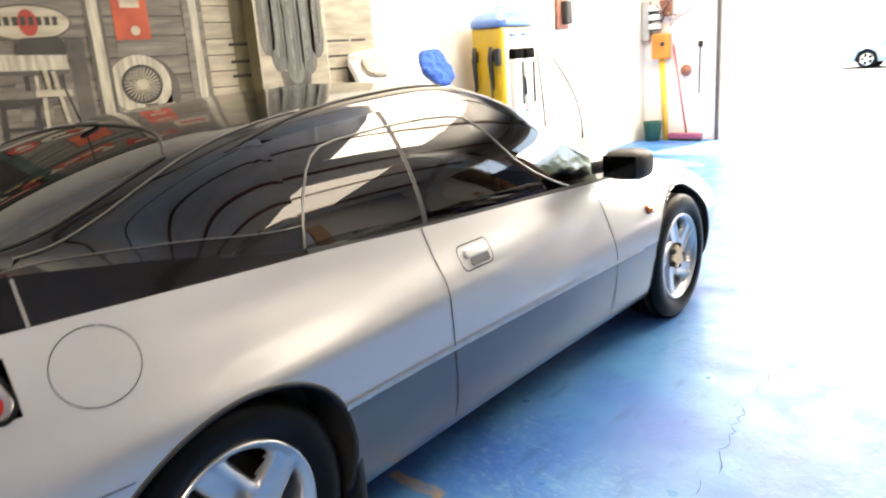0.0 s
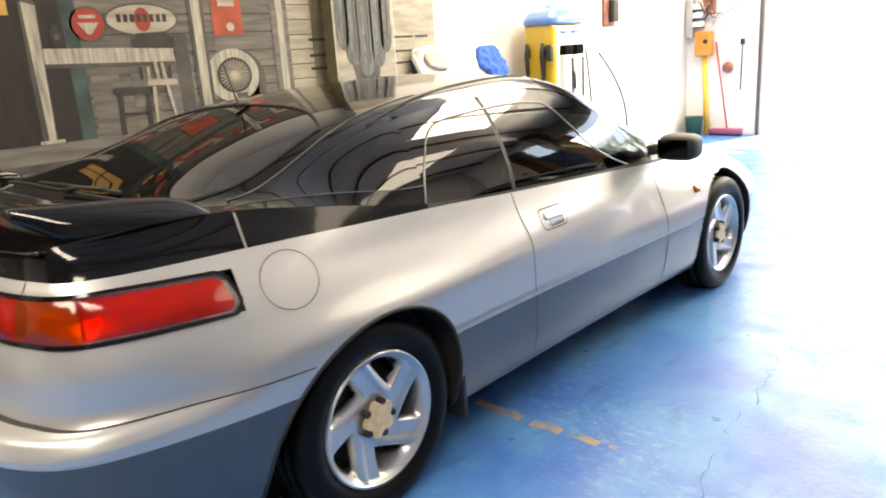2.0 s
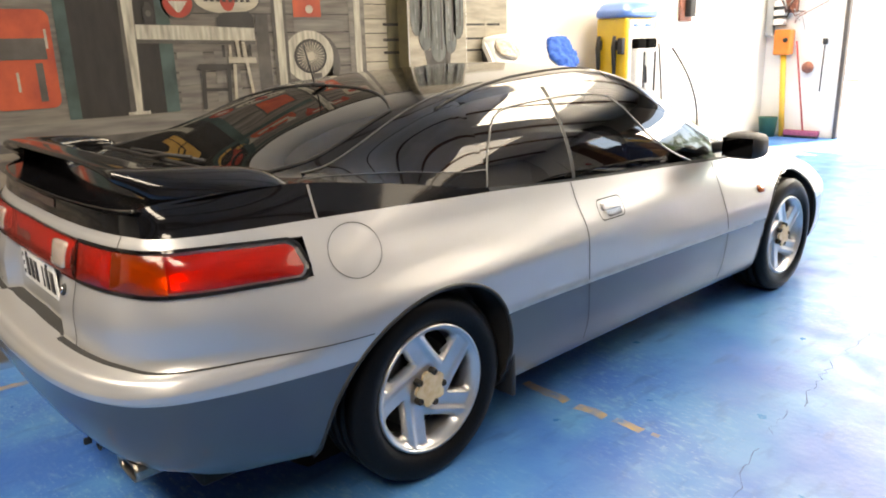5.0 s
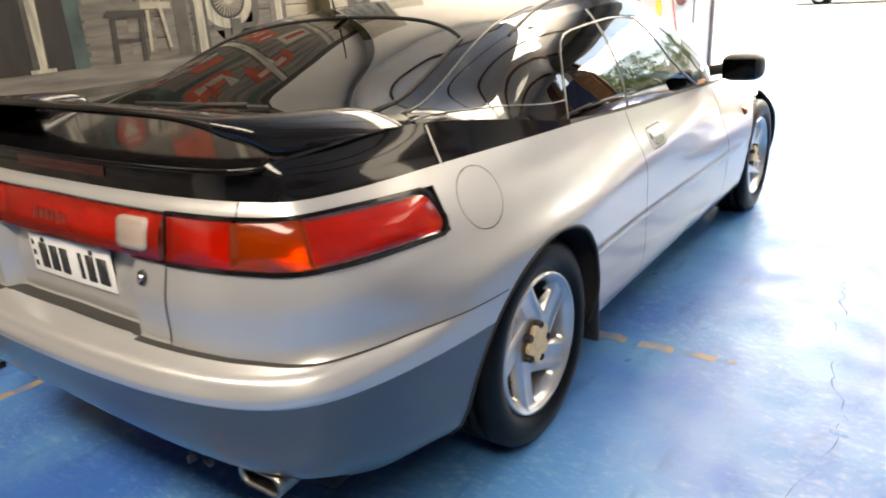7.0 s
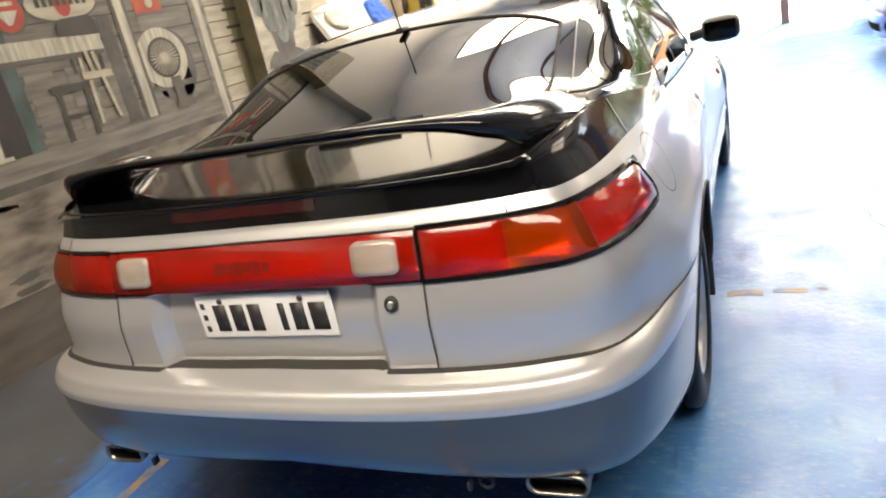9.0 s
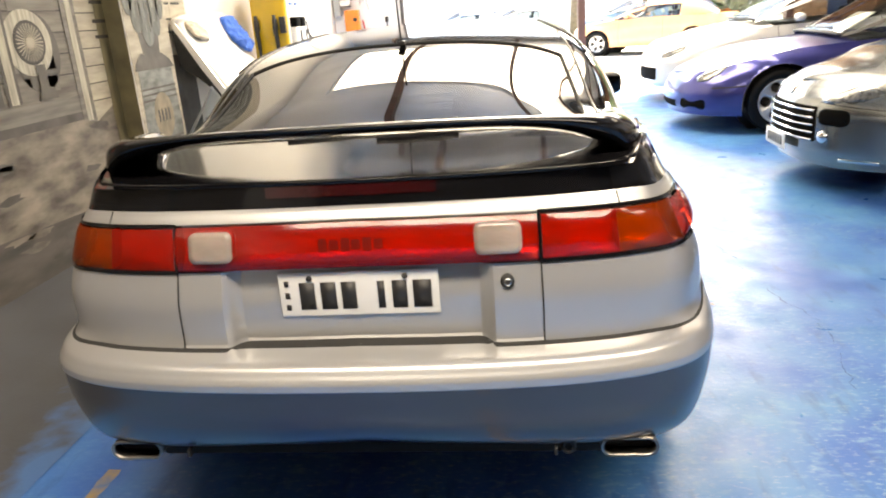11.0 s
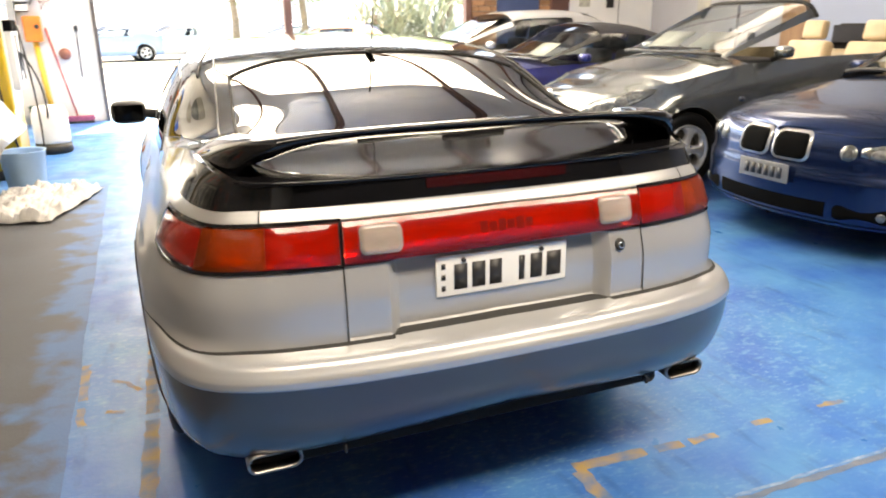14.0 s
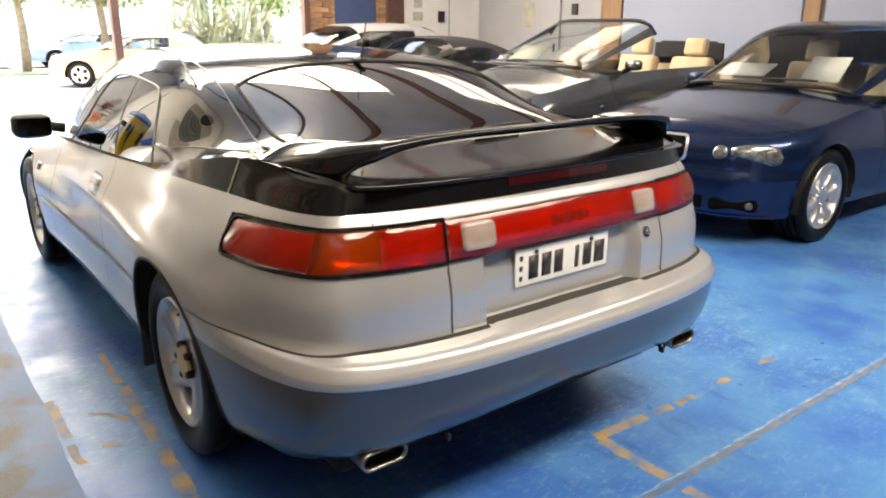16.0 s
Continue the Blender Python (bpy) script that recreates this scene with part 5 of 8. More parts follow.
for y in (-5.6,):
    rf = part("roof_rafter", join(box(XR - XL - 0.02, 0.14, 0.012, ((XR + XL) / 2, y, ZC - 0.42)), box(XR - XL - 0.02, 0.012, 0.26, ((XR + XL) / 2, y, ZC - 0.408)), box(XR - XL - 0.02, 0.14, 0.012, ((XR + XL) / 2, y, ZC - 0.148))), BEAM, smooth=False)
    tagged(rf, "red-oxide steel roof rafter across the workshop", "beam", "roof rafters", "structure")

SHUTTER = mat("dull_shutter_steel", (0.11, 0.11, 0.115), rough=0.45, metal=0.5, var=0.15, scale=4)
shutter = tagged(part("roller_shutter", lathe([(0.0, OX0 - 0.1), (0.36, OX0 - 0.1), (0.36, OX1 + 0.2), (0.0, OX1 + 0.2)], 40), SHUTTER, smooth=False), "rolled-up grey steel shutter above the entrance", "shutter", kind="structure")
shutter.matrix_basis = pose(0, 8.72, 4.12)
for x in (OX0 - 0.14, OX1 + 0.24):
    part("shutter_bracket", box(0.06, 0.8, 0.82, (x, 0.16, -0.41), 0.01), BEAM, shutter, smooth=False)
for k in range(24):
    a = 2 * math.pi * k / 24
    part("shutter_slat", box(OX1 - OX0 + 0.26, 0.006, 0.075, ((OX0 + OX1) / 2 + 0.05, 0, 0), 0.002, m=Matrix.Rotation(a, 4, "X") @ Matrix.Translation((0, 0.364, -0.0375))), SHUTTER, shutter, smooth=False)

# right wall panels, posts and door
part("panel", box(0.03, 2.9, 3.4, (XR - 0.017, 4.25, 0.05), 0.004), PALE_BLUE, wall_right, smooth=False)
part("panel", box(0.03, 2.5, 3.4, (XR - 0.017, 1.25, 0.05), 0.004), PALE_BLUE, wall_right, smooth=False)
part("panel", box(0.03, 3.0, 3.4, (XR - 0.017, -1.75, 0.05), 0.004), PALE_BLUE, wall_right, smooth=False)
for y, w in ((5.93, 0.42), (2.65, 0.2), (-0.12, 0.2)):
    part("timber_post", box(0.06, w, 3.6, (XR - 0.032, y, 0), 0.006), WOOD, wall_right, smooth=False)
dr = part("door_1", box(0.045, 0.95, 2.05, (XR - 0.024, 7.55, 0), 0.004), PALE_WALL, wall_right, smooth=False)
part("door_window", box(0.012, 0.3, 0.42, (XR - 0.052, 7.85, 1.42), 0.003), mat("obscured_pane", (0.42, 0.40, 0.34), rough=0.2), dr, smooth=False)
part("door_lever", join(box(0.02, 0.04, 0.14, (XR - 0.058, 7.17, 1.0), 0.004), box(0.02, 0.12, 0.02, (XR - 0.08, 7.21, 1.07), 0.004)), MATTE, dr)
for z in (0.9, 1.62):
    part("wall_switch", box(0.04, 0.12, 0.18, (XR - 0.022, 6.75, z), 0.008), MATTE, wall_right, smooth=False)
part("wall_switch", box(0.14, 0.04, 0.20, (7.25, YF - 0.022, 1.50), 0.008), MATTE, wall_front, smooth=False)
part("notice", box(0.16, 0.006, 0.22, (6.72, YF - 0.006, 1.95)), mat("red_notice", (0.55, 0.05, 0.03), rough=0.5), wall_front, smooth=False)
for z, w in ((1.75, 0.18), (1.52, 0.22), (1.25, 0.16)):
    part("notice", box(w, 0.006, 0.16, (6.72, YF - 0.006, z)), mat("faded_notice", (0.62, 0.60, 0.50), rough=0.6, base2=(0.35, 0.34, 0.3), scale=30), wall_front, smooth=False)
part("wall_groove", box(0.012, 0.004, 3.2, (7.45, YF - 0.004, 0)), SEAM, wall_front, smooth=False)

# entrance posts, brick piers and the navy door
tagged(part("post", box(0.11, 0.16, OZ, (1.42, YF + 0.1, 0), 0.006), POST_BROWN, smooth=False), "dark brown steel post in the open entrance", "post", kind="structure")
tagged(part("post", box(0.36, 0.16, OZ, (6.18, YF - 0.0, 0), 0.006), POST_BROWN, smooth=False), "dark brown steel post beside the navy door", "post", kind="structure")
tagged(part("post", box(0.10, 0.14, OZ, (4.44, YF + 0.05, 0), 0.006), POST_BROWN, smooth=False), "dark brown steel post at the brick pier", "post", kind="structure")
tagged(part("post", box(0.05, 0.10, OZ, (OX0 + 0.02, YF - 0.03, 0), 0.004), mat("dark_door_track", (0.10, 0.09, 0.09), rough=0.5, metal=0.6), smooth=False), "dark steel door track at the entrance", "post", kind="structure")
tagged(part("door_2", box(0.82, 0.06, 3.3, (5.38, YF + 0.02, 0), 0.006), BLUE_DOOR, smooth=False), "navy blue painted panel door between brick piers", "door", kind="structure")
BRICK = mat("tan_brick", (0.36, 0.20, 0.11), rough=0.85, base2=(0.25, 0.13, 0.075), scale=8, bump=0.5, bscale=60)
nb = BRICK.node_tree.nodes
info, hsv = nb.new("ShaderNodeObjectInfo"), nb.new("ShaderNodeHueSaturation")
val = nb.new("ShaderNodeMapRange")
val.inputs["To Min"].default_value, val.inputs["To Max"].default_value = 0.7, 1.25
BRICK.node_tree.links.new(info.outputs["Random"], val.inputs["Value"])
BRICK.node_tree.links.new(val.outputs["Result"], hsv.inputs["Value"])
BRICK.node_tree.links.new(next(x for x in nb if x.type == "VALTORGB").outputs["Color"], hsv.inputs["Color"])
BRICK.node_tree.links.new(hsv.outputs["Color"], nb["Principled BSDF"].inputs["Base Color"])
MORTAR = mat("mortar", (0.26, 0.22, 0.18), rough=0.9, bump=0.3)
brick_me = part("brick", box(0.23, 0.10, 0.076, (0, 0, 0), 0.004, 1), BRICK, smooth=False)
for x0, x1, label in ((4.50, 4.96, "tan brick pier at the open entrance"), (5.80, 6.0, "narrow tan brick pier beside the navy door")):
    pier = tagged(part("brick_pier", box(x1 - x0, 0.18, OZ, ((x0 + x1) / 2, YF + 0.11, 0)), MORTAR, smooth=False), label, "wall", kind="structure")
    for r in range(40):
        z = 0.005 + 0.086 * r
        n = max(1, round((x1 - x0) / 0.24))
        for c in range(n + (1 if r % 2 and n > 1 else 0)):
            b = brick_me.copy()
            scene.collection.objects.link(b)
            b.parent = pier
            w = (x1 - x0) / n
            half = r % 2 and n > 1 and c in (0, n)
            cx = x0 + w * (c + 0.5) if not (r % 2 and n > 1) else x0 + w * c + (w / 4 if c == 0 else (-w / 4 if c == n else 0))
            b.matrix_basis = pose(cx, YF + 0.02, z) @ Matrix.Diagonal(((w - 0.012) / 0.23 * (0.5 if half else 1), 1, 1, 1))
bpy.data.objects.remove(brick_me)

# ---- the mural ----
def paint(name, c, c2=None, scale=5.0, stretch=(1, 1, 1), rough=0.7):
    c, c2 = tuple(v * 0.68 for v in c), tuple(v * 0.6 for v in c2 or [w * 0.62 for w in c])
    return mat(name, c, rough=rough, base2=c2, scale=scale, stretch=stretch, detail=8, bump=0.1, bscale=90)


PX = XL + 0.003
P_PLANK = paint("painted_grey_planks", (0.25, 0.225, 0.19), (0.12, 0.105, 0.09), 4, (1, 0.7, 7))
P_SOIL = paint("painted_stony_ground", (0.36, 0.31, 0.25), (0.085, 0.07, 0.06), 4.2, (1, 0.8, 2.4))
P_SOIL_DARK = paint("painted_dark_earth", (0.14, 0.12, 0.105), (0.055, 0.05, 0.045), 3, (1, 0.7, 3))
P_LEDGE = paint("painted_porch_edge", (0.26, 0.24, 0.21), (0.15, 0.135, 0.12), 5, (1, 0.5, 5))
P_CREAM = paint("painted_cream_boards", (0.60, 0.54, 0.42), (0.42, 0.38, 0.30), 4, (1, 1, 6))
P_WHITE = paint("painted_pale_wood", (0.66, 0.62, 0.50), (0.36, 0.34, 0.28), 6, (1, 6, 0.8))
P_DARK = paint("painted_dark_doorway", (0.035, 0.028, 0.024), (0.014, 0.012, 0.01), 4, (1, 3, 1))
P_LINE = paint("painted_dark_line", (0.05, 0.045, 0.04))
P_TEAL = paint("painted_teal_frame", (0.07, 0.12, 0.11), (0.03, 0.055, 0.05), 6)
P_RED = paint("painted_red", (0.52, 0.06, 0.03), (0.33, 0.035, 0.02), 6)
P_ORANGE = paint("painted_orange_red", (0.62, 0.11, 0.04), (0.42, 0.06, 0.03), 6)
P_YELL = paint("painted_lit_window", (0.80, 0.48, 0.12), (0.62, 0.33, 0.07), 7)
P_OCHRE = paint("painted_ochre", (0.30, 0.26, 0.14), (0.16, 0.14, 0.085), 5, (1, 3, 1))
P_CACT = paint("painted_grey_green", (0.22, 0.235, 0.215), (0.10, 0.112, 0.10), 4.5, (1, 4, 1))
P_DRUM = paint("painted_grey_blue_drum", (0.30, 0.32, 0.30), (0.13, 0.14, 0.13), 5, (1, 1.5, 4))
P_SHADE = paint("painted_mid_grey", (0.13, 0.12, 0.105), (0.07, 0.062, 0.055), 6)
mural = tagged(part("mural", box(0.003, 7.6, 1.92, (XL + 0.0015, -1.2, 0.98)), P_PLANK, smooth=False), "painted mural of a weathered roadside garage front", "mural")


def mp(name, poly, material, lift=1, face=None):
    """A flat painted shape on the mural, each layer 1 mm further out."""
    return part(name, prism(poly, 0.001, "x", (PX if face is None else face) + 0.001 * (lift - 1)), material, mural, smooth=False)


def quad(y0, y1, z0, z1):
    return [(y0, z0), (y1, z0), (y1, z1), (y0, z1)]


for k in range(15):
    z = 1.12 + 0.125 * k
    mp("painted_board_line", quad(0.62, 2.05, z, z + 0.008), P_LINE)
    mp("painted_board_line", quad(-5.0, -0.5, z + 0.02, z + 0.028), P_LINE)
mp("painted_ledge", [(-5.0, 0.90), (2.12, 0.885), (2.12, 0.985), (-5.0, 1.0)], P_LEDGE, 3)
mp("painted_ledge_shadow", [(-5.0, 0.845), (2.12, 0.835), (2.12, 0.885), (-5.0, 0.90)], P_SHADE, 3)
mp("painted_ground", [(-5.0, 0.32), (0.0, 0.36), (2.5, 0.25), (2.5, 0.9), (-5.0, 0.9)], P_SOIL)
mp("painted_dark_earth", [(-5.0, 0.0), (2.5, 0.0), (2.5, 0.25), (1.4, 0.30), (0.0, 0.36), (-1.5, 0.42), (-5.0, 0.40)], P_SOIL_DARK)
rnd = random.Random(5)
for k in range(70):
    cy, cz = rnd.uniform(-2.2, 2.4), rnd.uniform(0.10, 0.80)
    mp("painted_stone", [(cy + (0.05 + 0.11 * rnd.random()) * math.cos(a), cz + (0.012 + 0.02 * rnd.random()) * math.sin(a)) for a in [2 * math.pi * q / 9 for q in range(9)]], P_SOIL if k % 3 else P_SHADE, 2)
mp("painted_doorway", quad(0.02, 0.62, 1.0, 2.9), P_DARK, 2)
mp("painted_frame", quad(-0.05, 0.02, 1.0, 2.9), P_TEAL, 3)
mp("painted_frame", quad(0.55, 0.64, 1.0, 2.9), P_TEAL, 3)
for y0, y1, z0, z1 in ((0.150, 0.203, 1.745, 1.90), (0.212, 0.265, 1.745, 1.90), (0.150, 0.203, 1.91, 2.07), (0.212, 0.265, 1.91, 2.07), (0.33, 0.385, 2.22, 2.31), (0.395, 0.45, 2.22, 2.31), (0.48, 0.525, 2.34, 2.42), (0.535, 0.58, 2.34, 2.42)):
    mp("painted_window", quad(y0, y1, z0, z1), P_YELL, 3)
mp("painted_fuel_pump", rrect(-0.26, 1.36, 0.36, 0.56, 0.05), P_ORANGE, 3)
mp("painted_pump_panel", quad(-0.40, -0.12, 1.36, 1.48), P_SHADE, 4)
mp("painted_pump_panel", quad(-0.19, -0.15, 1.12, 1.34), P_SHADE, 4)
for y, z in ((-0.38, 1.50), (-0.30, 1.18), (-0.12, 1.42)):
    mp("painted_highlight", quad(y, y + 0.014, z, z + 0.11), P_CREAM, 5)
mp("painted_post", [(0.315, 1.0), (0.40, 1.0), (0.42, 1.80), (0.40, 1.84), (0.325, 1.82)], P_SHADE, 4)
mp("painted_post_light", [(0.352, 1.02), (0.392, 1.02), (0.415, 1.80), (0.34, 1.82)], P_WHITE, 5)
mp("painted_post_foot", quad(0.30, 0.44, 1.0, 1.02), P_WHITE, 5)
mp("painted_rail", [(0.40, 1.465), (1.235, 1.445), (1.235, 1.535), (0.40, 1.555)], P_WHITE, 4)
mp("painted_rail_shadow", [(0.40, 1.44), (1.235, 1.42), (1.235, 1.445), (0.40, 1.465)], P_SHADE, 4)
mp("painted_lantern", [(0.475, 1.555), (0.535, 1.555), (0.53, 1.575), (0.54, 1.60), (0.54, 1.645), (0.525, 1.665), (0.52, 1.69), (0.49, 1.69), (0.485, 1.665), (0.47, 1.645), (0.47, 1.60), (0.48, 1.575)], P_LINE, 6)
mp("painted_lantern_glass", ellipse(0.505, 1.622, 0.018, 0.02, 12), P_SHADE, 7)
mp("painted_round_sign", ellipse(0.705, 1.69, 0.115, 0.108), P_SHADE, 3)
mp("painted_round_sign_red", ellipse(0.705, 1.69, 0.10, 0.094), P_RED, 4)
mp("painted_round_sign_wings", [(0.64, 1.70), (0.77, 1.70), (0.74, 1.66), (0.715, 1.63), (0.695, 1.63), (0.67, 1.66)], P_WHITE, 5)
mp("painted_round_sign_bar", quad(0.655, 0.755, 1.725, 1.745), P_WHITE, 5)
mp("painted_oval_sign", ellipse(1.055, 1.715, 0.25, 0.104, 32), P_SHADE, 3)
mp("painted_oval_sign_face", ellipse(1.055, 1.715, 0.235, 0.092, 32), P_CREAM, 4)
for k in range(8):
    mp("painted_sign_bar", quad(0.885 + 0.044 * k, 0.885 + 0.044 * k + 0.028, 1.70, 1.748), P_LINE, 6)
mp("painted_sign_emblem", ellipse(1.055, 1.715, 0.055, 0.075, 20), P_RED, 5)
mp("painted_red_sign", quad(0.92, 1.25, 1.845, 2.12), P_SHADE, 3)
mp("painted_red_sign_face", quad(0.94, 1.235, 1.862, 2.10), P_ORANGE, 4)
mp("painted_red_sign_bar", quad(1.02, 1.15, 1.905, 1.945), P_RED, 5)
mp("painted_machine", [(0.96, 1.54), (1.24, 1.53), (1.24, 1.60), (1.2, 1.64), (1.0, 1.63), (0.96, 1.59)], P_LINE, 6)
mp("painted_post", quad(1.385, 1.50, 1.0, 2.9), P_SHADE, 4)
mp("painted_post_light", quad(1.41, 1.475, 1.0, 2.9), P_WHITE, 5)
mp("painted_post_shade", quad(1.25, 1.35, 1.0, 1.62), P_SHADE, 3)
mp("painted_poster", quad(1.565, 1.80, 1.605, 2.14), P_ORANGE, 3)
for k, z in enumerate((2.03, 1.92, 1.80)):
    mp("painted_poster_bar", quad(1.62, 1.75, z, z + 0.05), P_RED if k % 2 else P_CREAM, 4)
mp("painted_poster_ring", ellipse(1.70, 1.66, 0.032, 0.03, 16), P_CREAM, 4)
mp("painted_tyre_shadow", ellipse(1.73, 1.27, 0.22, 0.23, 28), P_SHADE, 2)
mp("painted_box", quad(1.56, 2.0, 1.50, 1.585), P_LEDGE, 2)
mp("painted_whitewall", ellipse(1.675, 1.325, 0.215, 0.185, 40), P_WHITE, 3)
mp("painted_wheel_ring", ellipse(1.685, 1.325, 0.142, 0.125, 32), P_LINE, 4)
mp("painted_wheel_disc", ellipse(1.685, 1.325, 0.125, 0.11, 32), P_SHADE, 5)
for k in range(14):
    a = math.pi * k / 14
    c, s = math.cos(a), math.sin(a)
    mp("painted_spoke", [(1.685 + 0.12 * c - 0.0025 * s, 1.325 + 0.106 * s + 0.0025 * c), (1.685 - 0.12 * c - 0.0025 * s, 1.325 - 0.106 * s + 0.0025 * c), (1.685 - 0.12 * c + 0.0025 * s, 1.325 - 0.106 * s - 0.0025 * c), (1.685 + 0.12 * c + 0.0025 * s, 1.325 + 0.106 * s - 0.0025 * c)], P_CREAM, 6)
mp("painted_hub", ellipse(1.685, 1.325, 0.035, 0.03, 16), P_CREAM, 7)
mp("painted_footwear", [(1.66, 1.0), (1.84, 1.0), (1.82, 1.06), (1.77, 1.07), (1.77, 1.2), (1.68, 1.2), (1.69, 1.06)], P_SHADE, 8)
# painted chair
for k in range(5):
    mp("painted_chair_slat", quad(0.98 + 0.05 * k, 1.0 + 0.05 * k, 1.34, 1.42), P_CREAM if k % 2 else P_LINE, 5)
for q in ([(0.78, 1.26), (1.06, 1.25), (1.08, 1.29), (0.80, 1.30)], [(0.80, 1.0), (0.83, 1.0), (0.845, 1.27), (0.815, 1.27)], [(0.985, 1.0), (1.015, 1.0), (1.03, 1.27), (1.0, 1.27)], [(0.83, 1.12), (1.0, 1.11), (1.0, 1.13), (0.83, 1.14)]):
    mp("painted_chair", q, P_LINE, 6 + q[0][0])
for q in ([(1.02, 1.30), (1.23, 1.29), (1.23, 1.33), (1.02, 1.34)], [(1.09, 1.33), (1.115, 1.33), (1.105, 1.45), (1.08, 1.45)], [(1.18, 1.06), (1.20, 1.06), (1.15, 1.44), (1.125, 1.44)], [(1.04, 1.05), (1.06, 1.05), (1.075, 1.29), (1.05, 1.29)]):
    mp("painted_stool", q, P_CREAM, 7 + 3 * (q[0][0] - 1) + q[0][1])
for k in range(13):
    y, z = 0.64 + (k % 5) * 0.26, 1.03 + (k // 5) * 0.125
    mp("painted_block", quad(y + 0.02, y + 0.2, z + 0.012, z + 0.10), P_LEDGE, 2)
mp("painted_corner_post", [(2.05, 0.83), (2.20, 0.80), (2.20, 2.9), (2.05, 2.9)], P_LEDGE, 4)
mp("painted_corner_light", quad(2.10, 2.16, 0.82, 2.9), P_WHITE, 5)
mp("painted_cream_wall", [(2.20, 0.80), (2.42, 0.88), (2.42, 2.9), (2.20, 2.9)], P_CREAM, 3)
for k in range(17):
    mp("painted_cream_line", quad(2.20, 2.42, 0.93 + 0.11 * k, 0.937 + 0.11 * k), P_LINE, 4)
mp("painted_ochre_strip", quad(2.42, 2.54, 0.25, 2.9), P_OCHRE, 4)
for z in (1.32, 1.42, 1.54):
    mp("painted_rail_line", quad(2.38, 2.54, z, z + 0.022), P_LINE, 5)
# upper signs and bunting, seen in the glass
for k, (y, z, w, h, m) in enumerate([(-1.3, 2.2, 0.5, 0.22, P_RED), (-0.5, 2.40, 0.36, 0.2, P_ORANGE), (0.9, 2.36, 0.46, 0.16, P_ORANGE), (1.9, 2.33, 0.34, 0.26, P_CREAM), (-2.2, 1.9, 0.5, 0.4, P_TEAL), (-1.4, 1.5, 0.4, 0.3, P_CREAM), (0.25, 2.62, 0.5, 0.12, P_RED), (1.45, 2.60, 0.5, 0.14, P_RED)]):
    mp("painted_sign", rrect(y, z, w, h, 0.03), m, 3)
    mp("painted_sign_bar", quad(y - w * 0.35, y + w * 0.35, z - 0.2 * h, z + 0.16 * h), P_CREAM if m is not P_CREAM else P_RED, 4)
for k in range(22):
    y, z = -2.6 + 0.20 * k, 2.62 - 0.14 * math.sin(math.pi * ((k % 11) + 0.5) / 11)
    mp("painted_pennant", [(y, z), (y + 0.12, z), (y + 0.06, z - 0.15)], (P_WHITE, P_RED)[k % 2], 6)
for z in (2.72, 2.20):
    mp("painted_rail_board", quad(-2.7, 1.36, z, z + 0.07), P_TEAL, 7)
mp("painted_beam", quad(-5.0, 2.54, 2.84, 2.93), P_LINE, 8)
mp("painted_beam", quad(-3.2, -3.05, 1.0, 3.1), P_TEAL, 3)

# pillar with its painted drum
pillar = tagged(part("pillar", box(0.13, 0.66, ZC, (XL + 0.065, 2.87, 0), 0.008), CREAM_WALL, smooth=False), "square wall pillar painted with cactus and oil drum", "pillar", kind="structure")
PF = XL + 0.1315


def pp(name, poly, material, lift=1):
    poly = [(2.55 + (y - 2.565) * 1.164, z) for y, z in poly]
    return part(name, prism(poly, 0.001, "x", PF + 0.001 * (lift - 1)), material, pillar, smooth=False)


pp("painted_base", quad(2.565, 3.115, 0.0, 0.42), P_SOIL)
pp("painted_sky", quad(2.565, 3.115, 0.42, 3.2), P_CREAM)
pp("painted_cactus_stem", [(2.74, 1.10), (2.93, 1.10), (2.96, 1.34), (2.70, 1.34)], P_SHADE, 2)
for k, (y, zb, w) in enumerate(((2.635, 1.46, 0.052), (2.715, 1.34, 0.060), (2.835, 1.24, 0.072), (2.95, 1.31, 0.060), (3.03, 1.43, 0.052))):
    for grow, m, lift in ((0.007, P_SHADE, 3), (0.0, P_CACT, 4)):
        lobe = [(y + (w + grow) * math.cos(radians(a)), zb + 0.11 + (0.11 + grow) * math.sin(radians(a))) for a in range(180, 361, 20)]
        pp("painted_cactus_arm", lobe + [(y + w + grow, 2.6), (y - w - grow, 2.6)], m, lift)
    for d in (-0.3, 0.35):
        pp("painted_cactus_rib", [(y + w * d, zb + 0.10), (y + w * d + 0.012, zb + 0.10), (y + w * d + 0.014, 2.6), (y + w * d - 0.004, 2.6)], P_SHADE if d > 0 else P_DRUM, 5)
pp("painted_bush", [(2.58, 1.08), (3.1, 1.08), (3.05, 1.14), (2.95, 1.19), (2.8, 1.16), (2.68, 1.2), (2.6, 1.13)], P_SHADE, 6)
pp("painted_drum", [(2.63, 0.30), (3.06, 0.30), (3.09, 0.65), (3.06, 1.08), (2.62, 1.08), (2.60, 0.65)], P_DRUM, 3)
for z in (0.52, 0.56, 0.86, 0.90, 0.94):
    pp("painted_hoop", quad(2.61, 3.08, z, z + 0.014), P_SHADE, 4)
pp("painted_emblem", ellipse(2.85, 0.74, 0.13, 0.17, 20), paint("painted_worn_emblem", (0.40, 0.33, 0.22), (0.22, 0.19, 0.14), 8), 5)
for k in range(4):
    pp("painted_emblem_bar", quad(2.77 + 0.045 * k, 2.79 + 0.045 * k, 0.70, 0.79), P_SHADE, 6)
part("painted_edge", prism(quad(XL, XL + 0.128, 0.0, 3.2), -0.001, "y", 2.539), P_OCHRE, pillar, smooth=False)
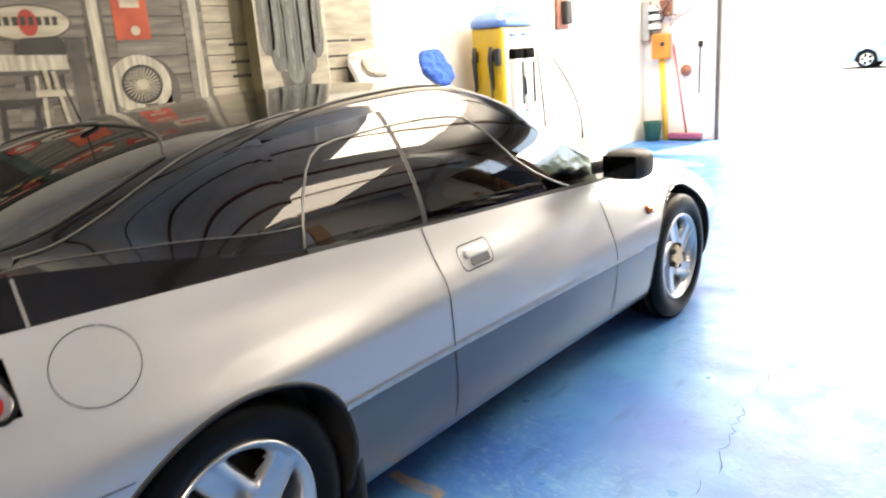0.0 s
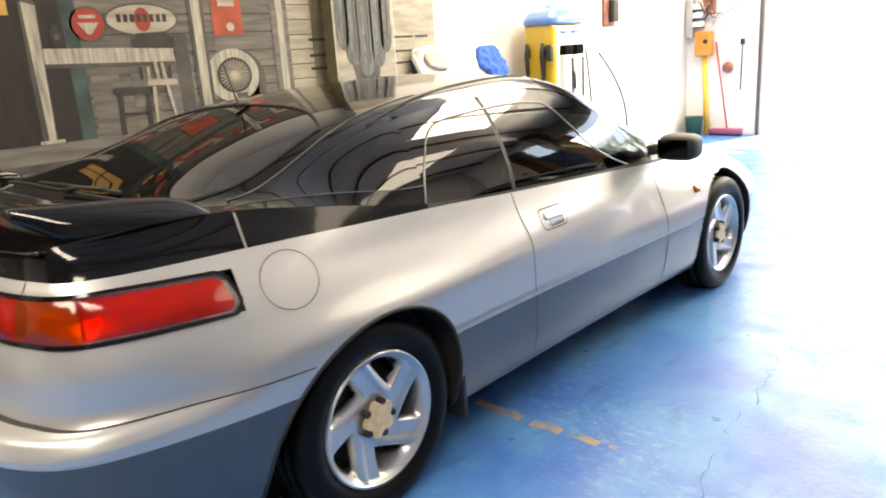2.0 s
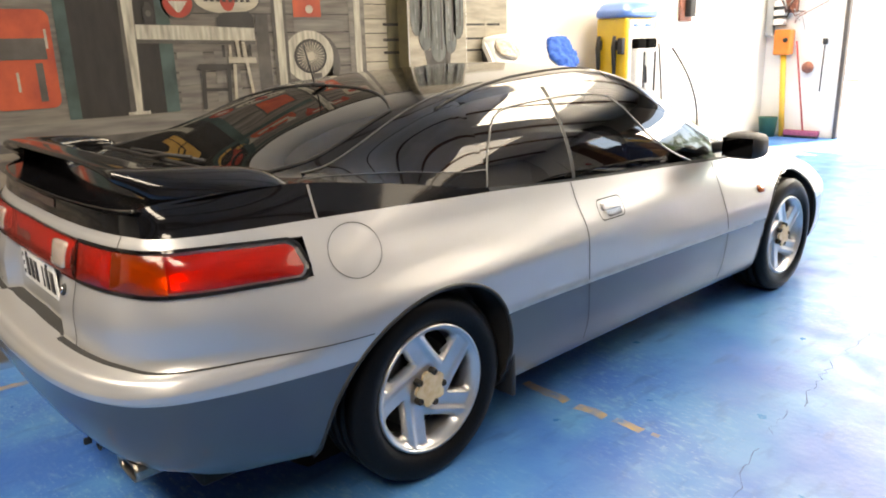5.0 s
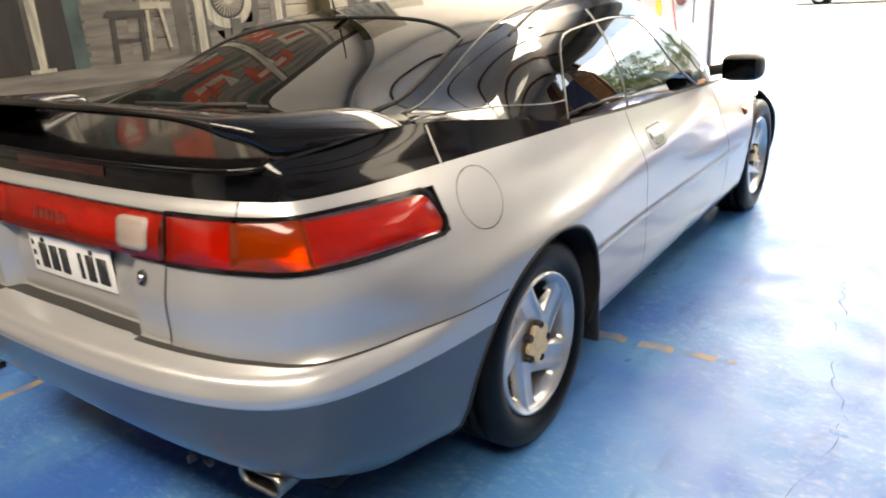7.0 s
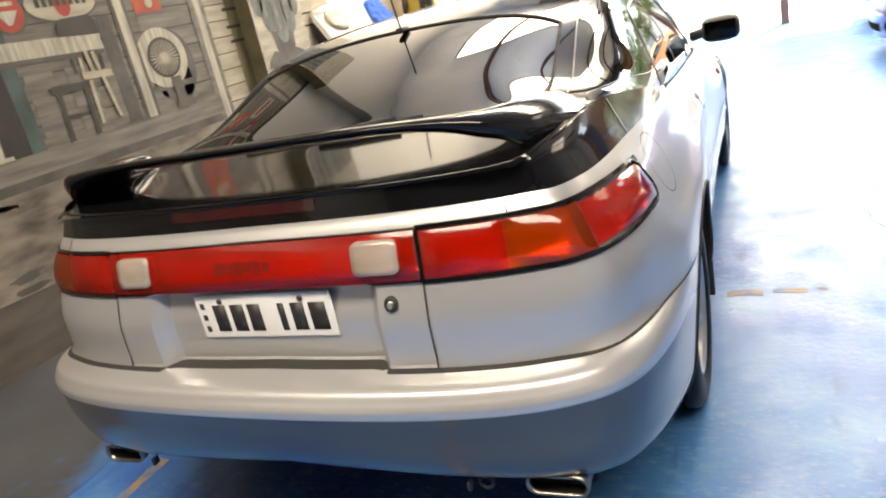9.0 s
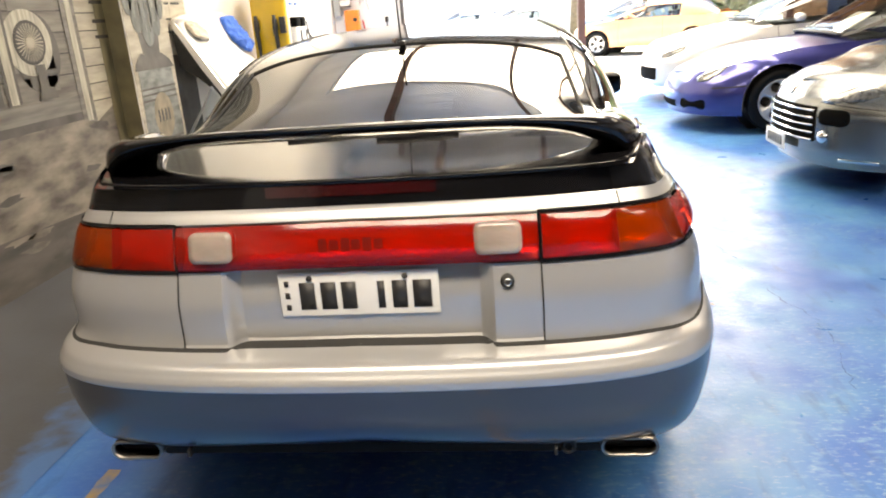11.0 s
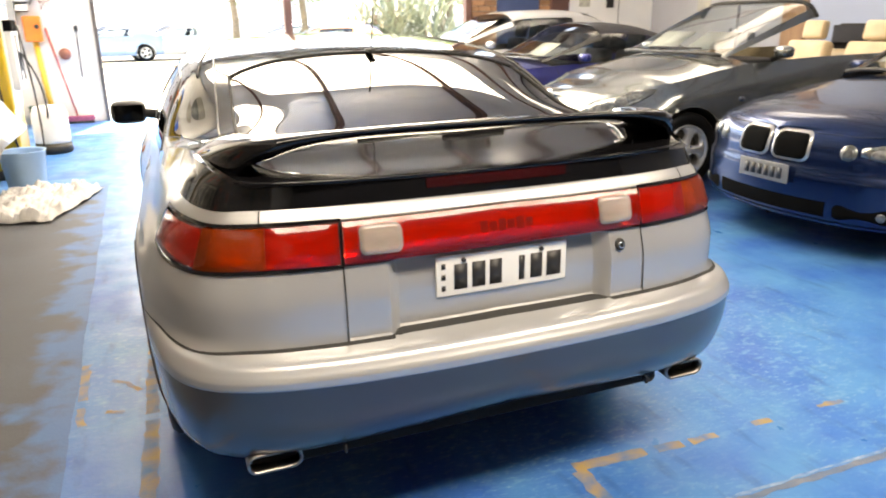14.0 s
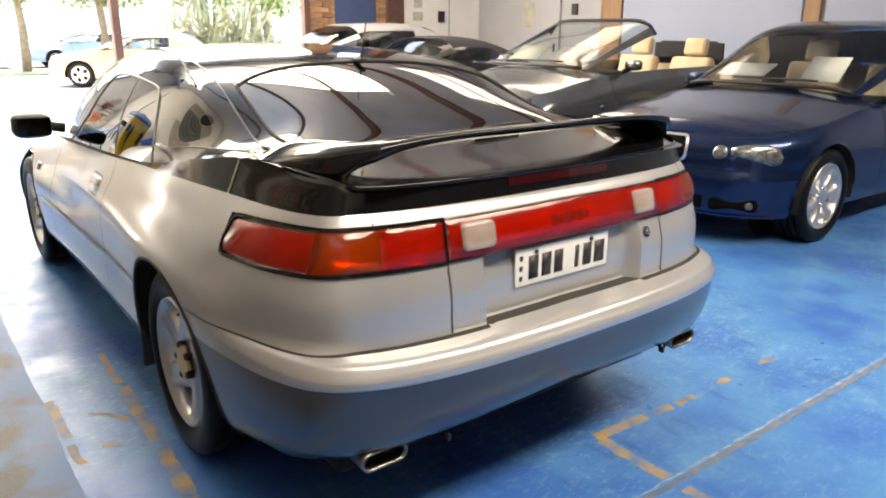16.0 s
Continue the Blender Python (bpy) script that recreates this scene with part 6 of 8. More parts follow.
for z0, z1, m in ((0.0, 0.45, P_SOIL_DARK), (0.45, 1.15, P_SHADE), (1.15, 2.2, P_CREAM)):
    part("painted_backdrop", prism(quad(3.2, 3.85, z0, z1), 0.001, "x", XL + 0.0), m, wall_left, smooth=False)
for y0, y1 in ((3.21, 3.75),):
    for z in (1.32, 1.42, 1.54):
        part("painted_rail_line", prism(quad(y0, y1, z, z + 0.018), 0.001, "x", XL + 0.002), P_LINE, wall_left, smooth=False)
part("painted_rail_post", prism(quad(3.55, 3.58, 1.25, 1.62), 0.001, "x", XL + 0.003), P_CREAM, wall_left, smooth=False)


# ---- the other cars, nose towards the coupe ----
NAVY = mat("dark_blue_metallic", (0.007, 0.024, 0.085), rough=0.26, metal=0.75, coat=0.55, var=0.06, scale=3)
GUNMETAL = mat("grey_green_metallic", (0.225, 0.24, 0.235), rough=0.22, metal=0.8, coat=1.0, var=0.05, scale=3)
GREY_PLATE = mat("worn_grey_plate", (0.20, 0.20, 0.20), rough=0.4, var=0.1, scale=20)
PURPLE = mat("violet_blue_metallic", (0.035, 0.040, 0.190), rough=0.28, metal=0.7, coat=0.8, var=0.06, scale=3)
LIGHT_SILVER = mat("light_silver_metallic", (0.62, 0.63, 0.63), rough=0.28, metal=0.5, coat=1.0, var=0.03, scale=3)
ORANGE_CAR = mat("orange_car_paint", (0.70, 0.32, 0.14), rough=0.3, coat=1.0, var=0.05)
PALE_CAR = mat("pale_blue_car_paint", (0.25, 0.38, 0.6), rough=0.3, coat=1.0, var=0.05)
BEIGE = mat("beige_leather", (0.56, 0.43, 0.27), rough=0.55, var=0.1, scale=8, bump=0.2, bscale=150)
SOFT_TOP = mat("dark_soft_top", (0.014, 0.014, 0.02), rough=0.85, var=0.15, scale=12, bump=0.3, bscale=250)
LAMP_GLASS = mat("headlamp_lens", (0.17, 0.175, 0.17), rough=0.18, metal=0.5, coat=1.0, var=0.6, scale=34)
LAMP_DARK = mat("headlamp_reflector", (0.16, 0.165, 0.165), rough=0.28, metal=0.6, var=0.5, scale=40)
GRILLE = mat("black_grille", (0.003, 0.003, 0.003), rough=0.9, spec=0.08)
SPOKED = (0.205, 0.308, 0.21, 5, 0.130, 0.36, 0.0, 0.052, 5, ALLOY)


def build_car(root, o):
    """A parked car from a plan outline, profiles and canopy keys; y is ahead, the rear axle at y = 0."""
    sk = Skin(o["outline"], o["profiles"])
    paintm = o["paint"]
    wb, nose = o["wheelbase"], o["outline"][-1][1]
    low = curve([(0, o.get("low", 0.22)), (sk.len, o.get("low", 0.22))])
    belt = curve([(sk.at_y(y), z) for y, z in o["belt"] if y < nose - 0.25] + [(sk.len, o["belt"][-1][1])])
    arches = ((0.0, 0.305, 0.355, 1.0, 0.0), (wb, 0.305, 0.355, 1.0, 0.0))
    s_c, s_b, s_d0, s_d1 = sk.at_y(o["cowl"]), sk.at_y(o["boot"]), sk.at_y(o["door"][0]), sk.at_y(o["door"][1])
    for side in (1, -1):
        part("rear_wing_panel", sk.band(0, s_d0, low, belt, side, rows=18, step=0.03, arches=arches), paintm, root)
        d = part("door", sk.band(s_d0, s_d1, low, belt, side, rows=16, step=0.05), paintm, root)
        part("handle", sk.patch(rrect(s_d0 + 0.14, belt(s_d0) - 0.13, 0.17, 0.035, 0.015), side, off=0.02), paintm, d)
        part("front_wing_panel", sk.band(s_d1, sk.len, low, belt, side, rows=22, step=0.022, arches=arches), paintm, root)
        for s in (s_d0, s_d1):
            part("door_gap", sk.ribbon([(s, belt(s) - 0.005), (s, 0.25)], 0.006, side), SEAM, root)
        for y0 in (0.0, wb):
            lip = [Vector((side * (o["width"] - 0.012), y0 + 0.355 * math.cos(radians(a)), 0.305 + 0.355 * math.sin(radians(a)))) for a in range(-12, 193, 8)]
            part("wheel_well", grid_bm([lip, [Vector((side * 0.5, p.y, p.z)) for p in lip]]), WELL, root)
            part("well_liner", grid_bm([[Vector((side * 0.5, y0 + q * math.cos(radians(a)), 0.305 + q * math.sin(radians(a)))) for a in range(0, 361, 20)] for q in (0.0, 0.355)]), WELL, root)
            make_wheel(root, (side * (o["width"] - 0.125), y0, 0.308), side, o.get("wheel", SPOKED))
    crown = o.get("crown", 0.06)

    def deck(s0, s1, n, lift):
        rows = []
        for j in range(n + 1):
            s = s0 + (s1 - s0) * j / n
            e = sk.p(s, belt(s))
            t = abs(e.x) / o["width"]
            rows.append([Vector((e.x * u, e.y + 0.02 * (1 - u * u) * (1 if lift > 0 else 0), e.z - 0.001 + lift * min(1, t * 1.15) * (1 - abs(u) ** 2.4))) for u in np.linspace(-1, 1, 29)])
        return grid_bm(rows)

    part("bonnet", deck(s_c, sk.len, 60, crown), paintm, root)
    part("boot_lid", deck(0.0, s_b, 30, crown * 0.6), paintm, root)
    part("underbody", box(o["width"] * 1.2, nose - 0.45, 0.06, (0, nose / 2 - 0.28, 0.2), 0.01), WELL, root)
    part("cabin_floor", box(o["width"] * 1.6, o["cowl"] - o["boot"], 0.05, (0, (o["cowl"] + o["boot"]) / 2, 0.26), 0.01), SEAT_GREY, root)
    part("dashboard", box(o["width"] * 1.55, 0.55, 0.22, (0, o["cowl"] - 0.33, belt(s_c) - 0.20), 0.06, 3), MATTE, root)
    # canopy
    xe, ze, zc = o["xe"], o["ze"], o["zc"]

    def cn(y, u, off=0.0):
        e, a, b = pchip(xe, y), pchip(ze, y), pchip(zc, y)
        f = max(0.0, 1 - abs(u) ** o.get("n", 3.0)) ** (1 / o.get("m", 1.7))
        return Vector((u * e, y + o.get("bow", 0.10) * (1 - u * u) * o["bowdir"](y), a + (b - a) * f + off))

    def cg(y0, y1, u0, u1, ny=14, nu=16, off=0.0):
        return grid_bm([[cn(y0 + (y1 - y0) * j / ny, math.sin(math.asin(u0) + (math.asin(u1) - math.asin(u0)) * i / nu), off) for i in range(nu + 1)] for j in range(ny + 1)])

    c = (0, 0.8, 0.7)
    y_w0, y_w1, y_r = o["screen"]
    ug = o.get("ug", 0.84)
    shell("windscreen", cg(y_w0, y_w1, -ug, ug, 14, 30), o.get("glass", GLASS_LIGHT), root, c)
    for side in (1, -1):
        a, b = sorted((side * ug, side * (ug + 0.065)))
        shell("screen_pillar", cg(y_w0, y_w1, a, b, 14, 3, 0.003), o.get("pillar", o.get("frame", paintm)), root, c)
    if o["roof"] is not None:
        shell("roof", cg(y_r, y_w0, -0.78, 0.78, 20, 30), o["roof"], root, c)
        shell("rear_glass", cg(o["tail"], y_r, -0.74, 0.74, 12, 24), GLASS, root, c)
        for side in (1, -1):
            a, b = sorted((side * 0.78, side * 0.835))
            shell("roof_rail", cg(y_r, y_w0, a, b, 20, 3), o["roof"], root, c)
            a, b = sorted((side * 0.74, side * 1.0))
            shell("rear_pillar", cg(o["tail"], y_r + 0.25, a, b, 12, 10), o["roof"], root, c)
            a, b = sorted((side * 0.835, side * 1.0))
            shell("side_window", cg(y_r + 0.25, y_w1 - 0.02, a, b, 20, 10), GLASS_LIGHT, root, c)
    else:
        part("screen_header", tube([cn(y_w0, u, 0.0) for u in np.linspace(-ug - 0.06, ug + 0.06, 21)], 0.018, 8), o.get("frame", paintm), root)
    part("screen_base", tube([cn(y_w1, u, 0.004) for u in np.linspace(-ug, ug, 21)], 0.016, 6), MATTE, root)
    part("wiper", tube([cn(y_w1 - 0.05, u, 0.02) for u in np.linspace(-0.55, 0.35, 9)], 0.009, 6), MATTE, root)
    for side in (1, -1):
        e = sk.p(sk.at_y(y_w1 - 0.42), belt(sk.at_y(y_w1 - 0.42)))
        bm = bmesh.new()
        bmesh.ops.create_uvsphere(bm, u_segments=16, v_segments=10, radius=1)
        for v in bm.verts:
            v.co = Vector((side * (e.x + 0.09) + math.copysign(abs(v.co.x) ** 0.6, v.co.x) * 0.085, e.y + v.co.y * 0.06, e.z + 0.075 + math.copysign(abs(v.co.z) ** 0.6, v.co.z) * 0.05))
        mir = part("door_mirror", bm, paintm, root)
        part("mirror_arm", tube([(side * (e.x - 0.02), e.y, e.z + 0.01), (side * (e.x + 0.06), e.y, e.z + 0.05)], 0.025, 8), MATTE, mir)
    for x in (-0.36, 0.36):
        seat(root, x, o.get("seat_y", 1.0), o.get("seat_z", 0.36), o.get("seats", SEAT_GREY), 0.5, True, "seat", o.get("seat_h", 0.60))
    return sk, belt, cn


def paper_on(root, cn, y, u, w=0.40, h=0.27, drop=0.05, lean=60):
    p = cn(y - 0.03, u, -drop)
    q = box(w, 0.003, h, (0, 0, 0))
    q.transform(Matrix.Translation(p - Vector((0, 0.0, 0.03))) @ Matrix.Rotation(radians(lean), 4, "X"))
    part("price_sheet", q, PAPER, root, "white paper sheet behind the windscreen")


def number_plate(root, sk, z, mat_bars=INK, w=0.372, h=0.11, off=0.02, ground=PLATE):
    s = sk.len
    y = sk.p(s, z).y + off
    pl = part("number_plate", box(w, 0.008, h, (0, y, z - h / 2), 0.003), ground, root)
    for k in range(6):
        part("character_bar", box(0.034, 0.003, h * 0.58, (-0.125 + 0.05 * k, y + 0.005, z - h * 0.29)), mat_bars, pl)
    return pl


def fwd(y):
    return max(0.0, min(1.0, (y - 0.9) / 1.0))


# dark blue hatch with twin kidney grille
bmw = thing("blue_hatchback_car", "dark blue metallic hatchback with twin chrome grilles and beige seats", "car", pose(6.12, 0.83, 0, 0, 0, 90), "parked cars")
o = dict(
    outline=[(0, -0.77), (0.4, -0.75), (0.7, -0.66), (0.82, -0.45), (0.865, -0.1), (0.872, 0.6), (0.872, 1.4), (0.876, 2.2), (0.876, 2.725), (0.85, 2.98), (0.77, 3.2), (0.58, 3.37), (0.3, 3.46), (0, 3.49)],
    profiles=[((0, None), [(0.2, 0.06), (0.3, 0.0), (0.5, 0.0), (0.7, 0.05), (0.95, 0.1)]),
              ((None, 0.0), [(0.2, 0.07), (0.3, 0.02), (0.45, 0.0), (0.62, 0.0), (0.72, 0.02), (0.82, 0.05), (0.92, 0.08)]),
              ((None, 2.2), [(0.2, 0.07), (0.3, 0.02), (0.45, 0.0), (0.62, 0.0), (0.72, 0.02), (0.82, 0.05), (0.92, 0.09)]),
              ((None, 2.75), [(0.2, 0.06), (0.3, 0.01), (0.45, 0.0), (0.6, 0.0), (0.7, 0.02), (0.76, 0.06), (0.81, 0.12), (0.85, 0.2)]),
              ((None, 3.2), [(0.2, 0.03), (0.28, 0.0), (0.40, 0.0), (0.46, 0.0), (0.50, 0.015), (0.58, 0.02), (0.66, 0.04), (0.72, 0.10), (0.76, 0.19)])],
    wheelbase=2.725, width=0.876, belt=[(-0.7, 0.93), (0.0, 0.92), (1.0, 0.89), (2.1, 0.865), (2.6, 0.80), (3.0, 0.755), (3.3, 0.725), (3.49, 0.70)],
    cowl=2.05, boot=-0.5, door=(0.75, 2.0), paint=NAVY, crown=0.085, low=0.20,
    xe=[(-0.7, 0.68), (0.5, 0.745), (1.5, 0.755), (2.15, 0.74)], ze=[(-0.7, 0.93), (0.5, 0.905), (1.5, 0.88), (2.15, 0.865)],
    zc=[(-0.7, 0.99), (-0.3, 1.31), (-0.1, 1.395), (0.5, 1.445), (1.0, 1.445), (1.28, 1.405), (1.7, 1.195), (2.1, 0.978), (2.2, 0.94)],
    screen=(1.28, 2.12, -0.1), tail=-0.68, roof=NAVY, bowdir=fwd, seats=BEIGE, seat_y=0.98, seat_z=0.40, n=5.0, m=2.0, glass=GLASS_CLEAR, ug=0.88,
    wheel=(0.215, 0.312, 0.22, 7, 0.135, 0.25, 0.0, 0.058, 5, ALLOY))
sk, belt, cn = build_car(bmw, o)
for side in (1, -1):
    kid = part("kidney_grille", sk.patch(rrect(sk.at_xf(0.140), 0.620, 0.250, 0.175, 0.05), side, off=0.012), ALLOY, bmw, "chrome kidney grille")
    part("grille_mesh", sk.patch(rrect(sk.at_xf(0.140), 0.620, 0.222, 0.147, 0.038), side, off=0.0145), GRILLE, kid)
    for k in range(7):
        part("grille_slat", sk.ribbon([(sk.at_xf(0.140) + 0.026 * (k - 3), 0.552), (sk.at_xf(0.140) + 0.026 * (k - 3), 0.688)], 0.003, side, off=0.0165), GRILLE, kid)
    s1 = sk.at_xf(0.475)
    part("inner_lamp", sk.patch(ellipse(s1, 0.615, 0.046, 0.044, 24), side, off=0.006, dome=0.005), LAMP_GLASS, bmw)
    part("inner_lamp_core", sk.patch(ellipse(s1, 0.615, 0.030, 0.029, 16), side, off=0.012, dome=0.002), LAMP_DARK, bmw)
    s2 = sk.at_xf(0.70)
    hl = part("headlamp", sk.patch([(s2 - 0.13, 0.60), (s2 - 0.12, 0.56), (s2 - 0.06, 0.545), (s2 + 0.05, 0.575), (s2 + 0.20, 0.605), (s2 + 0.20, 0.645), (s2 + 0.10, 0.668), (s2 - 0.04, 0.672), (s2 - 0.11, 0.65)], side, off=0.006, dome=0.004), LAMP_GLASS, bmw, "clear headlamp lens")
    part("lamp_bowl", sk.patch(ellipse(s2 - 0.06, 0.607, 0.045, 0.045, 20), side, off=0.011, dome=0.003), LAMP_DARK, hl)
    part("lamp_bowl", sk.patch(ellipse(s2 + 0.09, 0.62, 0.06, 0.028, 20), side, off=0.011, dome=0.002), LAMP_DARK, hl)
    part("fog_intake", sk.patch(rrect(sk.at_xf(0.58), 0.285, 0.30, 0.085, 0.03), side, off=0.003), GRILLE, bmw)
    part("fog_lamp", sk.patch(ellipse(sk.at_xf(0.66), 0.285, 0.024, 0.024, 16), side, off=0.006, dome=0.003), LAMP_DARK, bmw)
    part("bonnet_line", sk.ribbon([(sk.at_xf(0.22), 0.70), (sk.at_xf(0.5), 0.70), (sk.at_xf(0.74), 0.715), (sk.at_y(2.9), 0.765)], 0.0028, side), SEAM, bmw)
part("lower_intake", join(*[sk.band(sk.at_xf(0.40), sk.len, const(0.245), const(0.33), sd, rows=2, off=0.004) for sd in (1, -1)]), GRILLE, bmw)
part("bumper_trim", join(*[sk.band(sk.at_xf(0.76), sk.len, const(0.207), const(0.217), sd, rows=2, off=0.008) for sd in (1, -1)]), NAVY, bmw)
number_plate(bmw, sk, 0.455, ground=GREY_PLATE)
paper_on(bmw, cn, 1.96, 0.40, 0.42, 0.22, 0.02, 66)
paper_on(bmw, cn, 1.92, -0.44, 0.29, 0.25, 0.06, 46)
seat(bmw, 0, 0.05, 0.4, BEIGE, 1.2, True, "rear_bench", 0.55)

# grey-green open cabriolet
peu = thing("grey_cabriolet_car", "grey-green open-top cabriolet with chrome grille and beige headrests", "car", pose(5.78, 3.02, 0, 0, 0, 90), "parked cars")
o = dict(
    outline=[(0, -0.86), (0.4, -0.84), (0.7, -0.74), (0.83, -0.5), (0.872, -0.1), (0.876, 0.6), (0.876, 1.4), (0.88, 2.2), (0.88, 2.61), (0.85, 2.9), (0.75, 3.16), (0.54, 3.37), (0.28, 3.48), (0, 3.51)],
    profiles=[((0, None), [(0.2, 0.06), (0.3, 0.0), (0.5, 0.0), (0.7, 0.05), (1.0, 0.1)]),
              ((None, 0.0), [(0.2, 0.07), (0.3, 0.02), (0.45, 0.0), (0.62, 0.0), (0.75, 0.015), (0.88, 0.05), (1.04, 0.09)]),
              ((None, 2.1), [(0.2, 0.07), (0.3, 0.02), (0.45, 0.0), (0.62, 0.0), (0.75, 0.015), (0.88, 0.06), (1.0, 0.11)]),
              ((None, 2.65), [(0.2, 0.06), (0.3, 0.01), (0.45, 0.0), (0.62, 0.0), (0.74, 0.015), (0.82, 0.06), (0.88, 0.13), (0.92, 0.22)]),
              ((None, 3.16), [(0.2, 0.03), (0.28, 0.0), (0.40, 0.0), (0.52, 0.0), (0.6, 0.02), (0.66, 0.06), (0.72, 0.13), (0.78, 0.23), (0.82, 0.32)]),
              ((None, 3.30), [(0.2, 0.03), (0.28, 0.0), (0.40, 0.0), (0.52, 0.0), (0.6, 0.02), (0.66, 0.06), (0.72, 0.13), (0.78, 0.23), (0.82, 0.32)])],
    wheelbase=2.61, width=0.88, belt=[(-0.8, 1.02), (0.0, 1.015), (1.0, 1.005), (2.0, 0.965), (2.5, 0.885), (2.9, 0.818), (3.2, 0.76), (3.51, 0.71)],
    cowl=2.0, boot=-0.25, door=(0.62, 1.95), paint=GUNMETAL, crown=0.085, low=0.19,
    xe=[(-0.7, 0.68), (0.5, 0.745), (1.5, 0.755), (2.15, 0.74)], ze=[(-0.7, 1.01), (0.5, 1.005), (1.5, 0.99), (2.15, 0.96)],
    zc=[(-0.7, 1.0), (0.0, 1.3), (0.5, 1.42), (1.0, 1.475), (1.22, 1.455), (1.5, 1.345), (2.1, 1.06), (2.2, 1.02)],
    screen=(1.22, 2.15, 0.0), tail=-0.6, roof=None, frame=SEAM, pillar=GUNMETAL, bowdir=fwd, seats=BEIGE, seat_y=0.44, seat_z=0.40, seat_h=0.60, n=8.0, m=2.4, ug=0.87)
sk, belt, cn = build_car(peu, o)
for x in (-0.33, 0.33):
    seat(peu, x, -0.02, 0.42, BEIGE, 0.46, False, "rear_seat", 0.48)
defl = part("wind_deflector", box(0.92, 0.03, 0.30, (0, -0.34, 0.93), 0.012), SOFT_TOP, peu, "dark mesh wind deflector behind the seats")
part("deflector_frame", tube([(-0.46, -0.34, 0.94), (-0.45, -0.34, 1.17), (-0.37, -0.34, 1.235), (0.37, -0.34, 1.235), (0.45, -0.34, 1.17), (0.46, -0.34, 0.94)], 0.014, 8), MATTE, defl)
bars = part("grille", join(*[sk.band(sk.at_xf(0.40), sk.len, const(0.345), const(0.575), sd, rows=4, off=0.004) for sd in (1, -1)]), GRILLE, peu, "black grille with chrome bars")
for k in range(5):
    z = 0.36 + 0.048 * k
    part("chrome_bar", tube([sk.p(max(0, s), z, 1 if s2 > 0 else -1, 0.018) for s2, s in [(q, sk.at_xf(abs(q))) for q in np.linspace(-0.39, 0.39, 25)]], 0.0075, 6), CHROME, bars)
part("badge", sk.patch(rrect(sk.len - 0.001, 0.665, 0.07, 0.07, 0.02), 1, off=0.014, dome=0.004), CHROME, peu)
for side in (1, -1):
    s1 = sk.at_xf(0.52)
    part("fog_housing", sk.patch(rrect(s1, 0.515, 0.22, 0.105, 0.045), side, off=0.006, dome=0.004), GRILLE, peu)
    part("fog_lamp", sk.patch(ellipse(sk.at_xf(0.46), 0.385, 0.042, 0.042, 20), side, off=0.012, dome=0.014), CHROME, peu)
    part("chrome_strip", sk.patch(rrect(sk.at_xf(0.66), 0.245, 0.26, 0.022, 0.01), side, off=0.006), CHROME, peu)
    a = sk.at_xf(0.40)
    hl = part("headlamp", sk.patch([(a, 0.605), (a - 0.10, 0.60), (a - 0.30, 0.625), (a - 0.52, 0.685), (a - 0.72, 0.765), (a - 0.76, 0.80), (a - 0.60, 0.795), (a - 0.40, 0.755), (a - 0.18, 0.695), (a - 0.04, 0.64)], side, off=0.006, dome=0.012), LAMP_GLASS, peu, "long clear swept-back headlamp")
    part("lamp_bowl", sk.patch(ellipse(a - 0.22, 0.655, 0.06, 0.035, 18), side, off=0.02, dome=0.005), LAMP_DARK, hl)
    part("lamp_bowl", sk.patch(ellipse(a - 0.42, 0.71, 0.07, 0.032, 18), side, off=0.02, dome=0.005), LAMP_DARK, hl)
    part("bumper_line", sk.ribbon([(sk.at_xf(0.45), 0.60), (sk.at_y(2.96), 0.56)], 0.005, side), SEAM, peu)
    part("wing_repeater", sk.patch(ellipse(sk.at_y(2.12), 0.70, 0.03, 0.018, 14), side, off=0.006, dome=0.005), CHROME, peu)
number_plate(peu, sk, 0.315, off=0.045)
paper_on(peu, cn, 1.98, 0.40, drop=0.03)
paper_on(peu, cn, 1.98, -0.35, drop=0.03)

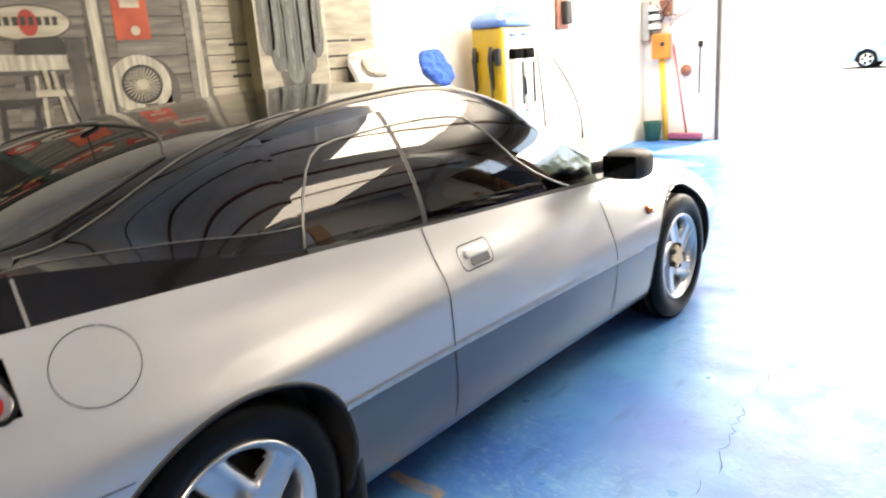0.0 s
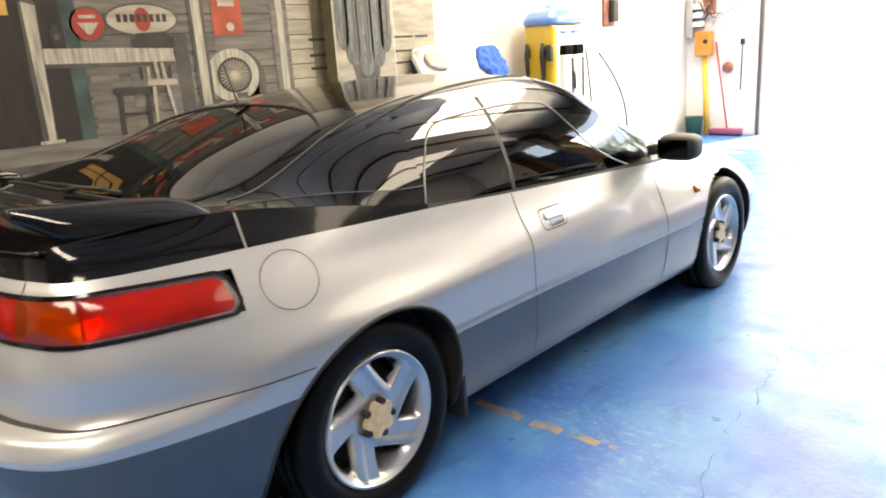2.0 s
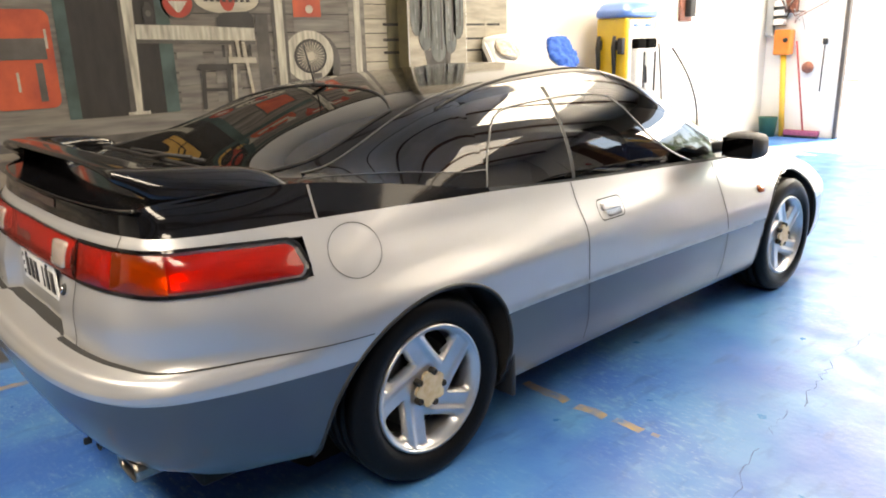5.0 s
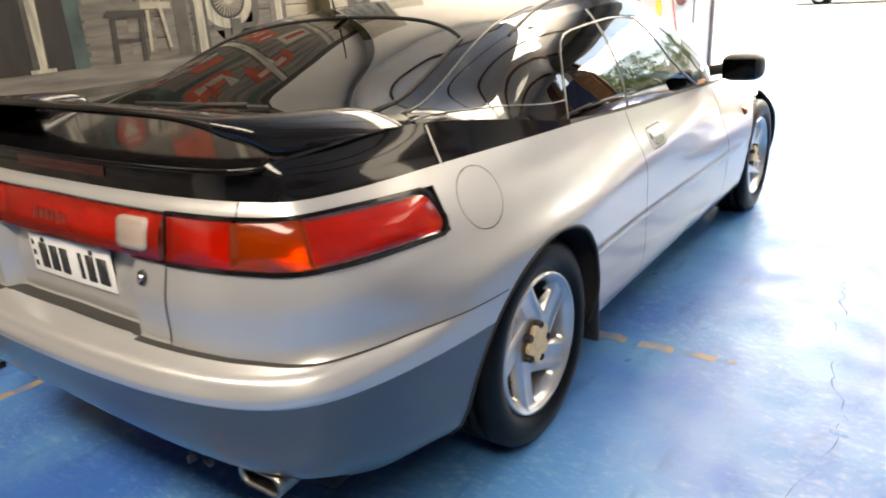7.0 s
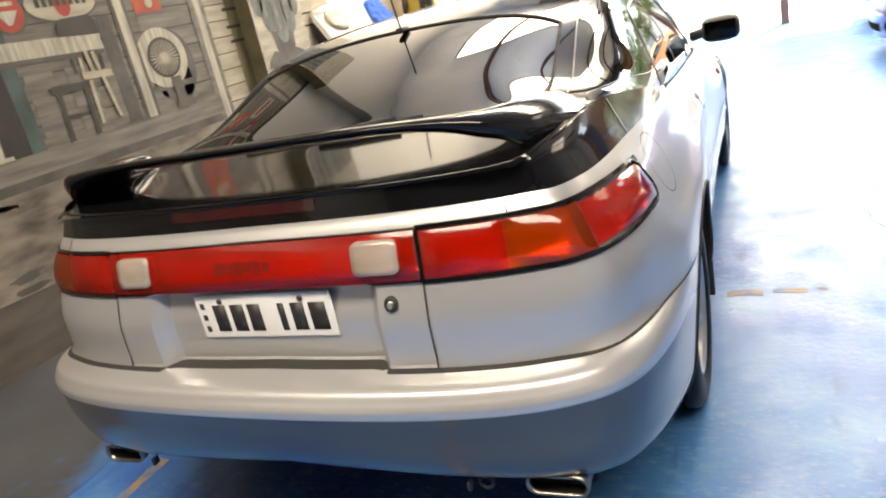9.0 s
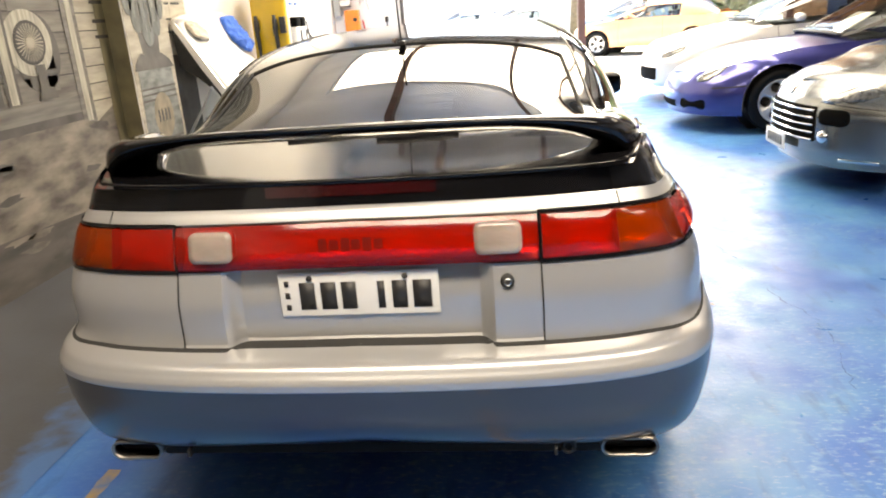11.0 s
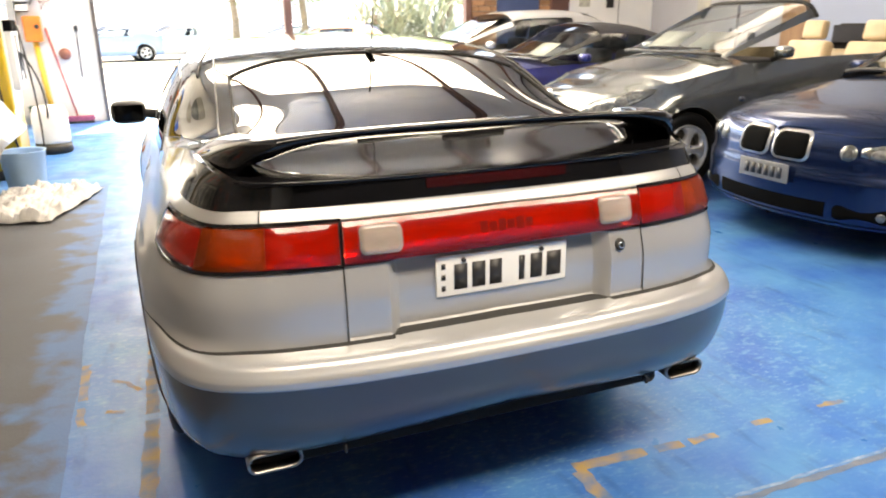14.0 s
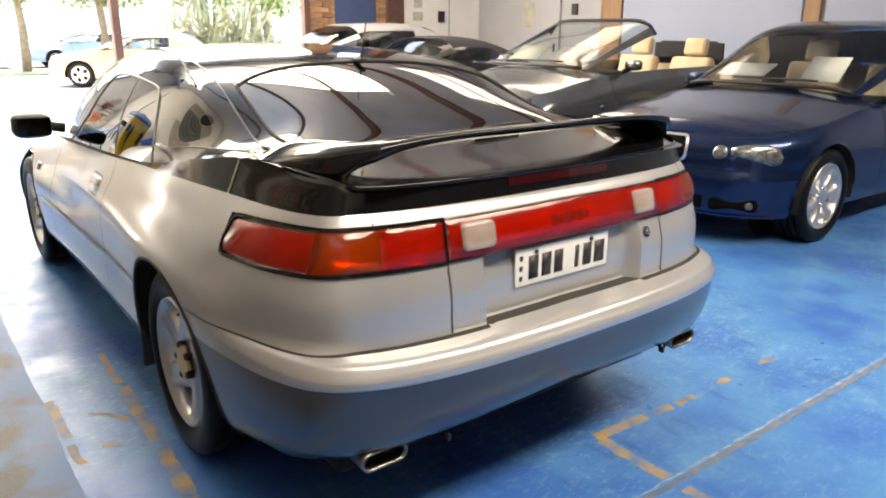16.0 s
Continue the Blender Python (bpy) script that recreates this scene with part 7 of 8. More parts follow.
# violet-blue roadster
por = thing("violet_roadster_car", "violet-blue low roadster with a dark closed soft top", "car", pose(5.30, 5.72, 0, 0, 0, 90), "parked cars")
o = dict(
    outline=[(0, -0.95), (0.4, -0.93), (0.7, -0.82), (0.84, -0.5), (0.885, -0.1), (0.87, 0.6), (0.865, 1.4), (0.875, 2.1), (0.885, 2.415), (0.86, 2.7), (0.76, 2.98), (0.55, 3.18), (0.28, 3.28), (0, 3.31)],
    profiles=[((0, None), [(0.2, 0.06), (0.3, 0.0), (0.5, 0.0), (0.7, 0.05), (0.95, 0.12)]),
              ((None, 0.0), [(0.2, 0.07), (0.3, 0.02), (0.45, 0.0), (0.58, 0.0), (0.68, 0.02), (0.8, 0.08), (0.92, 0.14)]),
              ((None, 1.9), [(0.2, 0.07), (0.3, 0.02), (0.45, 0.0), (0.58, 0.0), (0.68, 0.02), (0.78, 0.08), (0.9, 0.14)]),
              ((None, 2.45), [(0.2, 0.06), (0.3, 0.01), (0.45, 0.0), (0.56, 0.0), (0.64, 0.02), (0.70, 0.06), (0.745, 0.12), (0.78, 0.2)]),
              ((None, 2.98), [(0.2, 0.04), (0.28, 0.0), (0.38, 0.0), (0.46, 0.02), (0.54, 0.07), (0.60, 0.14), (0.66, 0.24)])],
    wheelbase=2.415, width=0.885, belt=[(-0.9, 0.86), (0.0, 0.87), (1.0, 0.84), (1.8, 0.815), (2.2, 0.785), (2.5, 0.745), (2.8, 0.68), (3.05, 0.62), (3.31, 0.56)],
    cowl=1.75, boot=-0.2, door=(0.6, 1.7), paint=PURPLE, crown=0.05, low=0.18,
    xe=[(-0.4, 0.70), (0.5, 0.74), (1.5, 0.74), (1.9, 0.72)], ze=[(-0.4, 0.87), (0.5, 0.855), (1.5, 0.825), (1.9, 0.81)],
    zc=[(-0.4, 0.93), (0.1, 1.17), (0.5, 1.26), (0.85, 1.285), (1.05, 1.265), (1.4, 1.09), (1.75, 0.91), (1.9, 0.85)],
    screen=(1.03, 1.8, 0.0), tail=-0.35, roof=SOFT_TOP, frame=MATTE, bowdir=fwd, seats=SEAT_GREY, seat_y=0.75, seat_z=0.26, n=4.0, m=1.9)
sk, belt, cn = build_car(por, o)
for side in (1, -1):
    s1 = sk.at_xf(0.66)
    part("headlamp", sk.patch([(s1 + 0.10, 0.50), (s1 + 0.14, 0.545), (s1 + 0.04, 0.605), (s1 - 0.12, 0.645), (s1 - 0.20, 0.64), (s1 - 0.12, 0.575), (s1 - 0.02, 0.515)], side, off=0.006, dome=0.012), LAMP_GLASS, por, "clear teardrop headlamp")
    part("side_intake", sk.patch(rrect(sk.at_xf(0.55), 0.29, 0.34, 0.10, 0.04), side, off=0.003), GRILLE, por)
    part("rub_strip", sk.ribbon([(sk.at_xf(0.72), 0.45), (sk.at_y(2.72), 0.47)], 0.012, side, off=0.004), SEAM, por)
part("lower_intake", join(*[sk.band(sk.at_xf(0.3), sk.len, const(0.24), const(0.31), sd, rows=2, off=0.004) for sd in (1, -1)]), GRILLE, por)
paper_on(por, cn, 1.66, -0.35, drop=0.02)

# light silver hatch by the entrance
sil = thing("silver_hatchback_car", "light silver hatchback parked beside the entrance", "car", pose(5.55, 8.02, 0, 0, 0, 90), "parked cars")
o = dict(
    outline=[(0, -0.75), (0.4, -0.73), (0.7, -0.64), (0.8, -0.45), (0.85, -0.1), (0.855, 0.6), (0.855, 1.4), (0.86, 2.2), (0.86, 2.55), (0.83, 2.85), (0.73, 3.12), (0.54, 3.32), (0.28, 3.41), (0, 3.44)],
    profiles=[((0, None), [(0.2, 0.06), (0.3, 0.0), (0.5, 0.0), (0.7, 0.05), (1.0, 0.1)]),
              ((None, 0.0), [(0.2, 0.07), (0.3, 0.02), (0.45, 0.0), (0.62, 0.0), (0.75, 0.015), (0.88, 0.05), (0.98, 0.08)]),
              ((None, 2.1), [(0.2, 0.07), (0.3, 0.02), (0.45, 0.0), (0.62, 0.0), (0.75, 0.015), (0.88, 0.06), (0.98, 0.1)]),
              ((None, 2.6), [(0.2, 0.06), (0.3, 0.01), (0.45, 0.0), (0.62, 0.0), (0.72, 0.02), (0.80, 0.07), (0.86, 0.15), (0.9, 0.22)]),
              ((None, 3.15), [(0.2, 0.03), (0.28, 0.0), (0.40, 0.0), (0.52, 0.0), (0.6, 0.03), (0.68, 0.08), (0.74, 0.16), (0.8, 0.26)])],
    wheelbase=2.55, width=0.86, belt=[(-0.7, 0.97), (0.0, 0.96), (1.0, 0.93), (2.0, 0.90), (2.5, 0.84), (2.9, 0.78), (3.2, 0.73), (3.44, 0.68)],
    cowl=2.0, boot=-0.5, door=(0.75, 1.95), paint=LIGHT_SILVER, crown=0.09,
    xe=[(-0.7, 0.68), (0.5, 0.735), (1.5, 0.745), (2.15, 0.73)], ze=[(-0.7, 0.96), (0.5, 0.945), (1.5, 0.92), (2.15, 0.90)],
    zc=[(-0.7, 1.0), (-0.3, 1.34), (0.0, 1.43), (0.5, 1.465), (1.0, 1.455), (1.25, 1.41), (1.7, 1.21), (2.1, 1.01), (2.2, 0.97)],
    screen=(1.25, 2.15, 0.0), tail=-0.66, roof=LIGHT_SILVER, bowdir=fwd, n=5.0, m=2.0)
sk, belt, cn = build_car(sil, o)
for side in (1, -1):
    s1 = sk.at_xf(0.62)
    part("headlamp", sk.patch([(s1 + 0.10, 0.58), (s1 + 0.10, 0.65), (s1 - 0.10, 0.71), (s1 - 0.25, 0.73), (s1 - 0.24, 0.68), (s1 - 0.06, 0.60)], side, off=0.006, dome=0.01), LAMP_GLASS, sil)
part("lower_intake", join(*[sk.band(sk.at_xf(0.5), sk.len, const(0.30), const(0.46), sd, rows=2, off=0.004) for sd in (1, -1)]), GRILLE, sil)
paper_on(sil, cn, 2.0, 0.3, drop=0.03)


# ---- loose things along the mural wall ----
PUMP_Y = mat("pump_yellow_enamel", (0.62, 0.40, 0.02), rough=0.3, coat=0.6, var=0.1, scale=5)
PUMP_B = mat("pump_blue_enamel", (0.10, 0.22, 0.55), rough=0.3, coat=0.6, var=0.08, scale=5)
PUMP_W = mat("pump_white_panel", (0.78, 0.78, 0.76), rough=0.3, var=0.05)
DOOR_WHITE = mat("white_door_paint", (0.78, 0.77, 0.73), rough=0.3, coat=0.7, var=0.04)
DOOR_CREAM = mat("primer_door_edge", (0.55, 0.50, 0.42), rough=0.6, var=0.15)
CLOTH = mat("white_dust_sheet", (0.47, 0.46, 0.45), rough=0.9, var=0.15, scale=6, bump=0.3, bscale=120)
BLUE_CLOTH = mat("blue_rag", (0.03, 0.12, 0.48), rough=0.9, var=0.2, scale=20, bump=0.4, bscale=200)
BROWN_RAG = mat("pale_rag_cloth", (0.52, 0.46, 0.38), rough=0.9, var=0.3, scale=20, bump=0.4, bscale=200)
ORANGE_P = mat("orange_plastic", (0.72, 0.20, 0.03), rough=0.4, var=0.1)
YELLOW_P = mat("yellow_pole_paint", (0.72, 0.42, 0.05), rough=0.4, var=0.1)
GREY_BOX = mat("grey_switch_enamel", (0.40, 0.41, 0.41), rough=0.4, var=0.1)
WHITE_P = mat("white_plastic", (0.75, 0.75, 0.74), rough=0.35, var=0.05)
RUST = mat("red_brown_bracket", (0.25, 0.09, 0.06), rough=0.6, var=0.3, scale=20)

pump = thing("petrol_pump", "old yellow petrol pump with a blue domed cap and white front", "petrol pump", pose(-2.06, 5.33, 0))
part("plinth", box(0.42, 0.60, 0.08, (0, 0, 0), 0.01), MATTE, pump)
part("cabinet", box(0.36, 0.56, 1.52, (0, 0, 0.08), 0.035, 3), PUMP_Y, pump, "yellow enamel cabinet")
fr = part("front_panel", box(0.012, 0.46, 0.86, (0.182, 0, 0.62), 0.005), PUMP_W, pump, "white front panel")
part("name_panel", box(0.014, 0.44, 0.11, (0.183, 0, 1.465), 0.004), PUMP_W, fr)
for y in (-0.10, 0.10):
    part("name_bar", box(0.006, 0.12, 0.03, (0.193, y, 1.505)), PUMP_B, fr)
    boot = part("nozzle_boot", box(0.075, 0.15, 0.52, (0.215, y, 0.78), 0.025, 3), PUMP_W, pump, "white nozzle boot with a black mouth")
    part("boot_mouth", box(0.085, 0.155, 0.10, (0.215, y, 1.29), 0.02, 2), GRILLE, boot)
    part("boot_strip", box(0.012, 0.03, 0.40, (0.256, y + 0.05, 0.86), 0.004), MATTE, boot)
cap = grid_bm([[Vector((0.215 * q * math.copysign(abs(math.cos(a)) ** 0.45, math.cos(a)), 0.325 * q * math.copysign(abs(math.sin(a)) ** 0.45, math.sin(a)), z)) for a in np.linspace(0, 2 * math.pi, 49)] for q, z in ((0.85, 1.595), (0.97, 1.60), (1.0, 1.62), (1.0, 1.655), (0.97, 1.675), (0.93, 1.685), (0.88, 1.715), (0.76, 1.74), (0.55, 1.757), (0.3, 1.765), (0.28, 1.785), (0.2, 1.80), (0.0, 1.803))])
part("cap", cap, PUMP_B, pump, "blue domed cap")
for x in (-0.12, 0.07):
    nz = part("nozzle", join(tube([(x, -0.31, 1.42), (x, -0.325, 1.30), (x + 0.01, -0.325, 1.14), (x, -0.30, 1.02)], 0.022, 8, taper=(0.8, 1.2, 1.0, 0.6)), box(0.05, 0.04, 0.10, (x, -0.30, 1.28), 0.008)), MATTE, pump, "dark metal fuel nozzle")
    part("hose", tube([(x, -0.325, 1.12), (x + 0.02, -0.34, 0.9), (x + 0.05, -0.35, 0.6), (x + 0.09, -0.34, 0.3), (x + 0.06, -0.32, 0.14)], 0.010, 8), RUBBER, nz)
hz = part("side_holster", box(0.06, 0.05, 0.16, (0.15, -0.31, 1.24), 0.008), MATTE, pump)
part("front_nozzle", tube([(0.22, -0.05, 1.20), (0.26, -0.03, 1.1), (0.25, 0.0, 0.95)], 0.015, 8), MATTE, pump)
hose = tube([Vector((0.25 + 0.05 * math.sin(2.2 * t), 0.22 + 0.06 * t, 1.34 - 1.2 * t)) for t in np.linspace(0, 1, 20)], 0.0085, 8)
part("front_hose", hose, RUBBER, pump)

# removable hardtop standing on end beside the pillar
top = thing("car_hardtop", "white removable car hardtop standing on end beside the pillar", "hardtop", pose(0, 0, 0))
arc = [(-2.335, 1.435), (-2.365, 1.40), (-2.35, 1.355), (-2.24, 1.15), (-2.10, 0.955), (-1.96, 0.74), (-1.86, 0.58), (-1.79, 0.49)]


def roof_row(y, lift):
    return [Vector((x + lift * 0.8, y, z + lift * 0.55)) for x, z in arc]


rows = []
for k in range(13):
    t = k / 12
    rows.append(roof_row(3.50 + 1.12 * t, 0.075 * math.sin(math.pi * t) ** 0.6))
part("roof_shell", thicken(grid_bm(rows), 0.035), DOOR_WHITE, top, "white curved roof shell")
HY = 3.50


def flat(poly, material, name, y, d, label=""):
    b = prism(poly, d, "y", y)
    return part(name, b, material, top, label, smooth=False)


flat([(-2.355, 1.36), (-2.33, 1.40), (-1.77, 0.50), (-1.80, 0.46), (-1.93, 0.64), (-2.10, 0.90)], DOOR_WHITE, "roof_edge", HY - 0.012, 0.03)
flat([(-2.37, 1.33), (-2.345, 1.34), (-2.09, 0.90), (-2.12, 0.88), (-2.20, 0.95), (-2.34, 1.05)], MATTE, "head_lining", HY - 0.004, 0.05, "black lining edge")
pil = prism([(-1.93, 0.64), (-1.80, 0.47), (-1.90, 0.20), (-1.985, 0.0), (-2.085, 0.0), (-2.01, 0.28), (-1.955, 0.50)], 0.06, "y", HY - 0.006)
bmesh.ops.bevel(pil, geom=pil.edges[:], offset=0.008, segments=2, affect="EDGES")
part("rear_pillar", pil, DOOR_CREAM, top, "cream inner rear pillar")
part("window_frame", tube([(-2.37, HY, 0.475), (-2.28, HY, 0.345), (-2.18, HY, 0.20), (-2.08, HY, 0.045)], 0.014, 8), CHROME, top, "chrome window frame")
part("frame_bar", tube([(-2.117, HY, 0.86), (-2.20, HY, 0.72), (-2.294, HY, 0.59), (-2.37, HY, 0.48)], 0.012, 8), GREY_BOX, top)
part("frame_edge", tube([(-2.33, HY - 0.012, 1.30), (-2.164, HY - 0.012, 1.01), (-1.99, HY - 0.012, 0.74), (-1.945, HY - 0.012, 0.62), (-1.975, HY - 0.012, 0.40), (-2.08, HY - 0.012, 0.05)], 0.010, 8), MATTE, top)
part("window_catch", tube([(-2.19, HY - 0.01, 0.63), (-2.13, HY - 0.01, 0.57), (-2.068, HY - 0.01, 0.50)], 0.012, 6), CHROME, top)
shell("window_glass", grid_bm([[Vector((-2.117, HY + 0.01, 0.86)), Vector((-1.96, HY + 0.01, 0.68))], [Vector((-2.294, HY + 0.01, 0.59)), Vector((-1.965, HY + 0.01, 0.45))], [Vector((-2.37, HY + 0.01, 0.475)), Vector((-2.0, HY + 0.01, 0.25))], [Vector((-2.18, HY + 0.01, 0.20)), Vector((-2.08, HY + 0.01, 0.05))]]), GLASS_LIGHT, top, (-2.1, 5.0, 0.5))


def crumple(sx, sy, n, amp, seed, drop=0.0, rounded_off=False):
    rows = []
    for j in range(n + 1):
        row = []
        for i in range(n + 1):
            u, v = i / n * 2 - 1, j / n * 2 - 1
            edge = 1 + 0.12 * noise.noise(Vector((u * 2, v * 2, seed)))
            h = amp * (0.5 + 0.5 * noise.noise(Vector((u * 3.1, v * 3.3, seed + 5)))) + amp * 0.7 * abs(noise.noise(Vector((u * 7, v * 6, seed + 9)))) + amp * 0.3 * abs(noise.noise(Vector((u * 15 + v * 4, v * 9, seed + 2))))
            h *= 1 if max(abs(u), abs(v)) < 0.93 else 0.25
            if rounded_off:
                u, v = u * math.sqrt(1 - v * v / 2), v * math.sqrt(1 - u * u / 2)
            row.append(Vector((u * sx / 2 * edge, v * sy / 2 * edge, h + 0.004 - drop * (u * u + v * v))))
        rows.append(row)
    return thicken(grid_bm(rows), 0.004)


tagged(part("dust_sheet", crumple(0.66, 1.10, 52, 0.10, 3), CLOTH), "crumpled white dust sheet on the blue floor", "sheet").matrix_basis = pose(-1.68, 3.80, 0.004, 0, 0, -16)
rag = tagged(part("blue_rag", crumple(0.40, 0.40, 22, 0.05, 7, 0.02, True), BLUE_CLOTH), "blue rag draped over the white hardtop", "rag")
rag.matrix_basis = pose(-2.17, 4.42, 1.275, 0, 56, 0)
rag2 = tagged(part("pale_rag", crumple(0.24, 0.32, 18, 0.03, 11, 0.02, True), BROWN_RAG), "pale folded cloth lying over the white hardtop's edge", "rag")
rag2.matrix_basis = pose(-2.24, 3.72, 1.335, 0, 50, 0)
bk = thing("blue_bucket", "pale blue plastic tub on the floor behind the hardtop", "tub", pose(-1.80, 4.45, 0))
part("tub_wall", thicken(lathe([(0.13, 0.0), (0.14, 0.02), (0.17, 0.34), (0.18, 0.35)], 28, "z"), 0.005), mat("pale_blue_plastic", (0.30, 0.48, 0.72), rough=0.35, var=0.06), bk)
part("tub_base", lathe([(0.0, 0.01), (0.13, 0.01)], 28, "z"), PALE_BLUE, bk)
vc = thing("floor_vacuum", "white and black workshop vacuum with a hose", "vacuum", pose(-1.78, 6.55, 0))
part("drum", lathe([(0.0, 0.10), (0.17, 0.10), (0.18, 0.14), (0.18, 0.42), (0.15, 0.50), (0.0, 0.52)], 28, "z"), WHITE_P, vc)
part("base", lathe([(0.0, 0.0), (0.17, 0.0), (0.19, 0.03), (0.18, 0.11), (0.0, 0.11)], 28, "z"), MATTE, vc)
part("hose", tube([Vector((0.04 * math.sin(3.0 * t) - 0.25 * t * t, -0.17 - 0.2 * t, 0.38 + 0.9 * t)) for t in np.linspace(0, 1, 20)], 0.010, 8), RUBBER, vc)

# switch boxes, brackets and tools near the entrance
e1 = thing("wall_switch_box", "red-brown and black wall box on the white wall", "switch box", pose(XL + 0.06, 7.0, 1.58))
part("back_plate", box(0.03, 0.26, 0.34, (-0.04, 0, 0), 0.004), RUST, e1)
part("gauge", box(0.08, 0.13, 0.26, (0.01, 0.03, 0.05), 0.02, 3), MATTE, e1)
part("conduit", tube([(-0.03, 0, 0.34), (-0.03, 0.0, 1.6)], 0.012, 8), GREY_BOX, e1)
e2 = thing("fuse_board", "grey fuse board with white fuse carriers and cables", "fuse board", pose(-2.28, YF - 0.07, 1.38))
part("board", box(0.10, 0.10, 0.52, (-0.03, 0.0, 0), 0.004), GREY_BOX, e2)
for k in range(3):
    part("fuse_carrier", box(0.15, 0.10, 0.085, (0.10, -0.02, 0.14 + 0.12 * k), 0.02, 3), WHITE_P, e2)
    part("fuse_band", box(0.152, 0.104, 0.012, (0.10, -0.02, 0.13 + 0.12 * k)), MATTE, e2)
part("isolator", box(0.16, 0.10, 0.24, (0.24, 0, 0.56), 0.01), GREY_BOX, e2)
part("rusty_box", box(0.16, 0.09, 0.22, (0.24, 0, 0.30), 0.01), RUST, e2)
rnd = random.Random(2)
for k in range(7):
    x0, z0 = 0.10 + 0.04 * k, 0.50 - 0.03 * k
    part("cable", tube([(x0, -0.06, z0), (x0 + rnd.uniform(-0.05, 0.12), -0.10, z0 - 0.16), (x0 + rnd.uniform(0.0, 0.25), -0.08, z0 - rnd.uniform(-0.15, 0.3)), (x0 + rnd.uniform(0.1, 0.4), -0.06, z0 + rnd.uniform(-0.3, 0.3))], 0.007, 6), (RUST, MATTE, GREY_BOX)[k % 3], e2)
e3 = thing("orange_cable_reel", "orange plastic box hanging on the front wall", "wall box", pose(-2.08, YF - 0.12, 1.12))
part("housing", box(0.22, 0.18, 0.34, (0, 0, 0), 0.03, 3), ORANGE_P, e3)
part("knob", lathe([(0.0, -0.02), (0.03, -0.02), (0.03, 0.01)], 14, "y"), MATTE, e3).matrix_basis = pose(0.06, -0.10, 0.2)
br = thing("yellow_pole", "yellow painted pole leaning on the front wall", "pole", pose(-1.98, YF - 0.12, 0))
part("pole", tube([(-0.02, 0, 0.0), (-0.10, 0.02, 1.15)], 0.038, 10), YELLOW_P, br)
bm2 = thing("push_broom", "push broom with a thin red handle leaning on the wall", "broom", pose(-1.72, YF - 0.14, 0))
part("broom_head", box(0.46, 0.10, 0.07, (0, 0, 0.03), 0.01), mat("mauve_bristles", (0.30, 0.08, 0.16), rough=0.9, var=0.3, scale=40), bm2)
part("bristles", box(0.44, 0.09, 0.035, (0, 0, 0.0)), MATTE, bm2)
part("handle", tube([(0.02, 0, 0.08), (-0.22, 0.10, 1.30)], 0.013, 8), mat("red_handle", (0.45, 0.07, 0.06), rough=0.5), bm2)
wr = thing("hanging_tool", "dark red reel and rod hanging on the wall", "tool", pose(-1.62, YF - 0.05, 0.75))
part("reel", lathe([(0.0, -0.06), (0.07, -0.06), (0.08, -0.03), (0.07, 0.0)], 18, "y"), RUST, wr).matrix_basis = pose(-0.12, -0.01, 0.20)
part("rod", tube([(0.06, 0, 0.55), (0.05, 0, -0.12)], 0.010, 6), MATTE, wr)
part("bracket", box(0.05, 0.06, 0.08, (0.06, 0, 0.5), 0.01), MATTE, wr)
bin_ = thing("green_bin", "small dark green bin beside the yellow pole", "bin", pose(-2.16, YF - 0.22, 0))
part("bin_body", lathe([(0.0, 0.0), (0.10, 0.0), (0.13, 0.26), (0.135, 0.27)], 24, "z"), mat("dark_green_plastic", (0.02, 0.10, 0.07), rough=0.5), bin_)

# ---- outside ----
CONC = mat("pale_concrete", (0.52, 0.51, 0.48), rough=0.9, var=0.15, scale=0.6, bump=0.2, bscale=20)
ROAD = mat("asphalt", (0.10, 0.10, 0.10), rough=0.9, var=0.2, scale=0.8, bump=0.3, bscale=30)
GRASS = mat("verge_grass", (0.30, 0.31, 0.20), rough=1.0, base2=(0.20, 0.22, 0.12), scale=3)
tagged(part("ground", grid_bm([[Vector((x, y, -0.06)) for x in (-900, -60, -20, 0, 20, 60, 900)] for y in (9.55, 14, 30, 60, 120, 900)]), CONC, smooth=False), "pale sunlit concrete forecourt", "ground", kind="structure")
tagged(part("road", box(160, 7, 0.03, (0, 31, -0.085)), ROAD, smooth=False), "asphalt street beyond the forecourt", "road", kind="structure")
tagged(part("verge", box(160, 3.2, 0.06, (0, 25.6, -0.075)), GRASS, smooth=False), "grass verge under the street trees", "verge", kind="structure")
BARK = mat("grey_bark", (0.20, 0.16, 0.12), rough=0.95, var=0.3, scale=12, bump=0.6, bscale=40)
LEAF = mat("pale_green_leaves", (0.15, 0.23, 0.06), rough=0.6, base2=(0.09, 0.15, 0.04), scale=2)
SPIKE = mat("grey_green_spiky_leaf", (0.24, 0.27, 0.20), rough=0.6, base2=(0.14, 0.17, 0.11), scale=4)
WALL_FAR = mat("pale_render", (0.78, 0.77, 0.74), rough=0.9, var=0.1, scale=0.5)


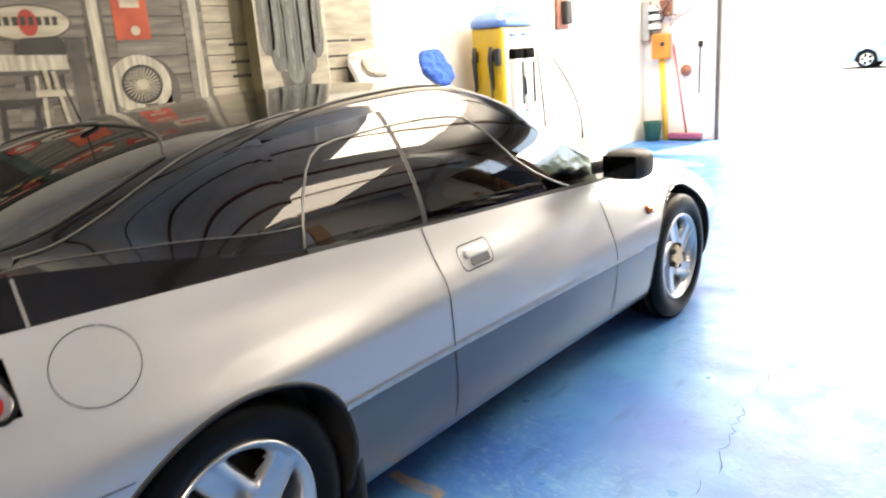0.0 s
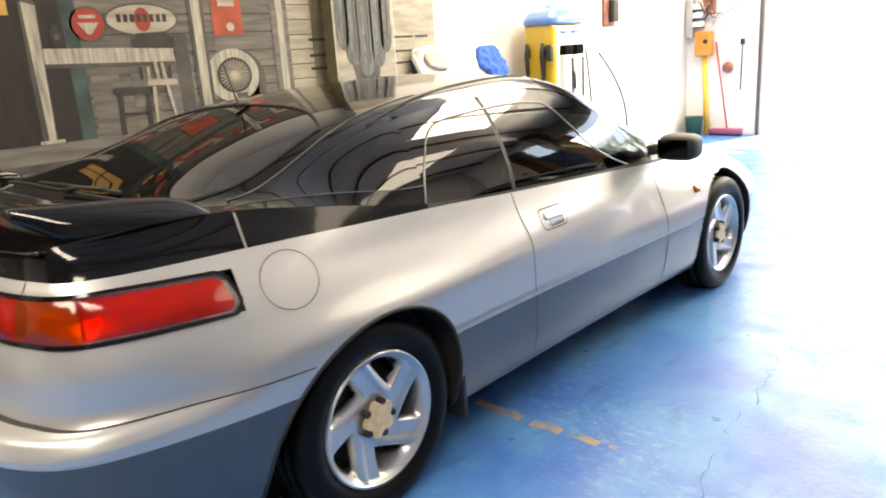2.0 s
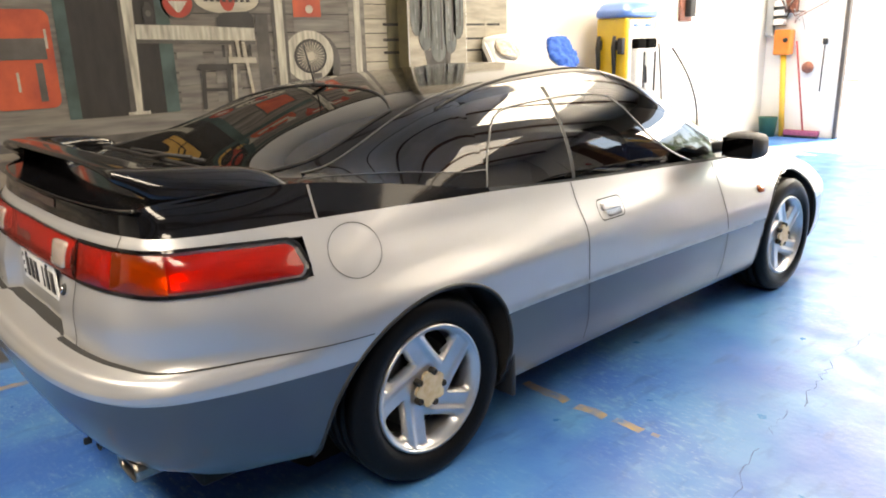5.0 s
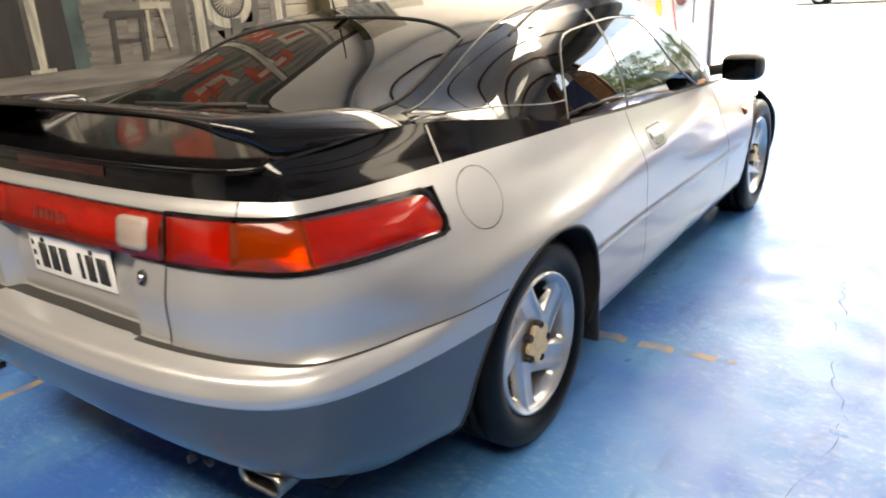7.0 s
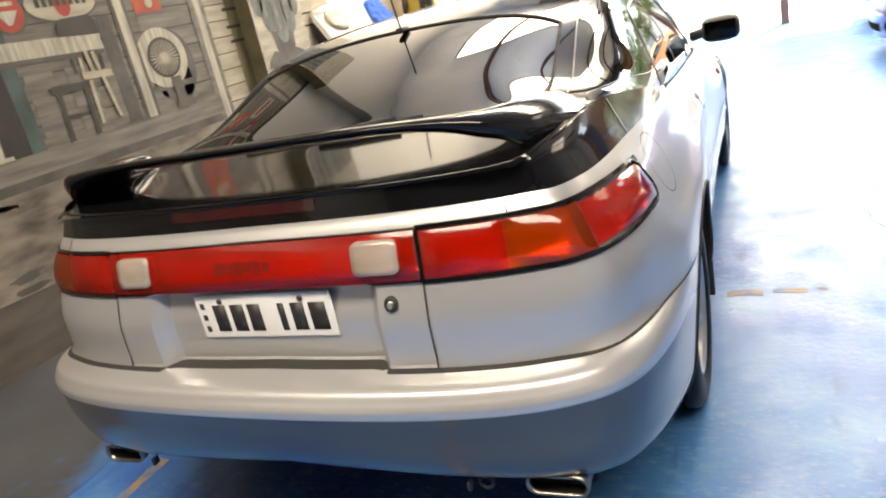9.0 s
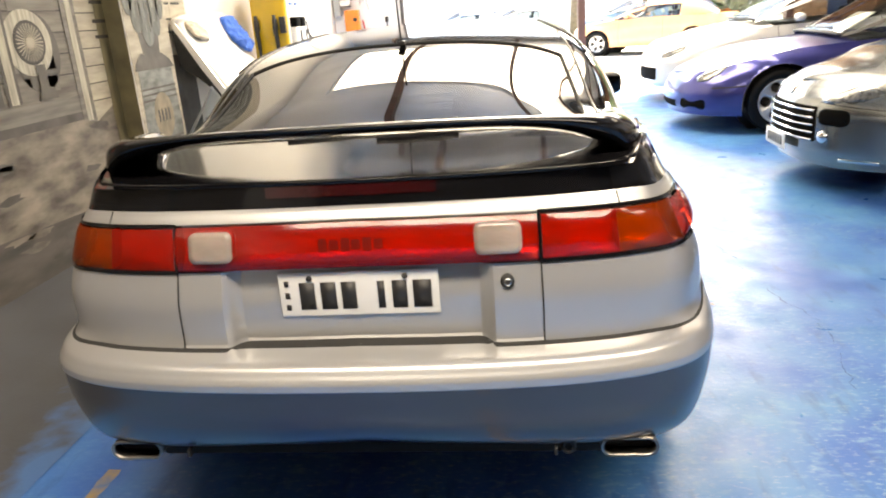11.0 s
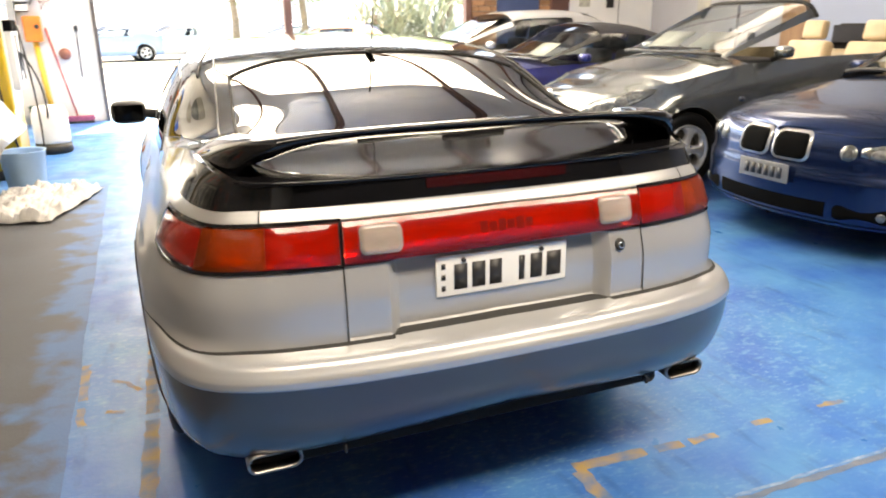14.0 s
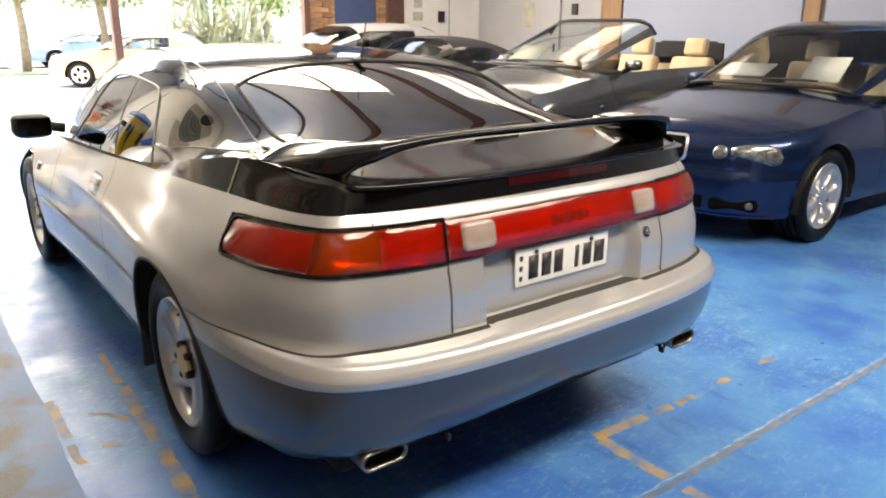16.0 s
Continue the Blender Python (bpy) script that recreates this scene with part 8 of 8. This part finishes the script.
def street_tree(x, y, h, r, seed):
    t = thing("street_tree", "leafy street tree with a slender grey trunk", "tree", pose(x, y, -0.03), "street trees")
    rnd = random.Random(seed)
    limbs = [tube([(0, 0, 0), (0.04, 0, h * 0.25), (-0.03, 0.05, h * 0.45), (0.02, 0, h * 0.62)], 0.13, 9, taper=(1.25, 1, 0.85, 0.6))]
    for k in range(7):
        a = rnd.uniform(0, 6.28)
        z0 = h * rnd.uniform(0.36, 0.6)
        limbs.append(tube([(0, 0, z0), (0.35 * r * math.cos(a), 0.35 * r * math.sin(a), z0 + 0.12 * h), (0.75 * r * math.cos(a), 0.75 * r * math.sin(a), z0 + 0.26 * h)], 0.05, 6, taper=(1, 0.7, 0.3)))
    part("trunk", join(*limbs), BARK, t)
    verts, faces = [], []
    clumps = [(Vector((rnd.gauss(0, 0.42) * r, rnd.gauss(0, 0.42) * r, h * rnd.uniform(0.42, 0.98))), rnd.uniform(0.3, 0.62)) for _ in range(60)]
    for c, cr in clumps:
        for _ in range(75):
            d = Vector((rnd.gauss(0, 1), rnd.gauss(0, 1), rnd.gauss(0, 0.8))).normalized() * cr * rnd.uniform(0.3, 1)
            p, s = c + d, rnd.uniform(0.05, 0.10)
            u = Vector((rnd.gauss(0, 1), rnd.gauss(0, 1), rnd.gauss(0, 1))).normalized()
            w = u.cross(Vector((rnd.gauss(0, 1), rnd.gauss(0, 1), rnd.gauss(0, 1)))).normalized()
            i = len(verts)
            verts += [p - u * s, p + w * s * 0.5, p + u * s, p - w * s * 0.5]
            faces.append((i, i + 1, i + 2, i + 3))
    me = bpy.data.meshes.new("crown")
    me.from_pydata([tuple(v) for v in verts], [], faces)
    me.materials.append(LEAF)
    ob = new("crown", me)
    ob.parent = t
    return t


street_tree(2.6, 26, 5.6, 2.1, 1)
street_tree(5.2, 26.4, 5.4, 2.0, 2)
street_tree(10.5, 25.5, 6.0, 2.3, 4)
street_tree(7.6, 23.2, 5.4, 2.6, 6)
street_tree(9.4, 22.0, 4.8, 2.4, 8)


def spiky_plant(x, y, h, n, seed):
    t = thing("spiky_shrub", "grey-green shrub with long spiky leaves", "shrub", pose(x, y, -0.05), "forecourt shrubs")
    rnd = random.Random(seed)
    bm = bmesh.new()
    for k in range(n):
        b = Vector((rnd.gauss(0, 0.35), rnd.gauss(0, 0.35), rnd.uniform(0, 0.45) * h))
        a, lift = rnd.uniform(0, 6.28), rnd.uniform(0.25, 1.3)
        L = h * rnd.uniform(0.35, 0.7)
        d = Vector((math.cos(a) * math.cos(lift), math.sin(a) * math.cos(lift), math.sin(lift)))
        s = Vector((-math.sin(a), math.cos(a), 0)) * 0.035
        p1, p2 = b + d * L * 0.55, b + d * L + Vector((0, 0, -0.12 * L))
        v = [bm.verts.new(q) for q in (b - s * 0.7, b + s * 0.7, p1 + s, p1 - s, p2)]
        bm.faces.new((v[0], v[1], v[2], v[3])), bm.faces.new((v[3], v[2], v[4]))
    part("leaf_rosette", bm, SPIKE, t, smooth=False)
    part("stem", tube([(0, 0, 0), (0.05, 0, h * 0.3), (0, 0.03, h * 0.5)], 0.07, 7), BARK, t)
    return t


for k, (x, y, h) in enumerate([(5.4, 20.3, 2.3), (6.1, 20.0, 3.1), (6.9, 20.4, 3.4), (7.7, 20.1, 3.2), (8.5, 20.5, 2.9), (7.3, 21.6, 3.8)]):
    spiky_plant(x, y, h, 90, 20 + k)


def far_car(name, label, x, y, rz, paintm):
    c = thing(name, label, "car", pose(x, y, -0.05, 0, 0, rz), "cars outside")
    o = dict(
        outline=[(0, -0.85), (0.5, -0.82), (0.78, -0.6), (0.84, -0.1), (0.845, 0.7), (0.845, 1.5), (0.85, 2.3), (0.83, 2.8), (0.7, 3.15), (0.4, 3.35), (0, 3.4)],
        profiles=[((0, None), [(0.2, 0.05), (0.35, 0.0), (0.6, 0.0), (0.9, 0.06)]), ((None, 1.0), [(0.2, 0.06), (0.4, 0.0), (0.65, 0.0), (0.95, 0.08)]), ((None, 2.9), [(0.2, 0.04), (0.4, 0.0), (0.6, 0.03), (0.8, 0.18)])],
        wheelbase=2.5, width=0.85, belt=[(-0.8, 0.9), (0.5, 0.92), (2.0, 0.88), (2.8, 0.78), (3.4, 0.68)], cowl=2.0, boot=-0.3, door=(0.75, 1.9), paint=paintm,
        xe=[(-0.6, 0.68), (0.5, 0.73), (2.1, 0.72)], ze=[(-0.6, 0.91), (0.5, 0.92), (2.1, 0.88)], zc=[(-0.6, 0.96), (-0.1, 1.3), (0.6, 1.4), (1.1, 1.38), (1.3, 1.34), (2.1, 0.95), (2.2, 0.92)],
        screen=(1.25, 2.1, 0.1), tail=-0.55, roof=paintm, bowdir=fwd)
    build_car(c, o)
    return c


far_car("orange_hatchback_car", "orange hatchback standing on the forecourt", 5.15, 17.4, 62, ORANGE_CAR)
far_car("white_parked_car", "white car standing on the forecourt by the shrubs", 7.6, 12.6, 95, LIGHT_SILVER)
far_car("pale_blue_parked_car", "pale blue car parked across the street", -0.5, 29.5, 90, PALE_CAR)
far_car("blue_parked_car", "blue car parked along the street", 6.5, 29.6, 90, PALE_CAR)
far_car("silver_parked_car", "silver car parked along the street", 1.8, 29.6, 90, LIGHT_SILVER)
PALE_PANE = mat("sunlit_pane", (0.40, 0.43, 0.46), rough=0.15, var=0.2, scale=0.4)
hs = thing("low_building", "pale rendered low building across the street", "building", pose(2, 44, -0.06))
part("wall", box(60, 8, 4.6, (0, 0, 0)), WALL_FAR, hs, smooth=False)
part("roof", box(61, 9, 0.4, (0, 0, 4.6), 0.05), mat("grey_roof_sheet", (0.35, 0.35, 0.36), rough=0.7), hs, smooth=False)
for k in range(9):
    wv = part("window", box(2.2, 0.08, 1.4, (-24 + 6 * k, -4.03, 1.5), 0.01), PALE_PANE, hs, smooth=False)
